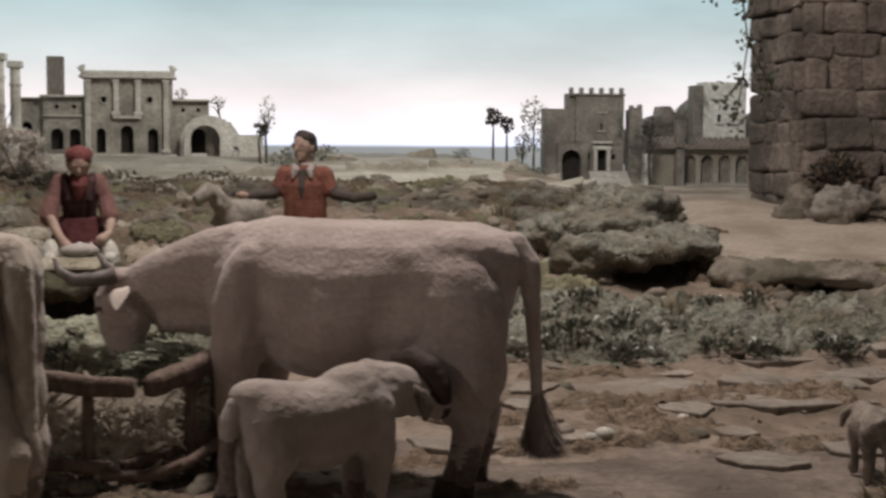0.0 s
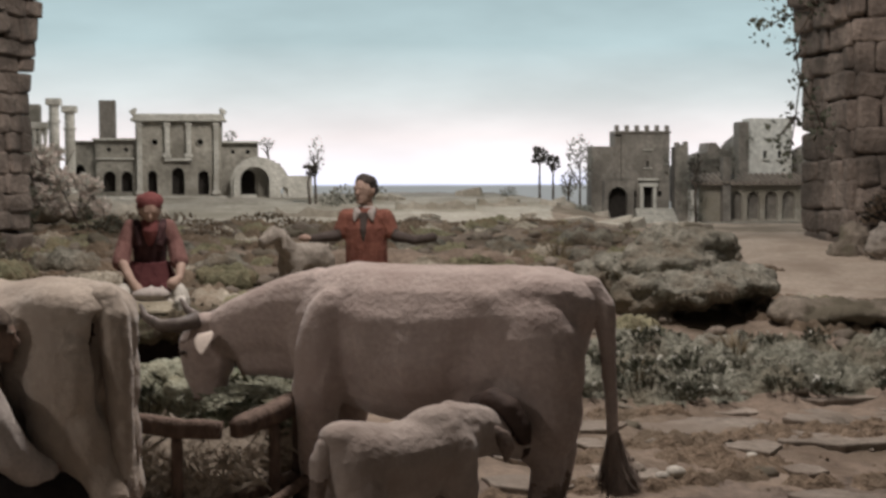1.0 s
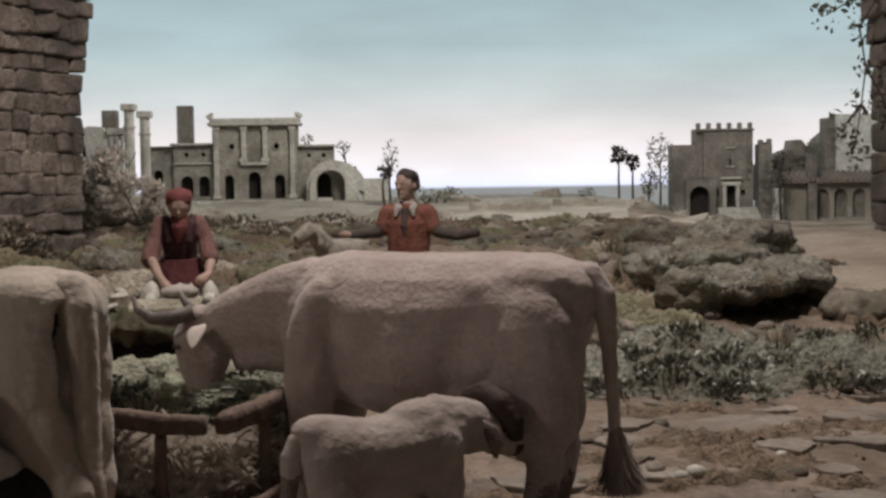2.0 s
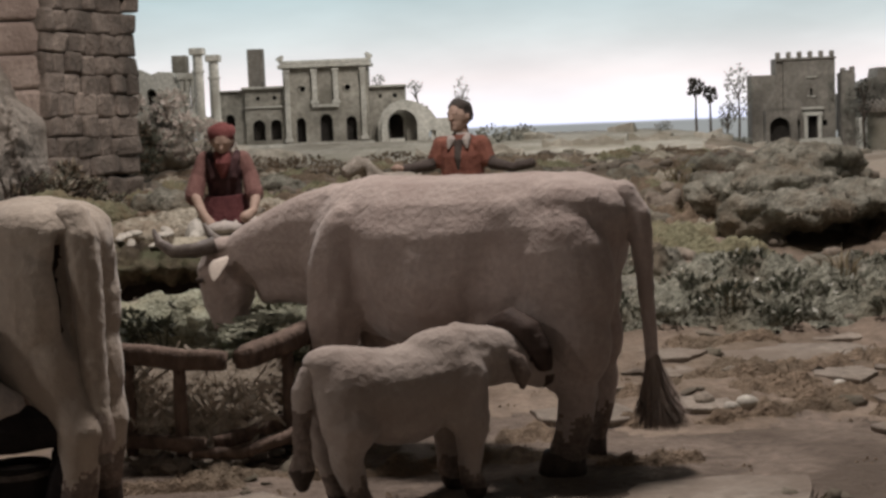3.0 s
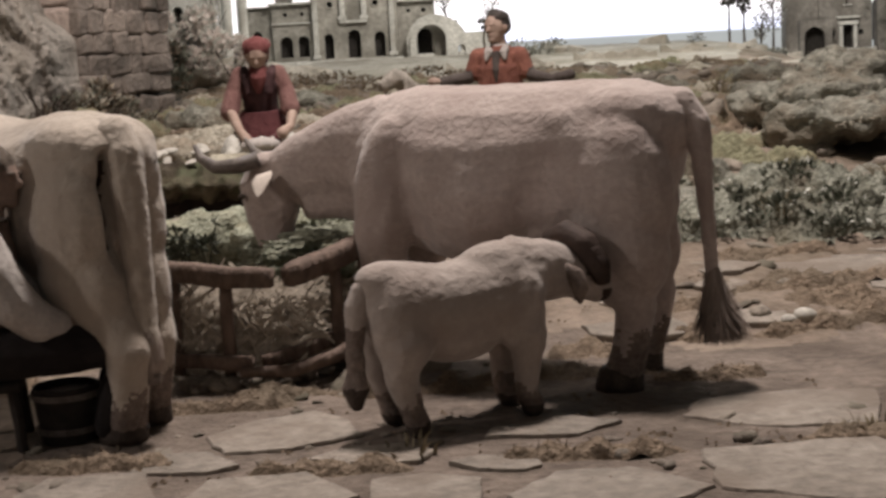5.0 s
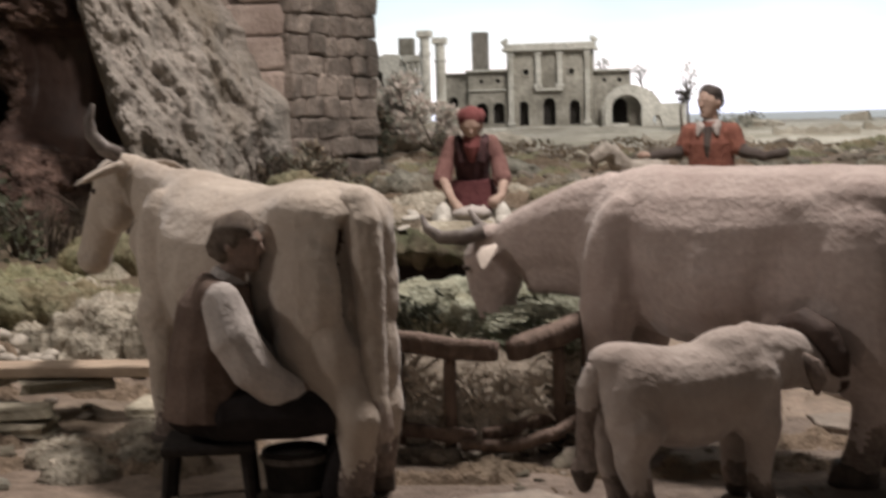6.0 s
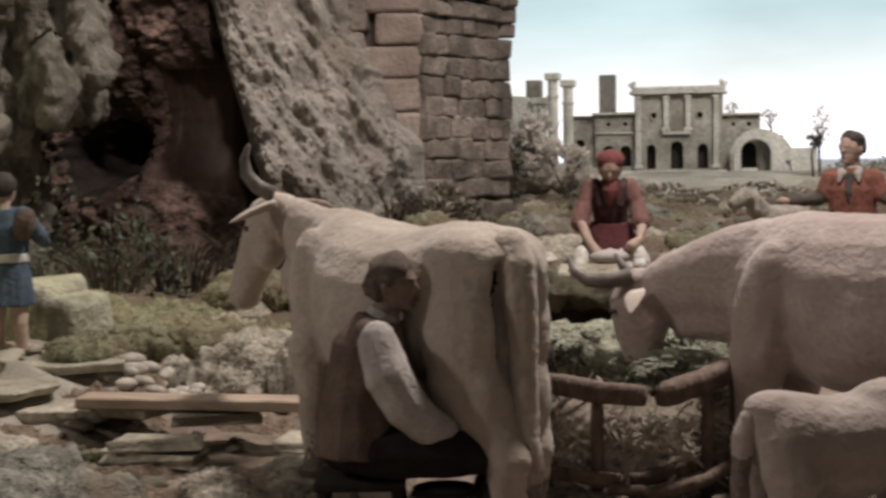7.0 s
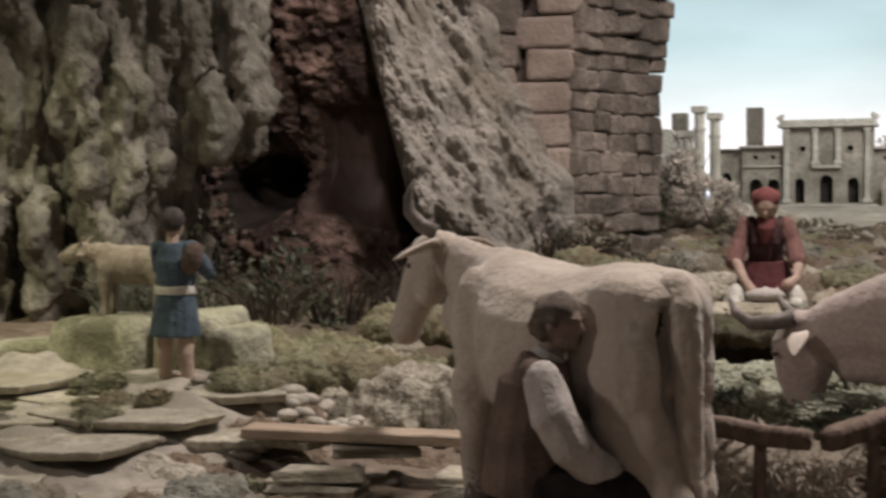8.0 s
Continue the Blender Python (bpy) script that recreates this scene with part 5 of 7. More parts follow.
# ---- cattle ----
def cow_mesh(head_low, step_back=0.0, pale=False):
    """A clay cow facing +x, with its tail root over the origin."""
    fore = 0.0 if head_low else -0.016
    bm = bmesh.new()
    body(bm, [(-0.012, 0.222, 0.024, 0.024), (-0.003, 0.210, 0.042, 0.044), (0.02, 0.197, 0.058, 0.064), (0.055, 0.188, 0.064, 0.075), (0.085, 0.184, 0.064, 0.078), (0.12, 0.180, 0.070, 0.081), (0.16, 0.178, 0.074, 0.083),
              (0.205, 0.180, 0.070, 0.081), (0.24, 0.185, 0.057, 0.078), (0.275, 0.188, 0.044, 0.068), (0.308, 0.185, 0.028, 0.046)])
    for s in (-1, 1):
        ball(bm, (0.032, 0.022 * s, 0.230), (0.046, 0.031, 0.0275))
        ball(bm, (0.078, 0.036 * s, 0.224), (0.030, 0.020, 0.020))
        if head_low and s > 0:
            ball(bm, (0.026, 0.038 * s, 0.172), (0.046, 0.034, 0.068), (0, 8, 0))
            ball(bm, (0.020, 0.042 * s, 0.124), (0.036, 0.029, 0.048), (0, 14, 0))
        elif head_low:
            ball(bm, (0.042, 0.026 * s, 0.172), (0.042, 0.024, 0.066), (0, 8, 0))
            ball(bm, (0.034, 0.030 * s, 0.124), (0.030, 0.022, 0.048), (0, 14, 0))
        else:
            ball(bm, (0.021 if s > 0 else 0.038, 0.031 * s, 0.174), (0.045, 0.030, 0.066), (0, 8, 0))
            ball(bm, (-0.002 if s > 0 else 0.016, 0.026 * s, 0.122), (0.029, 0.024, 0.050), (0, 12, 0))
        ball(bm, (0.258, (0.040 if head_low else 0.034) * s, 0.170 if head_low else 0.182), (0.034, 0.027, 0.070) if head_low else (0.034, 0.026, 0.064), (0, -10 if head_low else 4, 0))
        f, wide = (0.0 if s > 0 else 0.012, 0.041 if s > 0 else 0.033) if head_low else (step_back * (1.0 if s > 0 else 0.3), 0.020 if s > 0 else 0.026)
        limb(bm, [(0.042 + f * 0.5, max(wide, 0.028) * s, 0.130), (0.030 + f * 0.85, wide * s, 0.095), (0.016 + f, wide * s, 0.072), (0.022 + f, wide * s, 0.038), (0.029 + f, wide * s, 0.016)],
             [0.034, 0.026, 0.0185, 0.0162, 0.0170] if head_low else [0.034, 0.0255, 0.0195, 0.0168, 0.0178])
        limb(bm, [(0.268 + fore * 0.5, 0.038 * s, 0.135), (0.270 + fore, 0.038 * s, 0.090), (0.274 + fore, 0.038 * s, 0.065), (0.272 + fore, 0.037 * s, 0.036), (0.275 + fore, 0.037 * s, 0.016)],
             [0.029, 0.0205, 0.0175, 0.0158, 0.0165] if head_low else [0.026, 0.0185, 0.0160, 0.0145, 0.0155])
    ball(bm, (0.158, 0, 0.166), (0.082, 0.080, 0.068))
    ball(bm, (0.010, 0, 0.222), (0.036, 0.044, 0.033))
    if head_low:
        neck = [(0.280, 0, 0.202), (0.322, 0, 0.200), (0.365, 0, 0.192), (0.405, 0, 0.180)]
        dewlap = [(0.300, 0, 0.165), (0.345, 0, 0.160), (0.385, 0, 0.152)]
        head = [(0.424, 0, 0.190), (0.429, 0, 0.168), (0.426, 0, 0.138), (0.419, 0, 0.109), (0.415, 0, 0.095)]
        thick = [0.056, 0.046, 0.037, 0.030]
    else:
        neck = [(0.272, 0, 0.210), (0.308, 0, 0.224), (0.345, 0, 0.240), (0.372, 0, 0.252)]
        dewlap = [(0.290, 0, 0.164), (0.332, 0, 0.178), (0.378, 0, 0.204)]
        head = [(0.388, 0.002, 0.268), (0.408, 0.004, 0.252), (0.433, 0.008, 0.220), (0.453, 0.012, 0.187), (0.459, 0.013, 0.172)]
        thick = [0.055, 0.044, 0.036, 0.029]
    tube(bm, neck, thick, 14, flat=0.56)
    tube(bm, dewlap, [0.034, 0.026, 0.018] if head_low else [0.040, 0.033, 0.025], 10, flat=0.5)
    tube(bm, head, [0.021, 0.0305, 0.0272, 0.0205, 0.0165] if head_low else [0.022, 0.033, 0.0270, 0.0215, 0.0205], 14, flat=0.74)
    ball(bm, head[3] if head_low else head[4], (0.0215, 0.0190, 0.018))
    ball(bm, head[0], (0.018, 0.020, 0.014))
    jaw = Vector(head[2]) + (Vector((-0.016, 0, 0.012)) if head_low else Vector((-0.024, 0, 0.002)))
    ball(bm, jaw, (0.019, 0.017, 0.026) if head_low else (0.022, 0.018, 0.022))
    bm = fuse(bm, 0.0030, 9, 0.0007, 26)
    bm.normal_update()
    for v in bm.verts:
        x, y, z = v.co
        v.co.z += 0.0006 * fbm(x * 70, y * 70, z * 70, 2)
        if not head_low and z > 0.18 and x < 0.33:
            # high withers and a hollow loin
            v.co.z += step(z, 0.18, 0.24) * (0.0065 * math.exp(-((x - 0.262) / 0.035) ** 2) - 0.0065 * math.exp(-((x - 0.125) / 0.045) ** 2))
        # wrinkled skin over the back
        v.co.z += 0.0005 * step(z, 0.17, 0.24) * fbm(x * 45 + 20 * z, y * 30, z * 24, 3)
        # brushed waves of the coat
        v.co += v.normal * 0.0004 * step(z, 0.11, 0.19) * (1 - step(x, 0.33, 0.38)) * fbm(x * 55 + 25 * z, y * 40, z * 130, 3)
        # cleft under the tail
        if not head_low and x < 0.045 and z < 0.236:
            v.co.x += 0.022 * math.exp(-((y - 0.0165) / 0.0055) ** 2) * step(z, 0.125, 0.165) * (1 - step(z, 0.222, 0.236)) * (1 - step(x, 0.015, 0.045))
        # folds of the shoulder and of the flank
        fold = math.exp(-((x - 0.232 - 0.25 * (z - 0.18)) / 0.014) ** 2) + 0.9 * math.exp(-((x - 0.092 + 0.35 * (z - 0.18)) / 0.022) ** 2)
        if 0.11 < z < 0.25 and abs(y) > 0.03:
            v.co.y *= 1 - 0.11 * fold * step(z, 0.11, 0.14) * (1 - step(z, 0.185, 0.225))
    # browner hide towards the hooves, with a ragged upper edge
    ragged = random.Random(3)
    for f in bm.faces:
        c = f.calc_center_median()
        f.material_index = 0
        if c.z < 0.085 and c.x < 0.33 and fbm(c.x * 70, c.y * 70, c.z * 40, 4) * 0.020 + c.z + ragged.gauss(0, 0.003) < (0.047 if c.x < 0.2 and head_low else 0.040):
            f.material_index = 6
    # shade in the cleft beside the tail, coloured with the dark udder skin
    for f in bm.faces:
        c = f.calc_center_median()
        if not head_low and abs(c.y - 0.0160) < 0.0035 and -0.02 < c.x < 0.05 and 0.15 < c.z < 0.224 and f.normal.x < 0.3:
            f.material_index = 1
    if head_low:
        for f in bm.faces:
            c = f.calc_center_median()
            if c.x > 0.39 and c.z + 0.02 * fbm(c.x * 50, c.y * 50, c.z * 50, 3) < 0.112:
                f.material_index = 6
    # udder
    ud = bmesh.new()
    ball(ud, (0.105, 0.0, 0.100), (0.032, 0.032, 0.024))
    tube(ud, [(0.088, 0.055, 0.110), (0.076, 0.072, 0.130), (0.058, 0.082, 0.138), (0.040, 0.086, 0.131), (0.028, 0.086, 0.113), (0.026, 0.084, 0.098)], [0.010, 0.0125, 0.0135, 0.0125, 0.0105, 0.007], 8)
    tube(ud, [(0.10, -0.02, 0.085), (0.10, -0.02, 0.062)], [0.008, 0.005], 8)
    join(bm, fuse(ud, 0.003, 3), 1)
    # horns, ears, hooves, tail
    more = bmesh.new()
    if head_low:
        horns = [(0.424, 0.016, 0.196), (0.440, 0.030, 0.191), (0.460, 0.040, 0.191), (0.476, 0.042, 0.200), (0.484, 0.040, 0.213)]
        ear, turn, size = (0.406, 0.037, 0.172), (38, 14, 10), (0.0115, 0.0165, 0.005)
    else:
        horns = [(0.380, 0.016, 0.280), (0.388, 0.030, 0.288), (0.396, 0.039, 0.302), (0.396, 0.041, 0.318), (0.388, 0.039, 0.332)]
        ear, turn, size = (0.376, 0.043, 0.262), (22, 0, -12), (0.0150, 0.026, 0.008)
    for s in (-1, 1):
        if head_low or s > 0:
            tube(more, [(x, y * s, z) for x, y, z in horns], [0.0088, 0.0082, 0.0068, 0.0048, 0.0018], 10, 3)
        m = pose(ear[0], ear[1] * s, ear[2], -turn[0] * s, turn[1], turn[2] * s)
        loops = []
        for k, w in ((-1.0, 0.75), (-0.6, 1.0), (-0.1, 0.9), (0.4, 0.6), (0.8, 0.26), (1.0, 0.05)):
            loops.append([m @ Vector((size[0] * w * math.cos(a), s * size[1] * k, size[2] * (w * math.sin(a) * 0.6 + 0.5 * w * math.cos(a) ** 2))) for a in (2 * math.pi * j / 12 for j in range(12))])
        rings(more, loops if s > 0 else loops[::-1], 2 if head_low else 0)
        f, wide = (0.0 if s > 0 else 0.012, 0.041 if s > 0 else 0.033) if head_low else (step_back * (1.0 if s > 0 else 0.3), 0.020 if s > 0 else 0.026)
        for x, y in ((0.031 + f, wide * s), (0.277 + fore, 0.037 * s)):
            rings(more, [[(x + r * 1.12 * math.cos(a) + push, y + r * math.sin(a), z) for a in (2 * math.pi * k / 14 for k in range(14))] for z, r, push in ((0.0, 0.0192, 0.003), (0.006, 0.0188, 0.0025), (0.016, 0.0175, 0.001), (0.02, 0.0165, 0))], 4)
        eye = Vector(head[1]) + Vector((0.013, 0.0235 * s, -0.008))
        ball(more, eye, (0.004, 0.003, 0.003), mat=4, u=8, v=6)
    join(bm, more)
    tail = bmesh.new()
    if head_low:
        limb(tail, [(0.006, 0, 0.242), (-0.012, 0, 0.240), (-0.026, 0, 0.222), (-0.031, 0, 0.18), (-0.034, 0, 0.13), (-0.037, 0, 0.086)], [0.0135, 0.0138, 0.0125, 0.0085, 0.0065, 0.0055])
        tube(tail, [(-0.037, 0, 0.096), (-0.038, 0, 0.080), (-0.041, 0, 0.062), (-0.044, 0, 0.050)], [0.0055, 0.0095, 0.015, 0.012], 14)
    else:
        limb(tail, [(0.008, 0.0, 0.242), (-0.006, 0.001, 0.241), (-0.017, 0.001, 0.226), (-0.023, 0.001, 0.18), (-0.029, 0.003, 0.12), (-0.036, 0.005, 0.085)], [0.0155, 0.0165, 0.0155, 0.0135, 0.0110, 0.0085])
        tube(tail, [(-0.035, 0.005, 0.09), (-0.037, 0.005, 0.078), (-0.039, 0.005, 0.062), (-0.040, 0.005, 0.054)], [0.0085, 0.0105, 0.010, 0.007], 14)
    tail = fuse(tail, 0.0022, 2, 0.0009, 60)
    top = 0.104 if head_low else 0.085
    for f in tail.faces:
        c = f.calc_center_median()
        f.material_index = 5 if c.z + 0.02 * fbm(c.x * 80, c.y * 80, c.z * 25, 3) < top else 0
    join(bm, tail)
    # loose hair of the tassel
    rng = random.Random(12)
    for _ in range(1300 if head_low else 500):
        z0 = top * (0.98 - 0.35 * rng.random())
        low = (0.036 if head_low else 0.046) + 0.022 * rng.random() ** 2
        wide = (0.025 if head_low else 0.010) * math.sqrt(rng.random())
        a = rng.uniform(0, 2 * math.pi)
        x0, y0 = (-0.0365, 0.0) if head_low else (-0.038, 0.005)
        drift = -0.016 * rng.random() if head_low else 0
        p = Vector((x0 + 0.005 * math.cos(a), y0 + 0.005 * math.sin(a), z0))
        q = Vector((x0 + wide * 0.62 * math.cos(a) + drift * 0.5, y0 + wide * 0.62 * math.sin(a), (z0 + low) / 2 - 0.006))
        e = Vector((x0 + wide * math.cos(a) + drift, y0 + wide * math.sin(a), low))
        w = Vector((-math.sin(a), math.cos(a), 0)) * 0.0009
        v = [bm.verts.new(k) for k in (p - w, p + w, q + w, q - w, e)]
        bm.faces.new(v[:4]).material_index = 5
        bm.faces.new((v[3], v[2], v[4])).material_index = 5
    return bm, [HIDE_PALE if pale else HIDE, BROWN_SKIN_AND_SHADE, EAR_WHITE, HORN, HOOF, TAIL_HAIR, BROWN_LEG]


BROWN_LEG = surf("brown_lower_hide", (0.155, 0.118, 0.100), (0.27, 0.216, 0.186), 40, 0.92, 0.7, 0.004)


def build_cattle():
    bm, mats = cow_mesh(True)
    statue("cow", bm, mats, (0.037, 0.022, 0.0), 151.5, "cream cow figure with lowered head feeding at a trough", "cow", "cattle")
    bm, mats = cow_mesh(False, -0.047, True)
    statue("cow", bm, mats, (-0.412, -0.068, 0.0), 138, "pale cream cow figure standing with raised head", "cow", "cattle")
    # the suckling calf
    bm = bmesh.new()
    body(bm, [(-0.014, 0.108, 0.012, 0.014), (-0.004, 0.103, 0.025, 0.028), (0.018, 0.099, 0.033, 0.037), (0.05, 0.094, 0.035, 0.036), (0.08, 0.095, 0.035, 0.037), (0.11, 0.101, 0.031, 0.039), (0.138, 0.105, 0.023, 0.030)])
    ball(bm, (0.103, 0, 0.120), (0.038, 0.022, 0.022))
    ball(bm, (0.006, 0, 0.122), (0.024, 0.023, 0.015))
    ball(bm, (0.064, 0, 0.080), (0.048, 0.034, 0.031))
    for s in (-1, 1):
        ball(bm, (0.013, 0.018 * s, 0.088), (0.028, 0.019, 0.040))
        ball(bm, (0.113, 0.019 * s, 0.088), (0.024, 0.016, 0.036))
        limb(bm, [(0.012, 0.021 * s, 0.072), (0.006, 0.022 * s, 0.048), (0.014, 0.022 * s, 0.022), (0.018, 0.022 * s, 0.0095)], [0.021, 0.0135, 0.0102, 0.0110])
        limb(bm, [(0.118, 0.020 * s, 0.07), (0.117, 0.020 * s, 0.042), (0.116, 0.020 * s, 0.020), (0.120, 0.020 * s, 0.0095)], [0.0170, 0.0118, 0.0098, 0.0108])
    tube(bm, [(0.115, 0, 0.114), (0.148, 0, 0.113), (0.170, 0, 0.108)], [0.031, 0.026, 0.021], 12, flat=0.75)
    tube(bm, [(0.158, 0, 0.113), (0.180, 0, 0.103), (0.197, 0, 0.093)], [0.0215, 0.0185, 0.0135], 12, flat=0.8)
    ball(bm, (0.198, 0, 0.092), (0.0128, 0.0120, 0.0122))
    bm = fuse(bm, 0.0024, 7, 0.0009, 40)
    bm.normal_update()
    for v in bm.verts:
        x, y, z = v.co
        v.co += v.normal * 0.0004 * fbm(x * 70 + 30 * z, y * 60, z * 120, 3)
    for f in bm.faces:
        c = f.calc_center_median()
        rag = 0.012 * fbm(c.x * 90, c.y * 90, c.z * 60, 3)
        f.material_index = 1 if c.z + 0.4 * rag < 0.012 else 2 if c.x > 0.196 and c.z < 0.092 else 3 if c.z + rag < 0.030 else 0
    tail = bmesh.new()
    limb(tail, [(-0.010, 0, 0.118), (-0.019, 0, 0.103), (-0.022, 0, 0.07), (-0.022, 0, 0.05)], [0.0095, 0.009, 0.0078, 0.008])
    limb(tail, [(-0.022, 0, 0.05), (-0.023, 0, 0.040), (-0.023, 0, 0.030)], [0.0085, 0.0105, 0.0075])
    tail = fuse(tail, 0.002, 2, 0.0014, 60)
    for f in tail.faces:
        z = f.calc_center_median().z
        f.material_index = 1 if z < 0.042 else 3 if z < 0.088 else 0
    join(bm, tail)
    ears = bmesh.new()
    for s in (-1, 1):
        tube(ears, [(0.158, 0.015 * s, 0.116), (0.163, 0.022 * s, 0.110), (0.166, 0.025 * s, 0.098), (0.166, 0.023 * s, 0.086)], [0.004, 0.0075, 0.0075, 0.002], 10, 3, 0.45)
        ball(ears, (0.181, 0.0145 * s, 0.108), (0.0026, 0.0018, 0.0022), mat=1, u=8, v=6)
    join(bm, ears)
    statue("calf", bm, [CALF_HIDE, HOOF, BROWN_SKIN_AND_SHADE, BROWN_LEG], (-0.204, -0.112, 0.0), 28, "small grey-cream calf figure suckling under the cow", "calf", "cattle")


def goat(coat, place, turn, label, scale=1.0, name="goat", horned=True, drop=0.0):
    """drop: how far the head hangs below its usual height."""
    bm = bmesh.new()
    body(bm, [(-0.05, 0.078, 0.012, 0.014), (-0.035, 0.075, 0.022, 0.024), (0.0, 0.073, 0.025, 0.026), (0.035, 0.076, 0.021, 0.025), (0.05, 0.08, 0.013, 0.016)])
    for s in (-1, 1):
        limb(bm, [(-0.038, 0.014 * s, 0.07), (-0.042, 0.014 * s, 0.035), (-0.038, 0.014 * s, 0.006)], [0.013, 0.007, 0.007])
        limb(bm, [(0.036, 0.012 * s, 0.07), (0.036, 0.012 * s, 0.035), (0.038, 0.012 * s, 0.006)], [0.012, 0.007, 0.007])
        if horned:
            tube(bm, [(0.078, 0.008 * s, 0.118 - drop), (0.070, 0.012 * s, 0.132 - drop), (0.058, 0.014 * s, 0.136 - drop)], [0.004, 0.003, 0.0015], 6)
            ball(bm, (0.07, 0.018 * s, 0.108 - drop), (0.005, 0.012, 0.004), (0, 0, 20 * s))
        else:
            limb(bm, [(0.070, 0.010 * s, 0.118 - drop), (0.074, 0.018 * s, 0.110 - drop), (0.076, 0.020 * s, 0.094 - drop)], [0.006, 0.0065, 0.005])
    tube(bm, [(0.04, 0, 0.086), (0.062, 0, 0.105 - drop * 0.7), (0.074, 0, 0.112 - drop)], [0.019, 0.014, 0.012], 10, flat=0.8)
    tube(bm, [(0.072, 0, 0.115 - drop), (0.092, 0, 0.108 - drop), (0.110, 0, 0.102 - drop)], [0.014, 0.0115, 0.008], 10, flat=0.8)
    tube(bm, [(-0.05, 0, 0.088), (-0.062, 0, 0.094)], [0.006, 0.003], 6)
    return statue(name, fuse(bm, 0.003, 2, 0.0018, 50), [coat], place, turn, label, name, scale=scale)


# ---- figures of painted clay, each one plain mesh ----
def figure(groups, voxel=0.0017, smooth=2):
    """groups: for each material a function that fills a bmesh."""
    out = bmesh.new()
    for i, fill in enumerate(groups):
        bm = bmesh.new()
        fill(bm)
        join(out, fuse(bm, voxel, smooth, 0.0008, 60), i)
    return out


def head_shape(bm, x, y, z, r, nose=True):
    ball(bm, (x, y, z + r * 0.08), (r * 0.96, r * 0.78, r * 1.02))
    ball(bm, (x + r * 0.22, y, z - r * 0.50), (r * 0.62, r * 0.58, r * 0.64))
    if nose:
        tube(bm, [(x + r * 0.88, y, z + r * 0.08), (x + r * 1.08, y, z - r * 0.26), (x + r * 0.90, y, z - r * 0.34)], [r * 0.10, r * 0.14, r * 0.13], 8)
        ball(bm, (x + r * 0.80, y, z + r * 0.20), (r * 0.17, r * 0.52, r * 0.10))
        ball(bm, (x + r * 0.74, y, z - r * 0.60), (r * 0.18, r * 0.28, r * 0.13))
        ball(bm, (x + r * 0.62, y, z - r * 0.90), (r * 0.26, r * 0.30, r * 0.22))
    for s in (-1, 1):
        ball(bm, (x - r * 0.08, y + s * r * 0.80, z - r * 0.10), (r * 0.17, r * 0.12, r * 0.26))
    tube(bm, [(x - r * 0.2, y, z - r * 0.6), (x - r * 0.35, y, z - r * 1.8)], [r * 0.5, r * 0.55], 10)


def hair_shape(bm, x, y, z, r):
    """Short hair over the crown and the back of a head."""
    ball(bm, (x - 0.08 * r, y, z + 0.38 * r), (0.94 * r, 0.81 * r, 0.80 * r))
    ball(bm, (x - 0.42 * r, y, z + 0.02 * r), (0.64 * r, 0.85 * r, 0.86 * r))
    for s in (-1, 1):
        ball(bm, (x - 0.04 * r, y + 0.60 * s * r, z + 0.16 * r), (0.44 * r, 0.25 * r, 0.42 * r))
        ball(bm, (x + 0.86 * r, y + 0.34 * s * r, z + 0.16 * r), (0.13 * r, 0.20 * r, 0.07 * r))
    for k in range(15):
        a = (k - 7) * 0.21
        tube(bm, [(x + 0.66 * r, y + 0.50 * r * math.sin(a), z + (0.45 + 0.38 * math.cos(a)) * r), (x + 0.2 * r, y + 0.78 * r * math.sin(a), z + (0.44 + 0.76 * math.cos(a)) * r),
                  (x - 0.6 * r, y + 0.78 * r * math.sin(a + 0.1), z + (0.36 + 0.66 * math.cos(a)) * r), (x - 0.96 * r, y + 0.62 * r * math.sin(a), z - 0.05 * r), (x - 0.86 * r, y + 0.58 * r * math.sin(a), z - 0.5 * r)], [0.06 * r, 0.085 * r, 0.085 * r, 0.08 * r, 0.05 * r], 6)


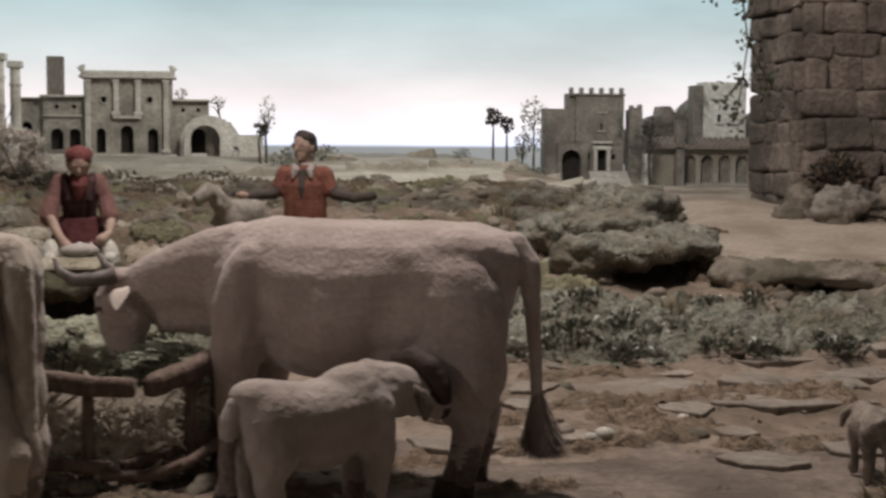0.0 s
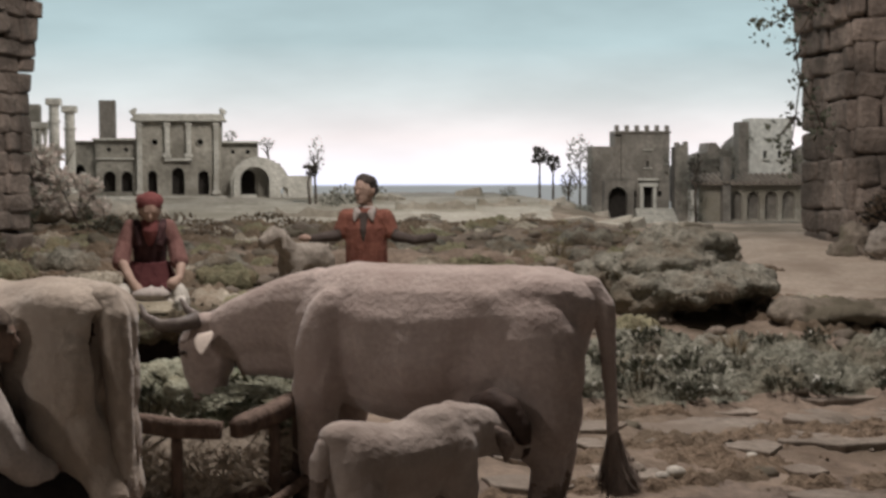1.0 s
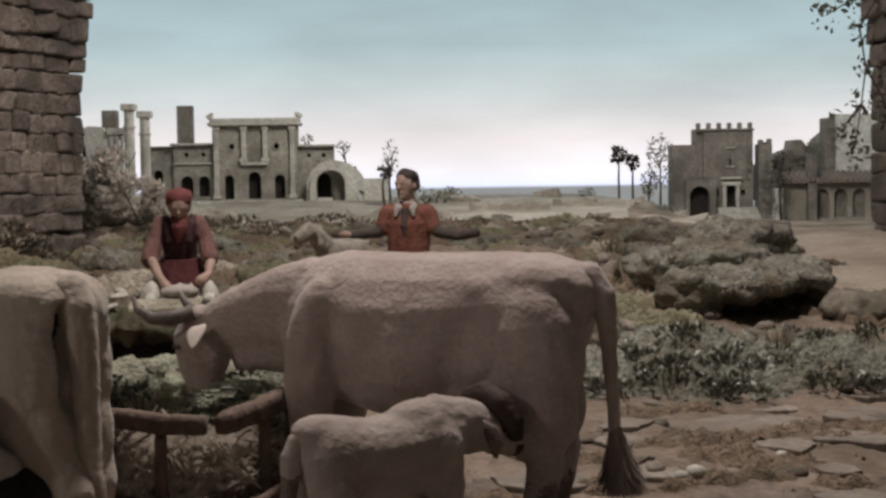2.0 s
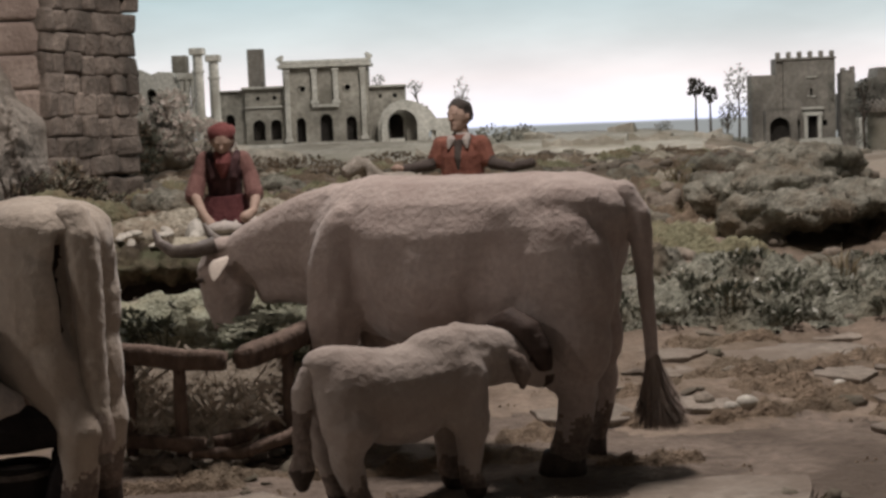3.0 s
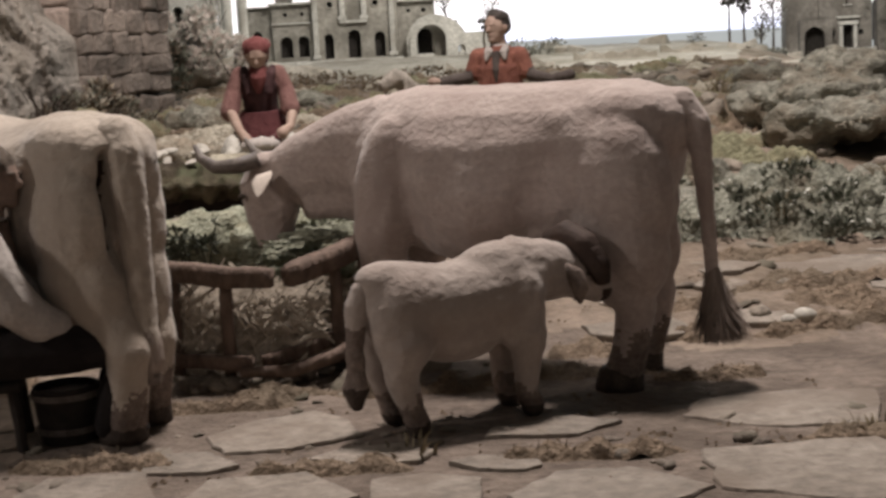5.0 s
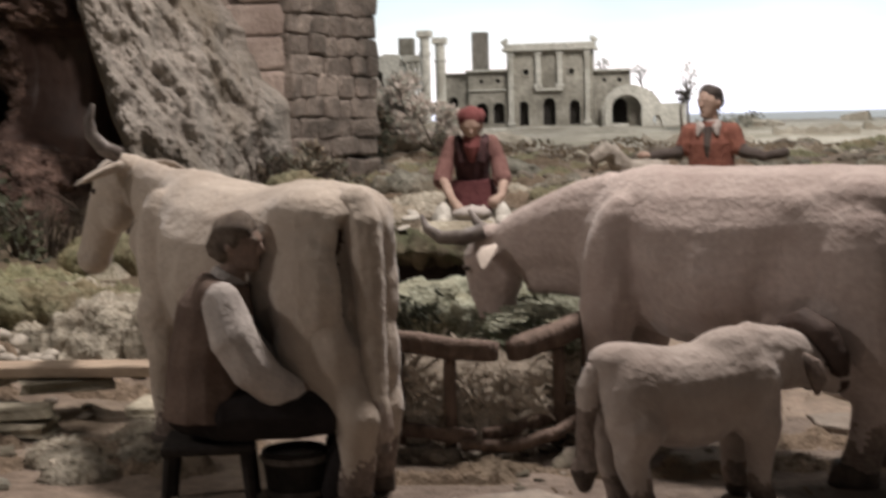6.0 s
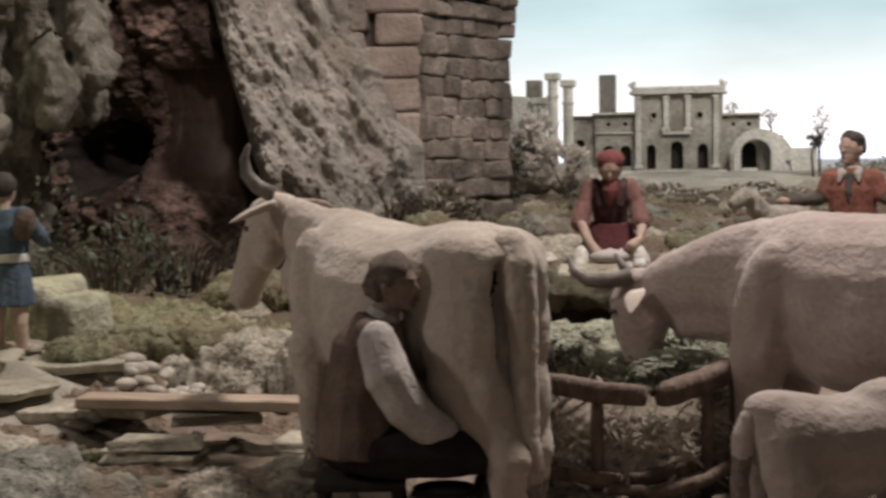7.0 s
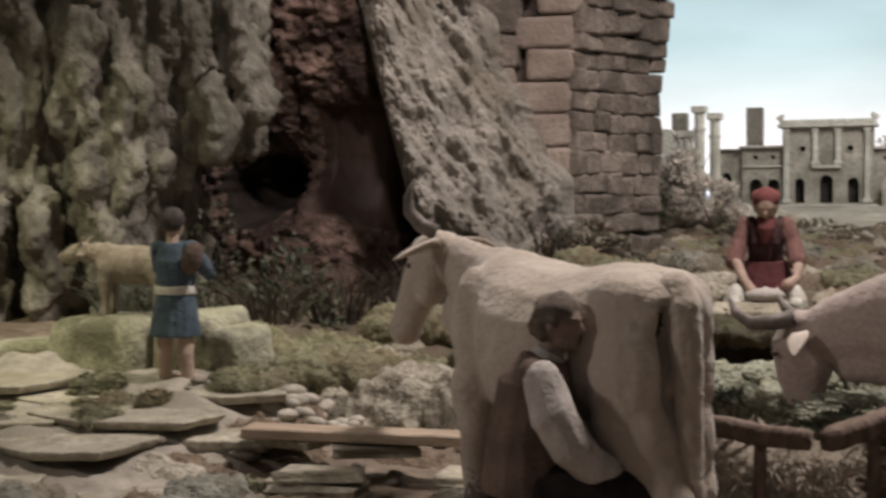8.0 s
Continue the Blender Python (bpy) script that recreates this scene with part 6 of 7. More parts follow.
def build_milker():
    def turn_head(bm):
        bmesh.ops.rotate(bm, verts=bm.verts[:], cent=(0.008, 0, 0), matrix=Matrix.Rotation(radians(-20), 3, "Z"))

    def skin(bm):
        head_shape(bm, 0.016, 0, 0.213, 0.0205)
        turn_head(bm)
        for s in (-1, 1):
            limb(bm, [(0.056, 0.030 * s, 0.097), (0.074, 0.024 * s, 0.098), (0.088, 0.018 * s, 0.104)], [0.0085, 0.0075, 0.0085])

    def hair(bm):
        hair_shape(bm, 0.0155, 0, 0.2135, 0.0216)
        turn_head(bm)

    def shirt(bm):
        for s in (-1, 1):
            limb(bm, [(0.003, 0.032 * s, 0.170), (0.012, 0.041 * s, 0.142), (0.026, 0.042 * s, 0.118), (0.042, 0.037 * s, 0.102), (0.054, 0.031 * s, 0.097)], [0.0165, 0.0195, 0.0185, 0.0165, 0.0135])
        tube(bm, [(0.005, 0, 0.183), (0.009, 0, 0.190)], [0.017, 0.0135], 10)

    def vest(bm):
        tube(bm, [(-0.012, 0, 0.074), (-0.012, 0, 0.092), (-0.012, 0, 0.12), (-0.004, 0, 0.16), (0.004, 0, 0.185)], [0.0385, 0.0365, 0.033, 0.032, 0.020], 14, flat=1.15)
        for s in (-1, 1):
            ball(bm, (-0.002, 0.027 * s, 0.174), (0.016, 0.014, 0.014))

    def trousers(bm):
        ball(bm, (-0.008, 0, 0.078), (0.042, 0.042, 0.022))
        for s in (-1, 1):
            limb(bm, [(0.0, 0.022 * s, 0.078), (0.055, 0.027 * s, 0.079), (0.104, 0.030 * s, 0.076), (0.096, 0.031 * s, 0.04), (0.088, 0.03 * s, 0.014)], [0.022, 0.0215, 0.0205, 0.0165, 0.013])
            ball(bm, (0.098, 0.03 * s, 0.009), (0.022, 0.011, 0.009))

    return statue("milker_figure", figure([skin, hair, shirt, vest, trousers]), [MILKER_SKIN, HAIR, SHIRT, VEST, TROUSER], (-0.517, -0.090, 0.0), 14,
                  "painted clay figure in vest and white shirt milking", "figurine")


def build_stool_and_pail():
    stool = thing("milking_stool", (-0.527, -0.092, 0), 14, "low black wooden milking stool on the ground", "stool")
    bm = bmesh.new()
    box(bm, -0.04, -0.035, 0.048, 0.034, 0.035, 0.056, 0.002)
    part("seat", bm, DARK_WOOD, stool)
    for x, y in ((-0.033, -0.028), (-0.033, 0.028), (0.027, -0.028), (0.027, 0.028)):
        bm = bmesh.new()
        tube(bm, [(x, y, 0.048), (x * 1.15, y * 1.15, 0.0)], [0.005, 0.004], 8)
        part("leg", bm, DARK_WOOD, stool)
    pail = thing("milk_pail", (-0.462, -0.082, 0.0), 0, "small dark wooden milk pail under the cow", "pail")
    bm = bmesh.new()
    loops = [[(r * math.cos(a), r * math.sin(a), z) for a in (2 * math.pi * k / 18 for k in range(18))] for z, r in ((0, 0.022), (0.02, 0.0245), (0.045, 0.027), (0.045, 0.0235), (0.01, 0.020))]
    rings(bm, loops)
    part("body", bm, DARK_WOOD, pail, smooth=False)
    for z in (0.008, 0.036):
        bm = bmesh.new()
        r = 0.0228 + z * 0.11
        rings(bm, [[(q * math.cos(a), q * math.sin(a), h) for a in (2 * math.pi * k / 18 for k in range(18))] for h, q in ((z, r + 0.0012), (z + 0.005, r + 0.0018))])
        part("hoop", bm, HORN, pail)


def build_woman():
    def lean(bm):
        """Bends the head forward and down."""
        bmesh.ops.rotate(bm, verts=bm.verts[:], cent=(0, 0, 0.15), matrix=Matrix.Rotation(radians(22), 3, "Y"))

    def skin(bm):
        head_shape(bm, 0.010, 0, 0.192, 0.021)
        tube(bm, [(0.004, 0, 0.182), (0.006, 0, 0.155)], [0.013, 0.0155], 10)
        lean(bm)
        limb(bm, [(0.035, -0.046, 0.10), (0.065, -0.03, 0.07), (0.078, -0.018, 0.055)], [0.0085, 0.0072, 0.0085])
        limb(bm, [(0.030, 0.050, 0.10), (0.058, 0.046, 0.075), (0.072, 0.034, 0.066)], [0.0085, 0.0072, 0.0095])

    def scarf(bm):
        ball(bm, (0.005, 0, 0.203), (0.0215, 0.0205, 0.0175))
        ball(bm, (-0.004, 0, 0.19), (0.018, 0.021, 0.022))
        tube(bm, [(0.0225 * math.cos(a), 0.0205 * math.sin(a), 0.2045 - 0.05 * math.cos(a) * 0.1) for a in (k * 0.4 - 2.4 for k in range(13))], 0.0026, 8)
        lean(bm)
        tube(bm, [(0.022, 0, 0.166), (0.032, 0, 0.148), (0.033, 0, 0.126)], [0.014, 0.013, 0.004], 10)

    def blouse(bm):
        for s in (-1, 1):
            limb(bm, [(0.0, 0.030 * s, 0.156), (0.008, 0.041 * s, 0.128), (0.028, 0.047 * s, 0.100)], [0.0135, 0.0140, 0.0155])
        ball(bm, (0.004, 0, 0.156), (0.018, 0.031, 0.013))

    def bodice(bm):
        tube(bm, [(-0.002, 0, 0.085), (0.002, 0, 0.11), (0.008, 0, 0.14), (0.008, 0, 0.16)], [0.024, 0.025, 0.027, 0.019], 14, flat=1.1)
        for s in (-1, 1):
            tube(bm, [(0.026, 0.014 * s, 0.125), (0.020, 0.020 * s, 0.155), (0.004, 0.022 * s, 0.166)], [0.007, 0.007, 0.006], 8)

    def skirt(bm):
        tube(bm, [(0.0, 0, 0.0), (0.0, 0, 0.04), (0, 0, 0.07), (0.002, 0, 0.10)], [0.056, 0.05, 0.040, 0.029], 16, flat=1.1)
        for s in (-1, 1):
            limb(bm, [(0.0, 0.022 * s, 0.04), (0.05, 0.026 * s, 0.045), (0.056, 0.027 * s, 0.0)], [0.024, 0.022, 0.02])

    def cloth(bm):
        ball(bm, (0.056, -0.046, 0.036), (0.026, 0.018, 0.032), (-14, 0, 20))
        ball(bm, (0.058, 0.046, 0.040), (0.024, 0.016, 0.030), (12, 0, 0))
        ball(bm, (0.066, 0.0, 0.026), (0.022, 0.044, 0.020))
        for k in range(5):
            limb(bm, [(0.058, 0.020 * (k - 2), 0.056), (0.080, 0.023 * (k - 2), 0.036), (0.082, 0.025 * (k - 2), 0.004)], [0.007, 0.010, 0.008])

    def basin(bm):
        ball(bm, (0.080, 0.0, 0.050), (0.022, 0.032, 0.012))

    return statue("washerwoman_figure", figure([skin, scarf, blouse, bodice, skirt, cloth, basin]), [SKIN, RED_CLOTH, PINK_CLOTH, DARK_BODICE, WINE_CLOTH, WHITE_CLOTH, SHIRT], (-0.475, 1.045, 0.113), -84,
                  "painted clay figure in red scarf kneeling with washing", "figurine")


def build_herdsman():
    def skin(bm):
        head_shape(bm, 0.006, 0, 0.268, 0.0238)
        bmesh.ops.rotate(bm, verts=bm.verts[:], cent=(0, 0, 0), matrix=Matrix.Rotation(radians(-24), 3, "Z"))
        ball(bm, (0.046, -0.106, 0.181), (0.009, 0.013, 0.007))

    def hair(bm):
        hair_shape(bm, 0.0050, 0, 0.2702, 0.0228)
        bmesh.ops.rotate(bm, verts=bm.verts[:], cent=(0, 0, 0), matrix=Matrix.Rotation(radians(-24), 3, "Z"))

    def shirt(bm):
        for s in (-1, 1):
            ball(bm, (0.005, 0.029 * s, 0.216), (0.018, 0.018, 0.018))
            limb(bm, [(0.005, 0.036 * s, 0.218), (0.007, 0.046 * s, 0.192)], [0.0165, 0.0155])
        tube(bm, [(0, 0, 0.11), (0.002, 0, 0.15), (0.005, 0, 0.20), (0.004, 0, 0.236)], [0.031, 0.031, 0.031, 0.016], 14, flat=1.28)

    def sleeves(bm):
        limb(bm, [(0.006, -0.042, 0.204), (0.014, -0.054, 0.184), (0.040, -0.094, 0.180)], [0.0135, 0.0115, 0.0085])
        limb(bm, [(0.006, 0.043, 0.204), (0.010, 0.056, 0.184), (0.018, 0.094, 0.176), (0.022, 0.126, 0.182)], [0.0135, 0.0115, 0.0085, 0.0095])

    def collar(bm):
        tube(bm, [(0.004, 0, 0.226), (0.003, 0, 0.238)], [0.0195, 0.0160], 10)
        for s in (-1, 1):
            tube(bm, [(0.014, 0.016 * s, 0.233), (0.026, 0.013 * s, 0.224), (0.0325, 0.017 * s, 0.211)], [0.006, 0.0075, 0.002], 10)

    def undershirt(bm):
        tube(bm, [(0.030, 0, 0.168), (0.0315, 0, 0.195), (0.022, 0, 0.226)], [0.003, 0.0075, 0.0095], 10)

    def trousers(bm):
        ball(bm, (0, 0, 0.115), (0.034, 0.04, 0.03))
        for s in (-1, 1):
            limb(bm, [(0.0, 0.020 * s, 0.11), (0.004, 0.022 * s, 0.06), (0.0, 0.023 * s, 0.012)], [0.021, 0.016, 0.0125])
            ball(bm, (0.012, 0.023 * s, 0.008), (0.022, 0.011, 0.009))

    return statue("herdsman_figure", figure([skin, hair, shirt, sleeves, collar, undershirt, trousers]), [SKIN, HAIR_DARK, ORANGE_CLOTH, GREY_SLEEVE, SHIRT, GREY_SLEEVE, TROUSER], (-0.095, 1.40, 0.044), -104,
                  "painted clay figure in orange shirt standing with outstretched arms", "figurine", scale=1.05)


def build_boy():
    def skin(bm):
        head_shape(bm, 0.0, 0, 0.208, 0.016, False)
        for s in (-1, 1):
            limb(bm, [(0, 0.016 * s, 0.075), (-0.004, 0.017 * s, 0.04), (0, 0.018 * s, 0.008)], [0.0125, 0.011, 0.009])
            ball(bm, (0.012, 0.018 * s, 0.006), (0.018, 0.009, 0.006))

    def hair(bm):
        ball(bm, (-0.004, 0, 0.214), (0.018, 0.017, 0.017))

    def tunic(bm):
        tube(bm, [(0, 0, 0.062), (0, 0, 0.10), (0, 0, 0.122), (0.002, 0, 0.16), (0, 0, 0.185)], [0.031, 0.027, 0.023, 0.026, 0.017], 14, flat=1.1)
        for k in range(9):
            a = k * 0.7
            tube(bm, [(0.0285 * math.cos(a), 0.031 * math.sin(a), 0.062), (0.023 * math.cos(a), 0.025 * math.sin(a), 0.112)], [0.005, 0.003], 6)
        for s in (-1, 1):
            limb(bm, [(0.0, 0.026 * s, 0.176), (0.016, 0.036 * s, 0.15), (0.034, 0.03 * s, 0.142)], [0.012, 0.0105, 0.009])

    def belt(bm):
        tube(bm, [(0, 0, 0.117), (0, 0, 0.128)], [0.0262, 0.0262], 14, flat=1.1)

    def bag(bm):
        ball(bm, (-0.012, -0.036, 0.165), (0.014, 0.014, 0.022), (20, 0, 0))

    return statue("shepherd_figure", figure([skin, hair, tunic, belt, bag]), [SKIN_PALE, HAIR_DARK, BLUE_CLOTH, WHITE_CLOTH, VEST], (-1.152, 0.40, 0.076), 84,
                  "painted clay figure in blue tunic with white belt", "figurine")


# ---- yard things ----
def build_trough():
    trough = thing("feeding_trough", (0, 0, 0), 0, "brown wooden feeding trough of rough rails and posts", "trough")
    rng = random.Random(31)

    def beam(name, a, b, w, h, parent):
        """A hand-hewn timber with worn arrises and a slight bow."""
        a, b = Vector(a), Vector(b)
        length = (b - a).length
        bm = bmesh.new()
        n, seed = max(3, int(length / 0.012)), rng.uniform(0, 50)
        loops = []
        for k in range(n + 1):
            s = k / n
            fat = 1 - 0.12 * (s < 0.02 or s > 0.98)
            loop = []
            for j in range(12):
                t = 2 * math.pi * (j + 0.5) / 12
                c, q = math.cos(t), math.sin(t)
                r = 1 / max(abs(c), abs(q)) ** 0.72 * fat * (1 + 0.09 * fbm(s * length * 70 + seed, c * 2, q * 2, 2))
                loop.append((c * r * w / 2, q * r * h / 2 + 0.0015 * fbm(s * 4 + seed, 1, 2, 2), -length * s))
            loops.append(loop)
        rings(bm, loops)
        ob = part(name, bm, WOOD, parent, smooth=True)
        ob.matrix_world = look(a, b)
        return ob

    beam("rail", (-0.465, 0.087, 0.113), (-0.314, 0.062, 0.099), 0.019, 0.019, trough)
    beam("rail", (-0.299, 0.060, 0.101), (-0.222, 0.150, 0.121), 0.021, 0.020, trough)
    for x, y, top in ((-0.407, 0.079, 0.106), (-0.358, 0.071, 0.102), (-0.262, 0.105, 0.106), (-0.238, 0.133, 0.112)):
        beam("post", (x, y, top - 0.004), (x, y, 0.012), 0.0115, 0.0115, trough)
    beam("sill_log", (-0.44, 0.074, 0.030), (-0.335, 0.058, 0.024), 0.012, 0.013, trough)
    beam("sill_log", (-0.325, 0.060, 0.024), (-0.225, 0.145, 0.040), 0.012, 0.013, trough)
    bm = bmesh.new()
    pts = [(-0.345, 0.050, 0.018), (-0.30, 0.046, 0.018), (-0.262, 0.066, 0.026), (-0.232, 0.105, 0.038), (-0.212, 0.150, 0.050)]
    tube(bm, pts, [0.005, 0.006, 0.006, 0.006, 0.005], 8)
    part("hoop", bm, WOOD, trough, smooth=True)
    # boards added behind the straw only to keep the gaps dark
    for x0, y0, x1, y1 in ((-0.455, 0.215, -0.255, 0.185), (-0.255, 0.185, -0.205, 0.245)):
        beam("back_board", (x0, y0, 0.040), (x1, y1, 0.040), 0.012, 0.062, trough)
    bm = bmesh.new()
    for k in range(2000):
        x, y = rng.uniform(-0.46, -0.22), 0.080 + 0.12 * rng.random() ** 2.2
        if y < 0.076 + max(0, (x + 0.30)) * 1.15:
            continue
        z, a, l = 0.012 + 0.070 * rng.random() ** 0.7, rng.uniform(0, math.pi), rng.uniform(0.010, 0.028)
        d, w = Vector((math.cos(a) * l, math.sin(a) * l * 0.5, rng.uniform(-0.9, 0.9) * l)), Vector((0, 0.0010, 0.0015))
        p = Vector((x, y, z))
        bend = Vector((rng.uniform(-1, 1), rng.uniform(-1, 0.3), rng.uniform(-1, 1))) * l * 0.2
        v = [bm.verts.new(q) for q in (p - d - w, p + bend - w, p + d - w, p + d + w, p + bend + w, p - d + w)]
        bm.faces.new((v[0], v[1], v[4], v[5]))
        bm.faces.new((v[1], v[2], v[3], v[4]))
    tagged(part("straw", bm, STRAW), "loose pale straw heaped in the trough", "straw", kind="stuff")
    # stones and crumbs heaped below the rails
    for k in range(26):
        s = rng.random()
        x, y = -0.45 + 0.23 * s, 0.052 + 0.02 * rng.random() + max(0, s - 0.55) * 0.19
        q = rng.uniform(0.010, 0.022)
        loose_stone("rubble_stone", RUBBLE[k % 8], x, y, (q * 1.5, q, q * 0.7), rng, "small brown stone heaped under the trough", "stone", "stones under the trough", 0.2)
    # heaps of fodder: pale cushions, a tangle of hay and lettuce-like leaves
    for x, y, z, r, label in ((-0.490, 0.33, 0.100, 0.050, "pale green cushion of moss behind the trough"), (-0.430, 0.35, 0.106, 0.045, "pale green cushion of moss behind the trough"), (-0.375, 0.35, 0.108, 0.045, "pale green cushion of moss behind the trough")):
        bumps = [((rng.uniform(-0.6, 0.6) * r, rng.uniform(-0.5, 0.5) * r, rng.uniform(-0.3, 0.2) * r), (r * 0.62, r * 0.55, r * 0.50)) for _ in range(6)] + [((0, 0, -0.035), (r, r * 0.8, 0.05))]
        lump("moss_cushion", bumps, 0.004, 0.005, 70, FODDER, (x, y, z), 0, label, "fodder", "moss cushions")
    lump("fodder", [((0, 0, -0.002), (0.078, 0.055, 0.028)), ((0.05, 0.03, 0.006), (0.055, 0.05, 0.030)), ((-0.03, 0.06, 0.014), (0.055, 0.045, 0.034))], 0.004, 0.012, 50, FODDER, (-0.285, 0.225, 0.085), 20, "pale green leafy fodder heaped in the trough", "fodder")
    bm = bmesh.new()
    leaf_cloud(bm, (-0.30, 0.205, 0.078), (0.070, 0.050, 0.036), 420, 0.010, rng, lift=0.0, mats=2)
    leaf_cloud(bm, (-0.285, 0.265, 0.092), (0.080, 0.060, 0.048), 500, 0.010, rng, lift=0.0, mats=2)
    for _ in range(900):
        x, y = -0.285 + rng.gauss(0, 0.04), 0.23 + rng.gauss(0, 0.035)
        a, l = rng.uniform(0, math.pi), rng.uniform(0.008, 0.02)
        p = Vector((x, y, 0.116 + 0.010 * rng.random() - 6 * (x + 0.285) ** 2))
        d, w = Vector((math.cos(a) * l, math.sin(a) * l, rng.uniform(-0.25, 0.25) * l)), Vector((0, 0.0007, 0.0009))
        bm.faces.new([bm.verts.new(q) for q in (p - d - w, p + d - w, p + d + w, p - d + w)]).material_index = 1
    tagged(part("fodder_leaves", bm, [LEAF_PALE, FODDER]), "pale green leaves of fodder in the trough", "fodder", kind="stuff")
    bm = bmesh.new()
    for x, y, z, r in ((-0.425, 0.22, 0.112, 0.018), (-0.405, 0.225, 0.112, 0.014), (-0.445, 0.215, 0.104, 0.014)):
        leaf_cloud(bm, (x, y, z), (r * 1.3, r, r * 0.8), 60, 0.008, rng, shape="ball")
    for _ in range(14):
        p = Vector((-0.425 + rng.gauss(0, 0.015), 0.215, 0.090))
        tip = p + Vector((rng.gauss(-0.01, 0.018), -0.006, 0.030 + 0.02 * rng.random()))
        tube(bm, [p, p + Vector((rng.gauss(0, 0.012), -0.004, 0.022)), tip], [0.0012, 0.001, 0.0005], 5)
        leaf_cloud(bm, tip, (0.004, 0.004, 0.004), 4, 0.008, rng, shape="ball")
    tagged(part("fodder_leaves", bm, LEAF), "dark green leafy sprigs in the trough", "fodder", kind="stuff")


def build_yard():
    bm = bmesh.new()
    box(bm, -0.175, -0.022, -0.012, 0.175, 0.022, 0.0, 0.0015)
    ob = part("plank", bm, PLANK)
    ob.matrix_world = pose(-0.765, 0.215, 0.062, 0, 0.8, 9)
    tagged(ob, "pale weathered wooden plank lying across stones", "plank")
    rng = random.Random(41)
    for x, y, z, sx, sy, turn in ((-0.825, 0.13, 0.02, 0.10, 0.05, 4), (-0.822, 0.134, 0.032, 0.09, 0.048, 12), (-0.79, 0.205, 0.048, 0.09, 0.045, 30), (-0.66, 0.17, 0.03, 0.08, 0.05, 6), (-0.90, 0.22, 0.05, 0.10, 0.06, -14)):
        bm = bmesh.new()
        box(bm, -sx / 2, -sy / 2, -0.012, sx / 2, sy / 2, 0, 0.002)
        for v in bm.verts:
            v.co += Vector((rng.uniform(-0.006, 0.006), rng.uniform(-0.005, 0.005), rng.uniform(-0.001, 0.001)))
        ob = part("stone_slab", bm, FLAG_WARM)
        ob.matrix_world = pose(x, y, max(z, ground_height(x, y) + 0.006), rng.uniform(-2, 2), rng.uniform(-3, 3), turn)
        tagged(ob, "flat pale stone slab stacked under the plank", "stone slab", "slabs under the plank")
    # washing stone and the dark bank of the stream
    bm = bmesh.new()
    for c, r in (((-0.53, 0.96, 0.112), (0.30, 0.09, 0.022)), ((-0.40, 0.955, 0.116), (0.16, 0.08, 0.02)), ((-0.66, 0.97, 0.118), (0.14, 0.09, 0.025))):
        ball(bm, c, r)
    tagged(part("bank_ledge", fuse(bm, 0.0045, 1, 0.024, 26), BANK_EARTH, smooth=True), "overhanging brown earth ledge above the dark stream", "bank")
    # wet bank side; the overhang's shade is in its near-black colour
    bm = bmesh.new()
    box(bm, -0.80, 0.975, 0.0, -0.27, 1.0, 0.10)
    tagged(part("stream_bank", bm, HOLLOW_SHADE), "wet side of the stream bank, coloured black for the shade of its overhang", "bank")
    bm = bmesh.new()
    box(bm, -0.055, -0.022, -0.008, 0.055, 0.022, 0.0, 0.003)
    ob = part("washing_stone", bm, FLAG_WARM)
    ob.matrix_world = pose(-0.485, 0.93, 0.148, 18, 0, 4)
    tagged(ob, "pale slanted washing stone before the kneeling figure", "washing stone")
    bm = bmesh.new()
    for c, r in (((0, 0, 0), (0.2, 0.05, 0.035)), ((-0.15, 0.02, 0.0), (0.12, 0.05, 0.03)), ((0.16, 0.0, 0.0), (0.12, 0.05, 0.03))):
        ball(bm, c, r)
    ob = part("field_bank", fuse(bm, 0.008, 2, 0.014, 16), SOIL, smooth=True)
    ob.location = (-0.02, 1.62, 0.165)
    tagged(ob, "low brown earth bank across the field", "bank")
    # spray of leaves hanging beside the east pier
    rng = random.Random(51)
    spray = thing("hanging_branch", (0.955, 1.86, 0.47), 0, "thin dark branch with hanging leaves beside the pier", "branch")
    runs = ([(0.07, 0.02, 0.36), (0.02, 0, 0.27), (-0.03, -0.01, 0.19), (-0.02, -0.02, 0.10), (-0.03, -0.02, 0.02), (-0.045, -0.02, -0.08)],
            [(0.02, 0, 0.27), (-0.05, 0, 0.25), (-0.10, 0.01, 0.22)], [(-0.02, -0.02, 0.10), (0.02, -0.02, 0.03), (0.035, -0.02, -0.02)], [(0.04, 0.01, 0.31), (-0.02, 0.02, 0.33), (-0.08, 0.02, 0.31)],
            [(-0.03, -0.02, 0.02), (-0.07, -0.02, -0.03)])
    for pts in runs:
        bm = bmesh.new()
        tube(bm, pts, [0.0028 * (1 - 0.6 * k / len(pts)) for k in range(len(pts))], 6)
        part("twig", bm, TWIG, spray)
    bm = bmesh.new()
    for pts in runs:
        for p in pts[1:]:
            for _ in range(26):
                leaf_cloud(bm, [c + rng.gauss(0, 0.016) for c in p], (0.004, 0.004, 0.004), 1, 0.016, rng, shape="ball")
    part("leaves", bm, LEAF, spray)


build_cattle()
build_milker()
build_stool_and_pail()
build_woman()
build_herdsman()
build_boy()
goat(GREY_COAT, (-0.215, 1.27, 0.112), 232, "grey clay ewe figure with hanging ears beside the herdsman", 1.2, "ewe", False)
goat(GOAT_COAT, (-1.305, 0.545, 0.143), 186, "tan clay goat figure with lowered head on a boulder", 1.08, drop=0.022)
goat(BROWN_COAT, (0.414, 0.020, 0.002), 80, "grey-brown clay lamb figure grazing on the path", 0.74, "lamb", False, 0.034)
build_trough()
build_yard()
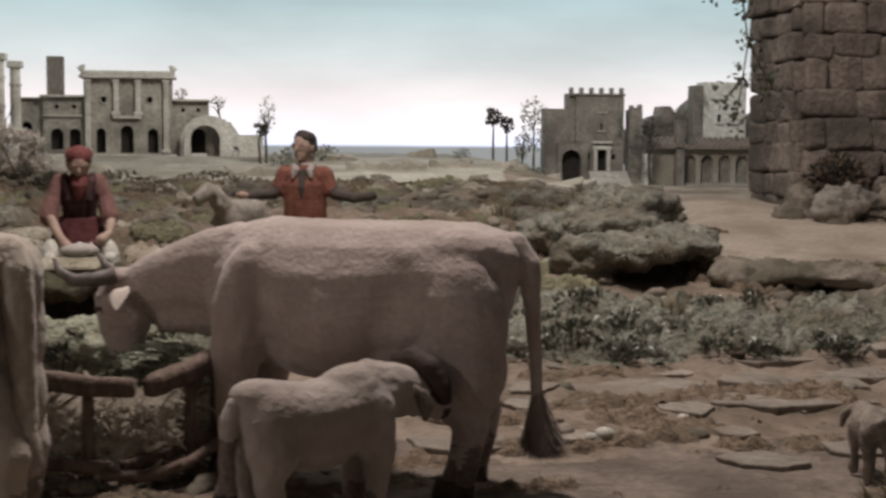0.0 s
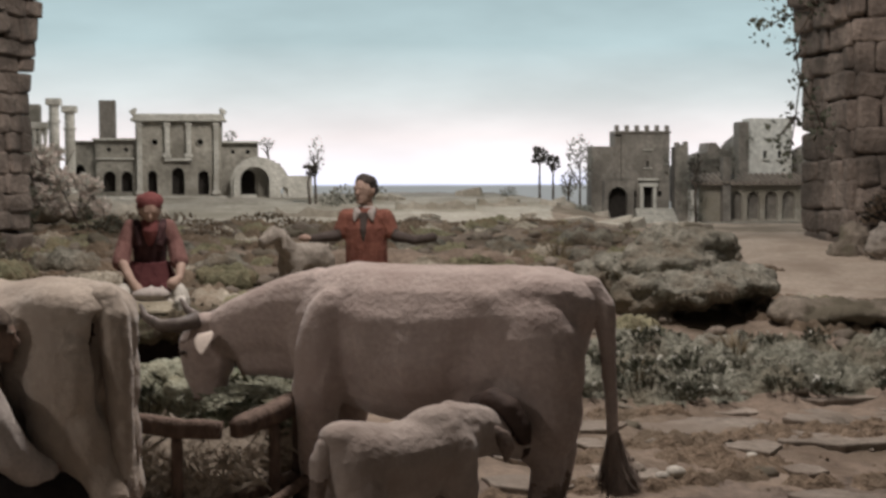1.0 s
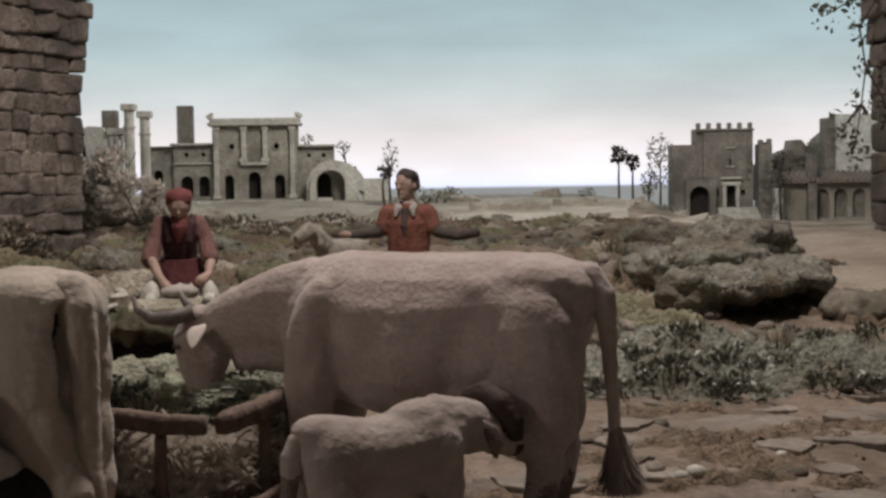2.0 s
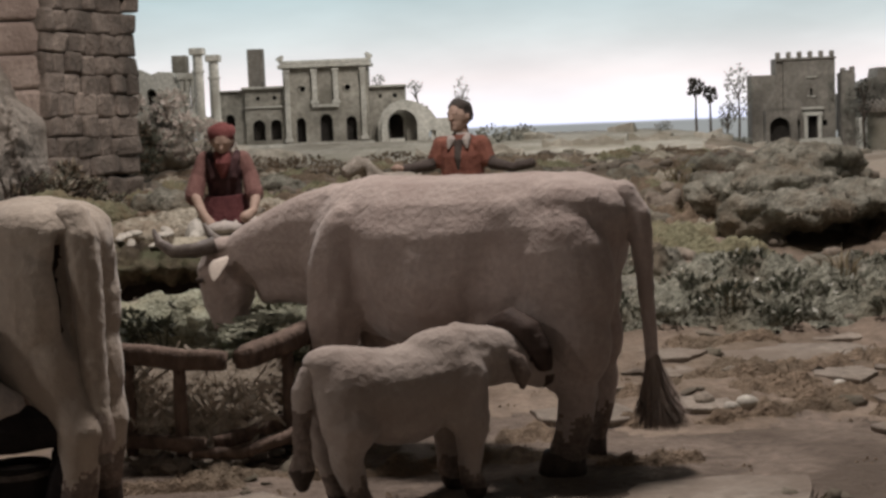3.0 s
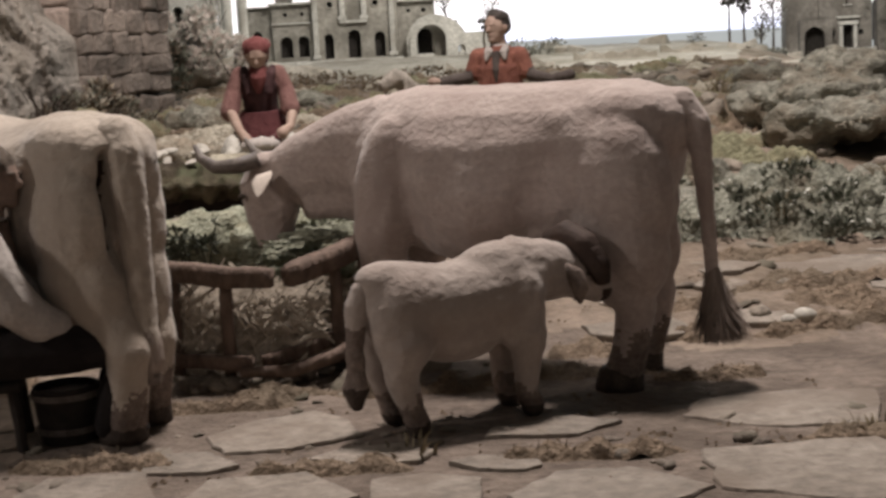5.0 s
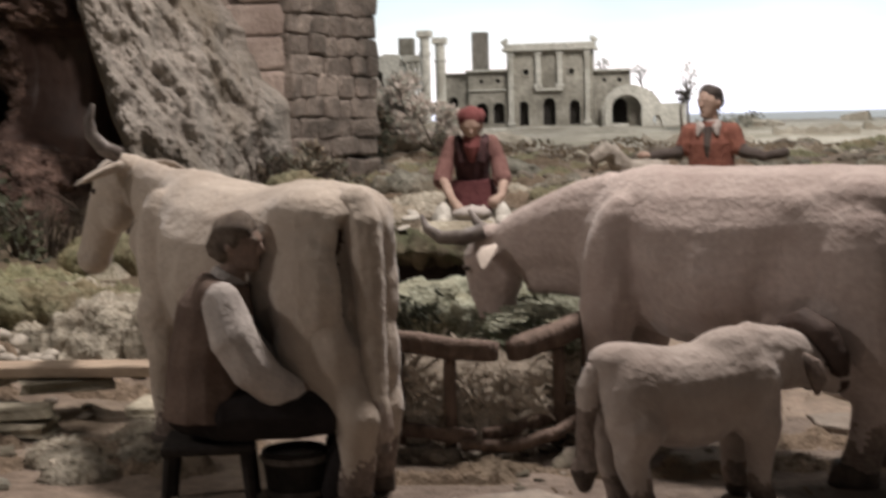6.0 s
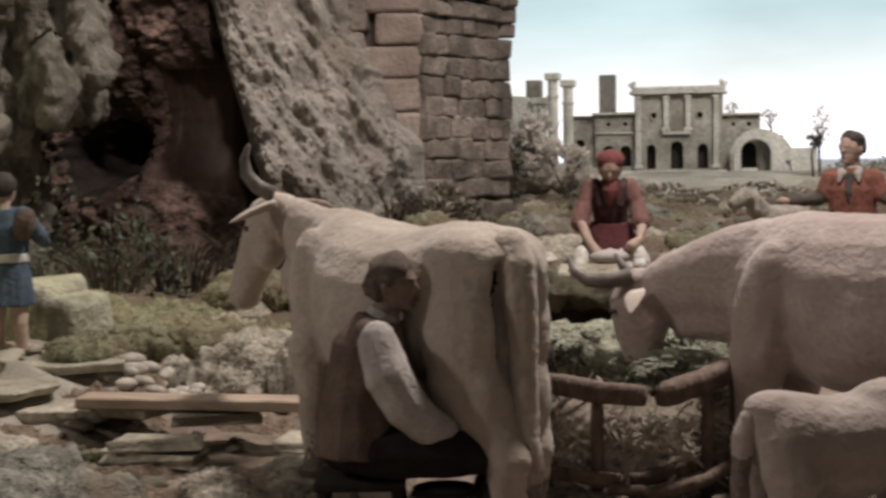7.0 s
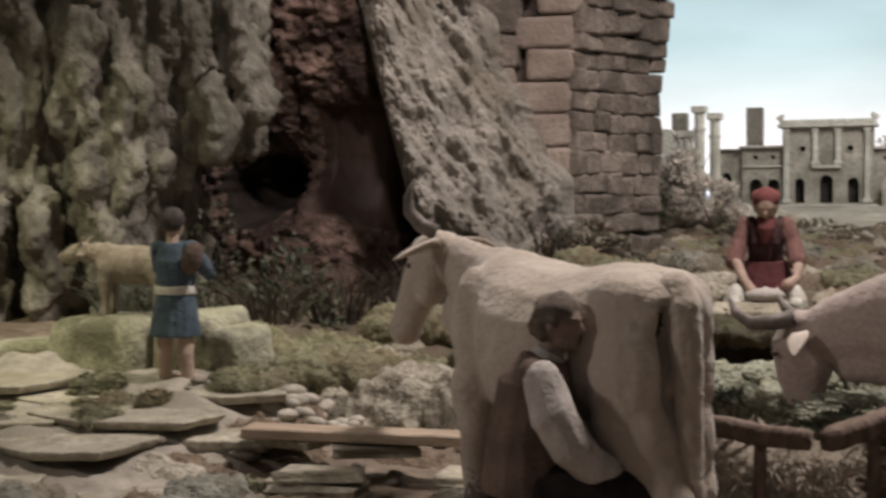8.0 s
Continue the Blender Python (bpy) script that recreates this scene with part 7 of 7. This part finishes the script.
build_plants()


# ---- the far town ----
def arch_loop(cx, w, z0, z1, n=7):
    """A round-headed opening."""
    r = w / 2
    return [(cx - r, z0)] + [(cx - r * math.cos(math.pi * k / n), z1 - r + r * math.sin(math.pi * k / n)) for k in range(n + 1)] + [(cx + r, z0)]


def round_loop(cx, cz, r, n=10):
    return [(cx + r * math.cos(2 * math.pi * k / n), cz + r * math.sin(2 * math.pi * k / n)) for k in range(n)]


def panel(bm, outer, holes, y, depth):
    """A wall in the plane y with openings cut through it."""
    edges = []
    for loop in (outer, *holes):
        vs = [bm.verts.new((x, y, z)) for x, z in loop]
        edges += [bm.edges.new((a, b)) for a, b in zip(vs, vs[1:] + vs[:1])]
    faces = [g for g in bmesh.ops.triangle_fill(bm, edges=edges, use_beauty=True)["geom"] if isinstance(g, bmesh.types.BMFace)]
    out = bmesh.ops.extrude_face_region(bm, geom=faces)
    bmesh.ops.translate(bm, verts=[g for g in out["geom"] if isinstance(g, bmesh.types.BMVert)], vec=(0, depth, 0))
    bmesh.ops.recalc_face_normals(bm, faces=bm.faces[:])


def rect(x0, z0, x1, z1):
    return [(x0, z0), (x1, z0), (x1, z1), (x0, z1)]


def wall(name, parent, material, x0, z0, x1, z1, y, depth, holes=(), back=0.14):
    """A walled block: a front with openings, and a near-black sheet as the shade of its rooms."""
    bm = bmesh.new()
    panel(bm, rect(x0, z0, x1, z1), holes, y, depth)
    ob = part(name, bm, material, parent)
    for side, b in (("side_wall", (x0, y + depth, z0, x0 + 0.012, y + back, z1)), ("side_wall", (x1 - 0.012, y + depth, z0, x1, y + back, z1)), ("roof_slab", (x0 + 0.012, y + depth, z1 - 0.01, x1 - 0.012, y + back, z1))):
        bm = bmesh.new()
        box(bm, *b)
        part(side, bm, material, ob)
    bm = bmesh.new()
    box(bm, x0 + 0.012, y + depth + 0.02, z0, x1 - 0.012, y + depth + 0.03, z1 - 0.012)
    part("room", bm, SHADE_HOLE, ob)
    return ob


def block(name, parent, material, b, bevel=0.003):
    bm = bmesh.new()
    box(bm, *b, bevel)
    return part(name, bm, material, parent)


def column(name, parent, x, y, z0, z1, r, material=None):
    bm = bmesh.new()
    prof = ((z0, r * 1.35), (z0 + 0.02, r * 1.35), (z0 + 0.025, r * 1.05), ((z0 + z1) / 2, r), (z1 - 0.055, r * 0.88), (z1 - 0.05, r * 1.15), (z1 - 0.04, r * 0.95), (z1 - 0.02, r * 1.35), (z1, r * 1.4))
    rings(bm, [[(x + q * math.cos(a), y + q * math.sin(a), z) for a in (2 * math.pi * k / 14 for k in range(14))] for z, q in prof])
    return part(name, bm, material or TRIM, parent)


def build_palace():
    y = 6.2
    ob = thing("palace", (0, 0, 0), 0, "grey palace model with pale pilasters and round-arched doors", "palace")
    wall("main_wall", ob, PLASTER, -1.037, 0.2, -0.593, 0.66, y, 0.03, (arch_loop(-0.82, 0.066, 0.262, 0.404), arch_loop(-0.952, 0.05, 0.262, 0.388), arch_loop(-0.688, 0.056, 0.262, 0.388),
                                                                  round_loop(-0.937, 0.537, 0.015), round_loop(-0.703, 0.537, 0.015)))
    for x in (-1.016, -0.873, -0.762, -0.620):
        base = 0.262 if x in (-1.016, -0.620) else 0.455
        bm = bmesh.new()
        box(bm, x - 0.013, y - 0.022, base, x + 0.013, y - 0.002, 0.632, 0.003)
        box(bm, x - 0.018, y - 0.026, 0.622, x + 0.018, y - 0.002, 0.643, 0.002)
        box(bm, x - 0.021, y - 0.028, base, x + 0.021, y - 0.002, base + 0.02, 0.002)
        part("pilaster", bm, TRIM, ob)
    block("cornice", ob, TRIM, (-1.058, y - 0.04, 0.645, -0.572, y + 0.15, 0.662))
    block("cornice", ob, TRIM, (-1.048, y - 0.032, 0.662, -0.582, y + 0.15, 0.684))
    for x in (-1.04, -0.59):
        bm = bmesh.new()
        tube(bm, [(x - 0.018 * (1 if x < -0.8 else -1), y - 0.01, 0.684), (x, y - 0.01, 0.70), (x + 0.01 * (1 if x < -0.8 else -1), y - 0.01, 0.712)], [0.017, 0.014, 0.006], 8)
        part("finial", bm, TRIM, ob)
    for x in (-0.937, -0.703):
        bm = bmesh.new()
        loops = [[(x + r * math.cos(a), yy, 0.537 + r * math.sin(a)) for a in (2 * math.pi * k / 16 for k in range(16))] for yy, r in ((y - 0.003, 0.024), (y - 0.008, 0.022), (y - 0.008, 0.016), (y + 0.0, 0.0155))]
        rings(bm, loops, caps=False)
        part("window_ring", bm, PLASTER, ob)
    block("sill", ob, TRIM, (-0.888, y - 0.026, 0.438, -0.747, y - 0.002, 0.453), 0.002)
    for k in range(3):
        block("terrace_step", ob, TRIM, (-1.30 - 0.02 * k, y - 0.17 - 0.05 * k, 0.18, -0.56 + 0.03 * k, y - 0.12 - 0.05 * k, 0.256 - 0.013 * k), 0.002)
    # west wing
    wall("wing", ob, PLASTER, -1.243, 0.2, -1.038, 0.545, y + 0.02, 0.03, (arch_loop(-1.176, 0.066, 0.278, 0.386), arch_loop(-1.086, 0.058, 0.278, 0.386), round_loop(-1.176, 0.498, 0.012), round_loop(-1.088, 0.498, 0.012)))
    block("cornice", ob, TRIM, (-1.258, y - 0.01, 0.545, -1.038, y + 0.16, 0.558))
    block("string_course", ob, TRIM, (-1.245, y + 0.004, 0.445, -1.04, y + 0.018, 0.456))
    wall("wing", ob, PLASTER, -1.385, 0.2, -1.244, 0.535, y + 0.05, 0.03, (arch_loop(-1.33, 0.05, 0.36, 0.42),))
    block("cornice", ob, PLASTER, (-1.392, y + 0.03, 0.535, -1.244, y + 0.16, 0.545))
    # east wing and porch
    wall("wing", ob, PLASTER, -0.592, 0.2, -0.405, 0.53, y + 0.03, 0.03, (arch_loop(-0.457, 0.074, 0.262, 0.39), round_loop(-0.535, 0.486, 0.011), round_loop(-0.458, 0.486, 0.012)))
    block("cornice", ob, TRIM, (-0.592, y + 0.0, 0.53, -0.398, y + 0.16, 0.542))
    bm = bmesh.new()
    panel(bm, [(-0.545, 0.2), (-0.21, 0.2), (-0.215, 0.30), (-0.245, 0.36), (-0.27, 0.40), (-0.31, 0.43), (-0.36, 0.452), (-0.42, 0.462), (-0.48, 0.44), (-0.52, 0.40), (-0.545, 0.35)],
          (arch_loop(-0.42, 0.150, 0.215, 0.405, 10), arch_loop(-0.265, 0.04, 0.215, 0.30)), y - 0.07, 0.03)
    part("porch", bm, TRIM, ob)
    block("inner_wall", ob, PLASTER, (-0.404, y - 0.01, 0.2, -0.285, y + 0.02, 0.425), 0.001)
    bm = bmesh.new()
    loops = []
    for k in range(15):
        a = math.pi * k / 14
        loops.append([(-0.42 - r * math.cos(a), y - 0.075 + d, 0.330 + r * math.sin(a)) for r, d in ((0.078, 0), (0.104, 0), (0.104, -0.02), (0.078, -0.02))])
    rings(bm, loops)
    part("arch_moulding", bm, TRIM, ob)
    for x in (-0.512, -0.328):
        block("pier", ob, TRIM, (x - 0.017, y - 0.097, 0.2, x + 0.017, y - 0.072, 0.332))
    for k in range(4):
        block("stair", ob, TRIM, (-0.49, y - 0.10 - 0.03 * k, 0.2, -0.41, y - 0.075 - 0.03 * k, 0.262 - 0.014 * k), 0.001)
    block("tower", ob, CASTLE, (-1.246, y + 0.18, 0.3, -1.162, y + 0.25, 0.765))
    block("garden_wall", ob, TRIM, (-0.274, y - 0.05, 0.18, -0.12, y - 0.02, 0.36))


def build_columns():
    for x, y, top in ((-1.302, 5.27, 0.712), (-1.243, 5.34, 0.682)):
        ob = thing("column", (0, 0, 0), 0, "tall pale ruined column with a capital", "column", "ruined columns")
        bm = bmesh.new()
        r = 0.025
        prof = ((0.2, r), (top - 0.11, r * 0.95), (top - 0.11, r * 1.15), (top - 0.1, r * 1.15), (top - 0.1, r * 0.92), (top - 0.035, r * 0.92), (top - 0.03, r * 1.1))
        rings(bm, [[(x + q * math.cos(a), y + q * math.sin(a), z) for a in (2 * math.pi * k / 14 for k in range(14))] for z, q in prof])
        part("shaft", bm, TRIM, ob)
        block("capital", ob, TRIM, (x - 0.033, y - 0.033, top - 0.03, x + 0.033, y + 0.033, top))


def build_ruin():
    y = 5.62
    ob = thing("ruined_house", (0, 0, 0), 0, "pale ruined house model with broken top and columns", "ruin")
    bm = bmesh.new()
    panel(bm, [(-1.75, 0.2), (-1.47, 0.2), (-1.47, 0.58), (-1.50, 0.625), (-1.56, 0.63), (-1.6, 0.615), (-1.66, 0.645), (-1.75, 0.64)], (arch_loop(-1.6, 0.05, 0.46, 0.55), rect(-1.69, 0.48, -1.66, 0.53)), y, 0.1)
    part("wall", bm, TRIM, ob)
    # near-black sheet as the shade inside the openings
    block("room", ob, SHADE_HOLE, (-1.74, y + 0.06, 0.2, -1.48, y + 0.07, 0.56))
    for x in (-1.452, -1.425, -1.40):
        column("column", ob, x, y, 0.3, 0.585, 0.009)
    block("lintel", ob, TRIM, (-1.47, y - 0.02, 0.585, -1.385, y + 0.06, 0.618))
    block("tower", ob, PLASTER, (-1.525, y + 0.15, 0.3, -1.452, y + 0.22, 0.712))


def build_castle():
    y = 6.6
    ob = thing("castle", (0, 0, 0), 0, "dark grey castle model with battlements and an arched gate", "castle")
    wall("keep", ob, CASTLE, 1.65, 0.02, 1.93, 0.61, y, 0.03, (rect(1.775, 0.17, 1.83, 0.29), rect(1.793, 0.40, 1.806, 0.44), rect(1.71, 0.235, 1.735, 0.265), rect(1.86, 0.235, 1.885, 0.265)))
    block("keep_side", ob, CASTLE, (1.612, y + 0.02, 0.02, 1.65, y + 0.15, 0.61))
    for k in range(6):
        x = 1.622 + 0.0585 * k
        bm = bmesh.new()
        box(bm, x - 0.012, y - 0.004, 0.61, x + 0.012, y + 0.02, 0.642, 0.004)
        part("merlon", bm, CASTLE, ob)
    block("string_course", ob, CASTLE, (1.605, y - 0.012, 0.596, 1.935, y + 0.0, 0.609))
    block("sill", ob, TRIM, (1.77, y - 0.012, 0.495, 1.83, y - 0.001, 0.505))
    block("sill", ob, TRIM, (1.775, y - 0.012, 0.392, 1.825, y - 0.001, 0.40))
    for b in ((1.755, y - 0.016, 0.17, 1.775, y - 0.001, 0.29), (1.83, y - 0.016, 0.17, 1.85, y - 0.001, 0.29), (1.748, y - 0.022, 0.29, 1.857, y - 0.001, 0.312), (1.742, y - 0.026, 0.325, 1.863, y - 0.001, 0.338)):
        block("door_frame", ob, TRIM, b, 0.002)
    wall("wing", ob, CASTLE, 1.478, 0.02, 1.612, 0.522, y + 0.02, 0.03, (), 0.13)
    wall("gatehouse", ob, CASTLE, 1.535, 0.02, 1.705, 0.325, y - 0.07, 0.04, (arch_loop(1.612, 0.112, 0.08, 0.29),), 0.07)
    for k in range(5):
        block("stair", ob, TRIM, (1.715, y - 0.06 - 0.03 * k, 0.0, 1.94, y - 0.03 - 0.03 * k, 0.168 - 0.02 * k), 0.001)
    block("turret", ob, CASTLE, (1.965, y + 0.0, 0.02, 2.04, y + 0.1, 0.52))
    for x, h in ((1.978, 0.545), (2.005, 0.532), (2.028, 0.55)):
        block("merlon", ob, CASTLE, (x - 0.011, y, 0.52, x + 0.011, y + 0.05, h), 0.005)


def build_loggia():
    y = 6.62
    ob = thing("loggia_house", (0, 0, 0), 0, "low house model with tiled roof and an arcade", "house")
    holes = [arch_loop(x, 0.075, 0.10, 0.262) for x in (2.33, 2.435, 2.54, 2.645)]
    wall("wall", ob, SAND, 2.085, 0.02, 2.74, 0.30, y, 0.03, holes)
    for x in (2.33, 2.435, 2.54, 2.645):
        block("niche", ob, CASTLE, (x - 0.042, y + 0.031, 0.08, x + 0.042, y + 0.045, 0.27), 0.001)
    block("side_wall", ob, WHITE_WALL, (2.04, y - 0.08, 0.02, 2.085, y + 0.03, 0.27))
    block("pier", ob, CASTLE, (2.235, y - 0.05, 0.02, 2.285, y - 0.002, 0.46))
    bm = bmesh.new()
    rings(bm, [[(2.05, y - 0.05, 0.298), (2.05, y + 0.12, 0.345), (2.05, y + 0.12, 0.355), (2.05, y - 0.05, 0.308)], [(2.76, y - 0.05, 0.298), (2.76, y + 0.12, 0.345), (2.76, y + 0.12, 0.355), (2.76, y - 0.05, 0.308)]])
    part("roof", bm, TILE, ob)
    for k in range(22):
        x = 2.065 + 0.0325 * k
        bm = bmesh.new()
        tube(bm, [(x, y - 0.055, 0.312), (x, y + 0.12, 0.36)], [0.0105, 0.0105], 6)
        part("roof_tile", bm, TILE, ob)
    ob = thing("white_house", (0, 0, 0), 0, "whitewashed tower house model with small windows", "house")
    wall("wall", ob, WHITE_WALL, 2.46, 0.2, 2.72, 0.69, 6.78, 0.03, (rect(2.545, 0.455, 2.57, 0.50), rect(2.635, 0.455, 2.66, 0.50)))
    block("side_wall", ob, CASTLE, (2.40, 6.79, 0.2, 2.459, 6.9, 0.67))
    for x in (2.557, 2.647):
        block("sill", ob, TRIM, (x - 0.024, 6.765, 0.44, x + 0.024, 6.779, 0.447), 0.001)
    ob = thing("ruined_house", (0, 0, 0), 0, "tumbled grey ruin model on a hillside", "ruin")
    bm = bmesh.new()
    panel(bm, [(2.03, 0.2), (2.47, 0.2), (2.47, 0.60), (2.42, 0.56), (2.38, 0.50), (2.33, 0.515), (2.30, 0.55), (2.26, 0.55), (2.25, 0.5), (2.18, 0.475), (2.12, 0.43), (2.03, 0.40)], (rect(2.13, 0.38, 2.16, 0.41),), 6.92, 0.2)
    part("wall", bm, CASTLE, ob)
    ob = thing("ruined_house", (0, 0, 0), 0, "dark grey broken house model beside the white house", "ruin")
    bm = bmesh.new()
    panel(bm, [(2.74, 0.02), (3.1, 0.02), (3.1, 0.5), (2.95, 0.58), (2.85, 0.56), (2.74, 0.5)], (arch_loop(2.82, 0.06, 0.2, 0.33),), 6.7, 0.15)
    part("wall", bm, CASTLE, ob)


def far_tree(place, height, crown, leaves, material, label, rng, size=0.02, bare=False):
    ob = thing("tree", place, rng.uniform(0, 360), label, "tree", "far trees")
    bm = bmesh.new()
    bend = rng.uniform(-0.02, 0.02)
    tube(bm, [(0, 0, -0.03), (bend, 0, height * 0.5), (0, bend, height)], [0.008, 0.006, 0.004], 7)
    part("trunk", bm, TWIG, ob)
    for k in range(7 if bare else 4):
        a = 2 * math.pi * k / (7 if bare else 4) + rng.uniform(-0.4, 0.4)
        h = height * rng.uniform(0.45 if bare else 0.8, 0.95)
        tip = (math.cos(a) * crown[0] * 0.9, math.sin(a) * crown[0] * 0.6, h + crown[1] * rng.uniform(0.3, 1.0))
        bm = bmesh.new()
        tube(bm, [(0, 0, h), (tip[0] * 0.5, tip[1] * 0.5, (h + tip[2]) / 2 + 0.01), tip], [0.004, 0.0028, 0.0015], 6)
        part("limb", bm, TWIG, ob)
    bm = bmesh.new()
    leaf_cloud(bm, (0, 0, height), (crown[0], crown[0] * 0.7, crown[1]), leaves, size, rng, shape="ball")
    part("crown", bm, material, ob)
    return ob


def build_far_land():
    rng = random.Random(61)
    far_tree((1.128, 6.33, 0.2), 0.265, (0.052, 0.048), 130, DARK_FAR_LEAF, "thin palm-like tree with a dark tuft", rng, 0.024)
    far_tree((1.208, 6.36, 0.2), 0.225, (0.042, 0.042), 100, DARK_FAR_LEAF, "thin palm-like tree with a dark tuft", rng, 0.022)
    far_tree((1.375, 6.45, 0.15), 0.28, (0.085, 0.16), 300, FAR_LEAF, "bare grey bushy tree beside the castle", rng, 0.016, True)
    far_tree((1.32, 6.5, 0.15), 0.17, (0.065, 0.09), 160, FAR_LEAF, "bare grey bushy tree beside the castle", rng, 0.016, True)
    far_tree((-0.14, 5.6, 0.24), 0.15, (0.035, 0.04), 60, DARK_FAR_LEAF, "small dark tree on the shore", rng, 0.022)
    far_tree((-0.11, 5.62, 0.24), 0.22, (0.06, 0.10), 110, FAR_LEAF, "thin grey tree on the shore", rng, 0.014, True)
    far_tree((-0.56, 6.5, 0.3), 0.27, (0.05, 0.04), 60, FAR_LEAF, "thin grey tree behind the palace", rng, 0.014, True)
    far_tree((-0.36, 6.5, 0.3), 0.24, (0.05, 0.035), 60, FAR_LEAF, "thin grey tree behind the palace", rng, 0.014, True)
    far_tree((2.06, 6.5, 0.1), 0.28, (0.05, 0.1), 80, DARK_FAR_LEAF, "dark shrubby tree beside the turret", rng, 0.018, True)
    bm = bmesh.new()
    for x, y, z, a, b, n in ((2.0, 6.56, 0.30, 0.05, 0.16, 240), (2.07, 6.54, 0.2, 0.045, 0.14, 200), (2.2, 6.9, 0.42, 0.12, 0.06, 260), (2.36, 6.88, 0.45, 0.09, 0.10, 260), (2.30, 6.55, 0.42, 0.03, 0.09, 90), (2.45, 6.76, 0.55, 0.03, 0.08, 80), (1.9, 6.57, 0.4, 0.02, 0.1, 60)):
        leaf_cloud(bm, (x, y, z), (a, 0.03, b), n, 0.013, rng, shape="ball")
    tagged(part("ivy", bm, FAR_LEAF), "grey-brown ivy and shrubs grown over the ruins", "ivy", kind="stuff")
    for x, y, r in ((0.03, 5.6, 0.07), (0.13, 5.7, 0.05), (-0.05, 5.5, 0.05), (0.95, 6.3, 0.04), (1.28, 6.2, 0.05), (1.36, 6.25, 0.06), (0.2, 6.0, 0.05)):
        bm = bmesh.new()
        leaf_cloud(bm, (0, 0, r * 0.5), (r * 1.3, r, r * 0.8), 160, r * 0.28, rng, shape="ball")
        ob = part("bush", bm, FAR_LEAF)
        ob.location = (x, y, ground_height(x, y))
        tagged(ob, "pale grey bush on the sandy shore", "bush", "bushes on the shore")
    for k in range(26):
        x, y, s = rng.uniform(-0.4, 1.4), rng.uniform(3.9, 6.6), rng.uniform(0.03, 0.09)
        ob = loose_stone("ruin_stone", PLAIN_STONES[k % 5], x, y, (s * 1.8, s, s * rng.uniform(0.4, 0.9)), rng, "pale block of stone on the sandy plain", "stone", "blocks on the sandy plain", 0.35)
    # low broken walls on the plain
    for x0, x1, y, h in ((0.25, 0.62, 5.2, 0.05), (0.66, 0.9, 5.4, 0.045), (-0.3, 0.1, 4.6, 0.05)):
        bm = bmesh.new()
        z = ground_height((x0 + x1) / 2, y) - 0.02
        n = 9
        top = [(x1 + (x0 - x1) * k / n, z + 0.02 + h * rng.uniform(0.3, 1.0)) for k in range(n + 1)]
        panel(bm, [(x0, z), (x1, z), *top], (), y, 0.04)
        tagged(part("ruined_wall", bm, SAND), "low broken sand-coloured wall on the plain", "ruined wall", "broken walls on the plain")


build_palace()
build_columns()
build_ruin()
build_castle()
build_loggia()
build_far_land()

# ---- masonry and paving, piece by piece ----
build_pavement()
build_arch()
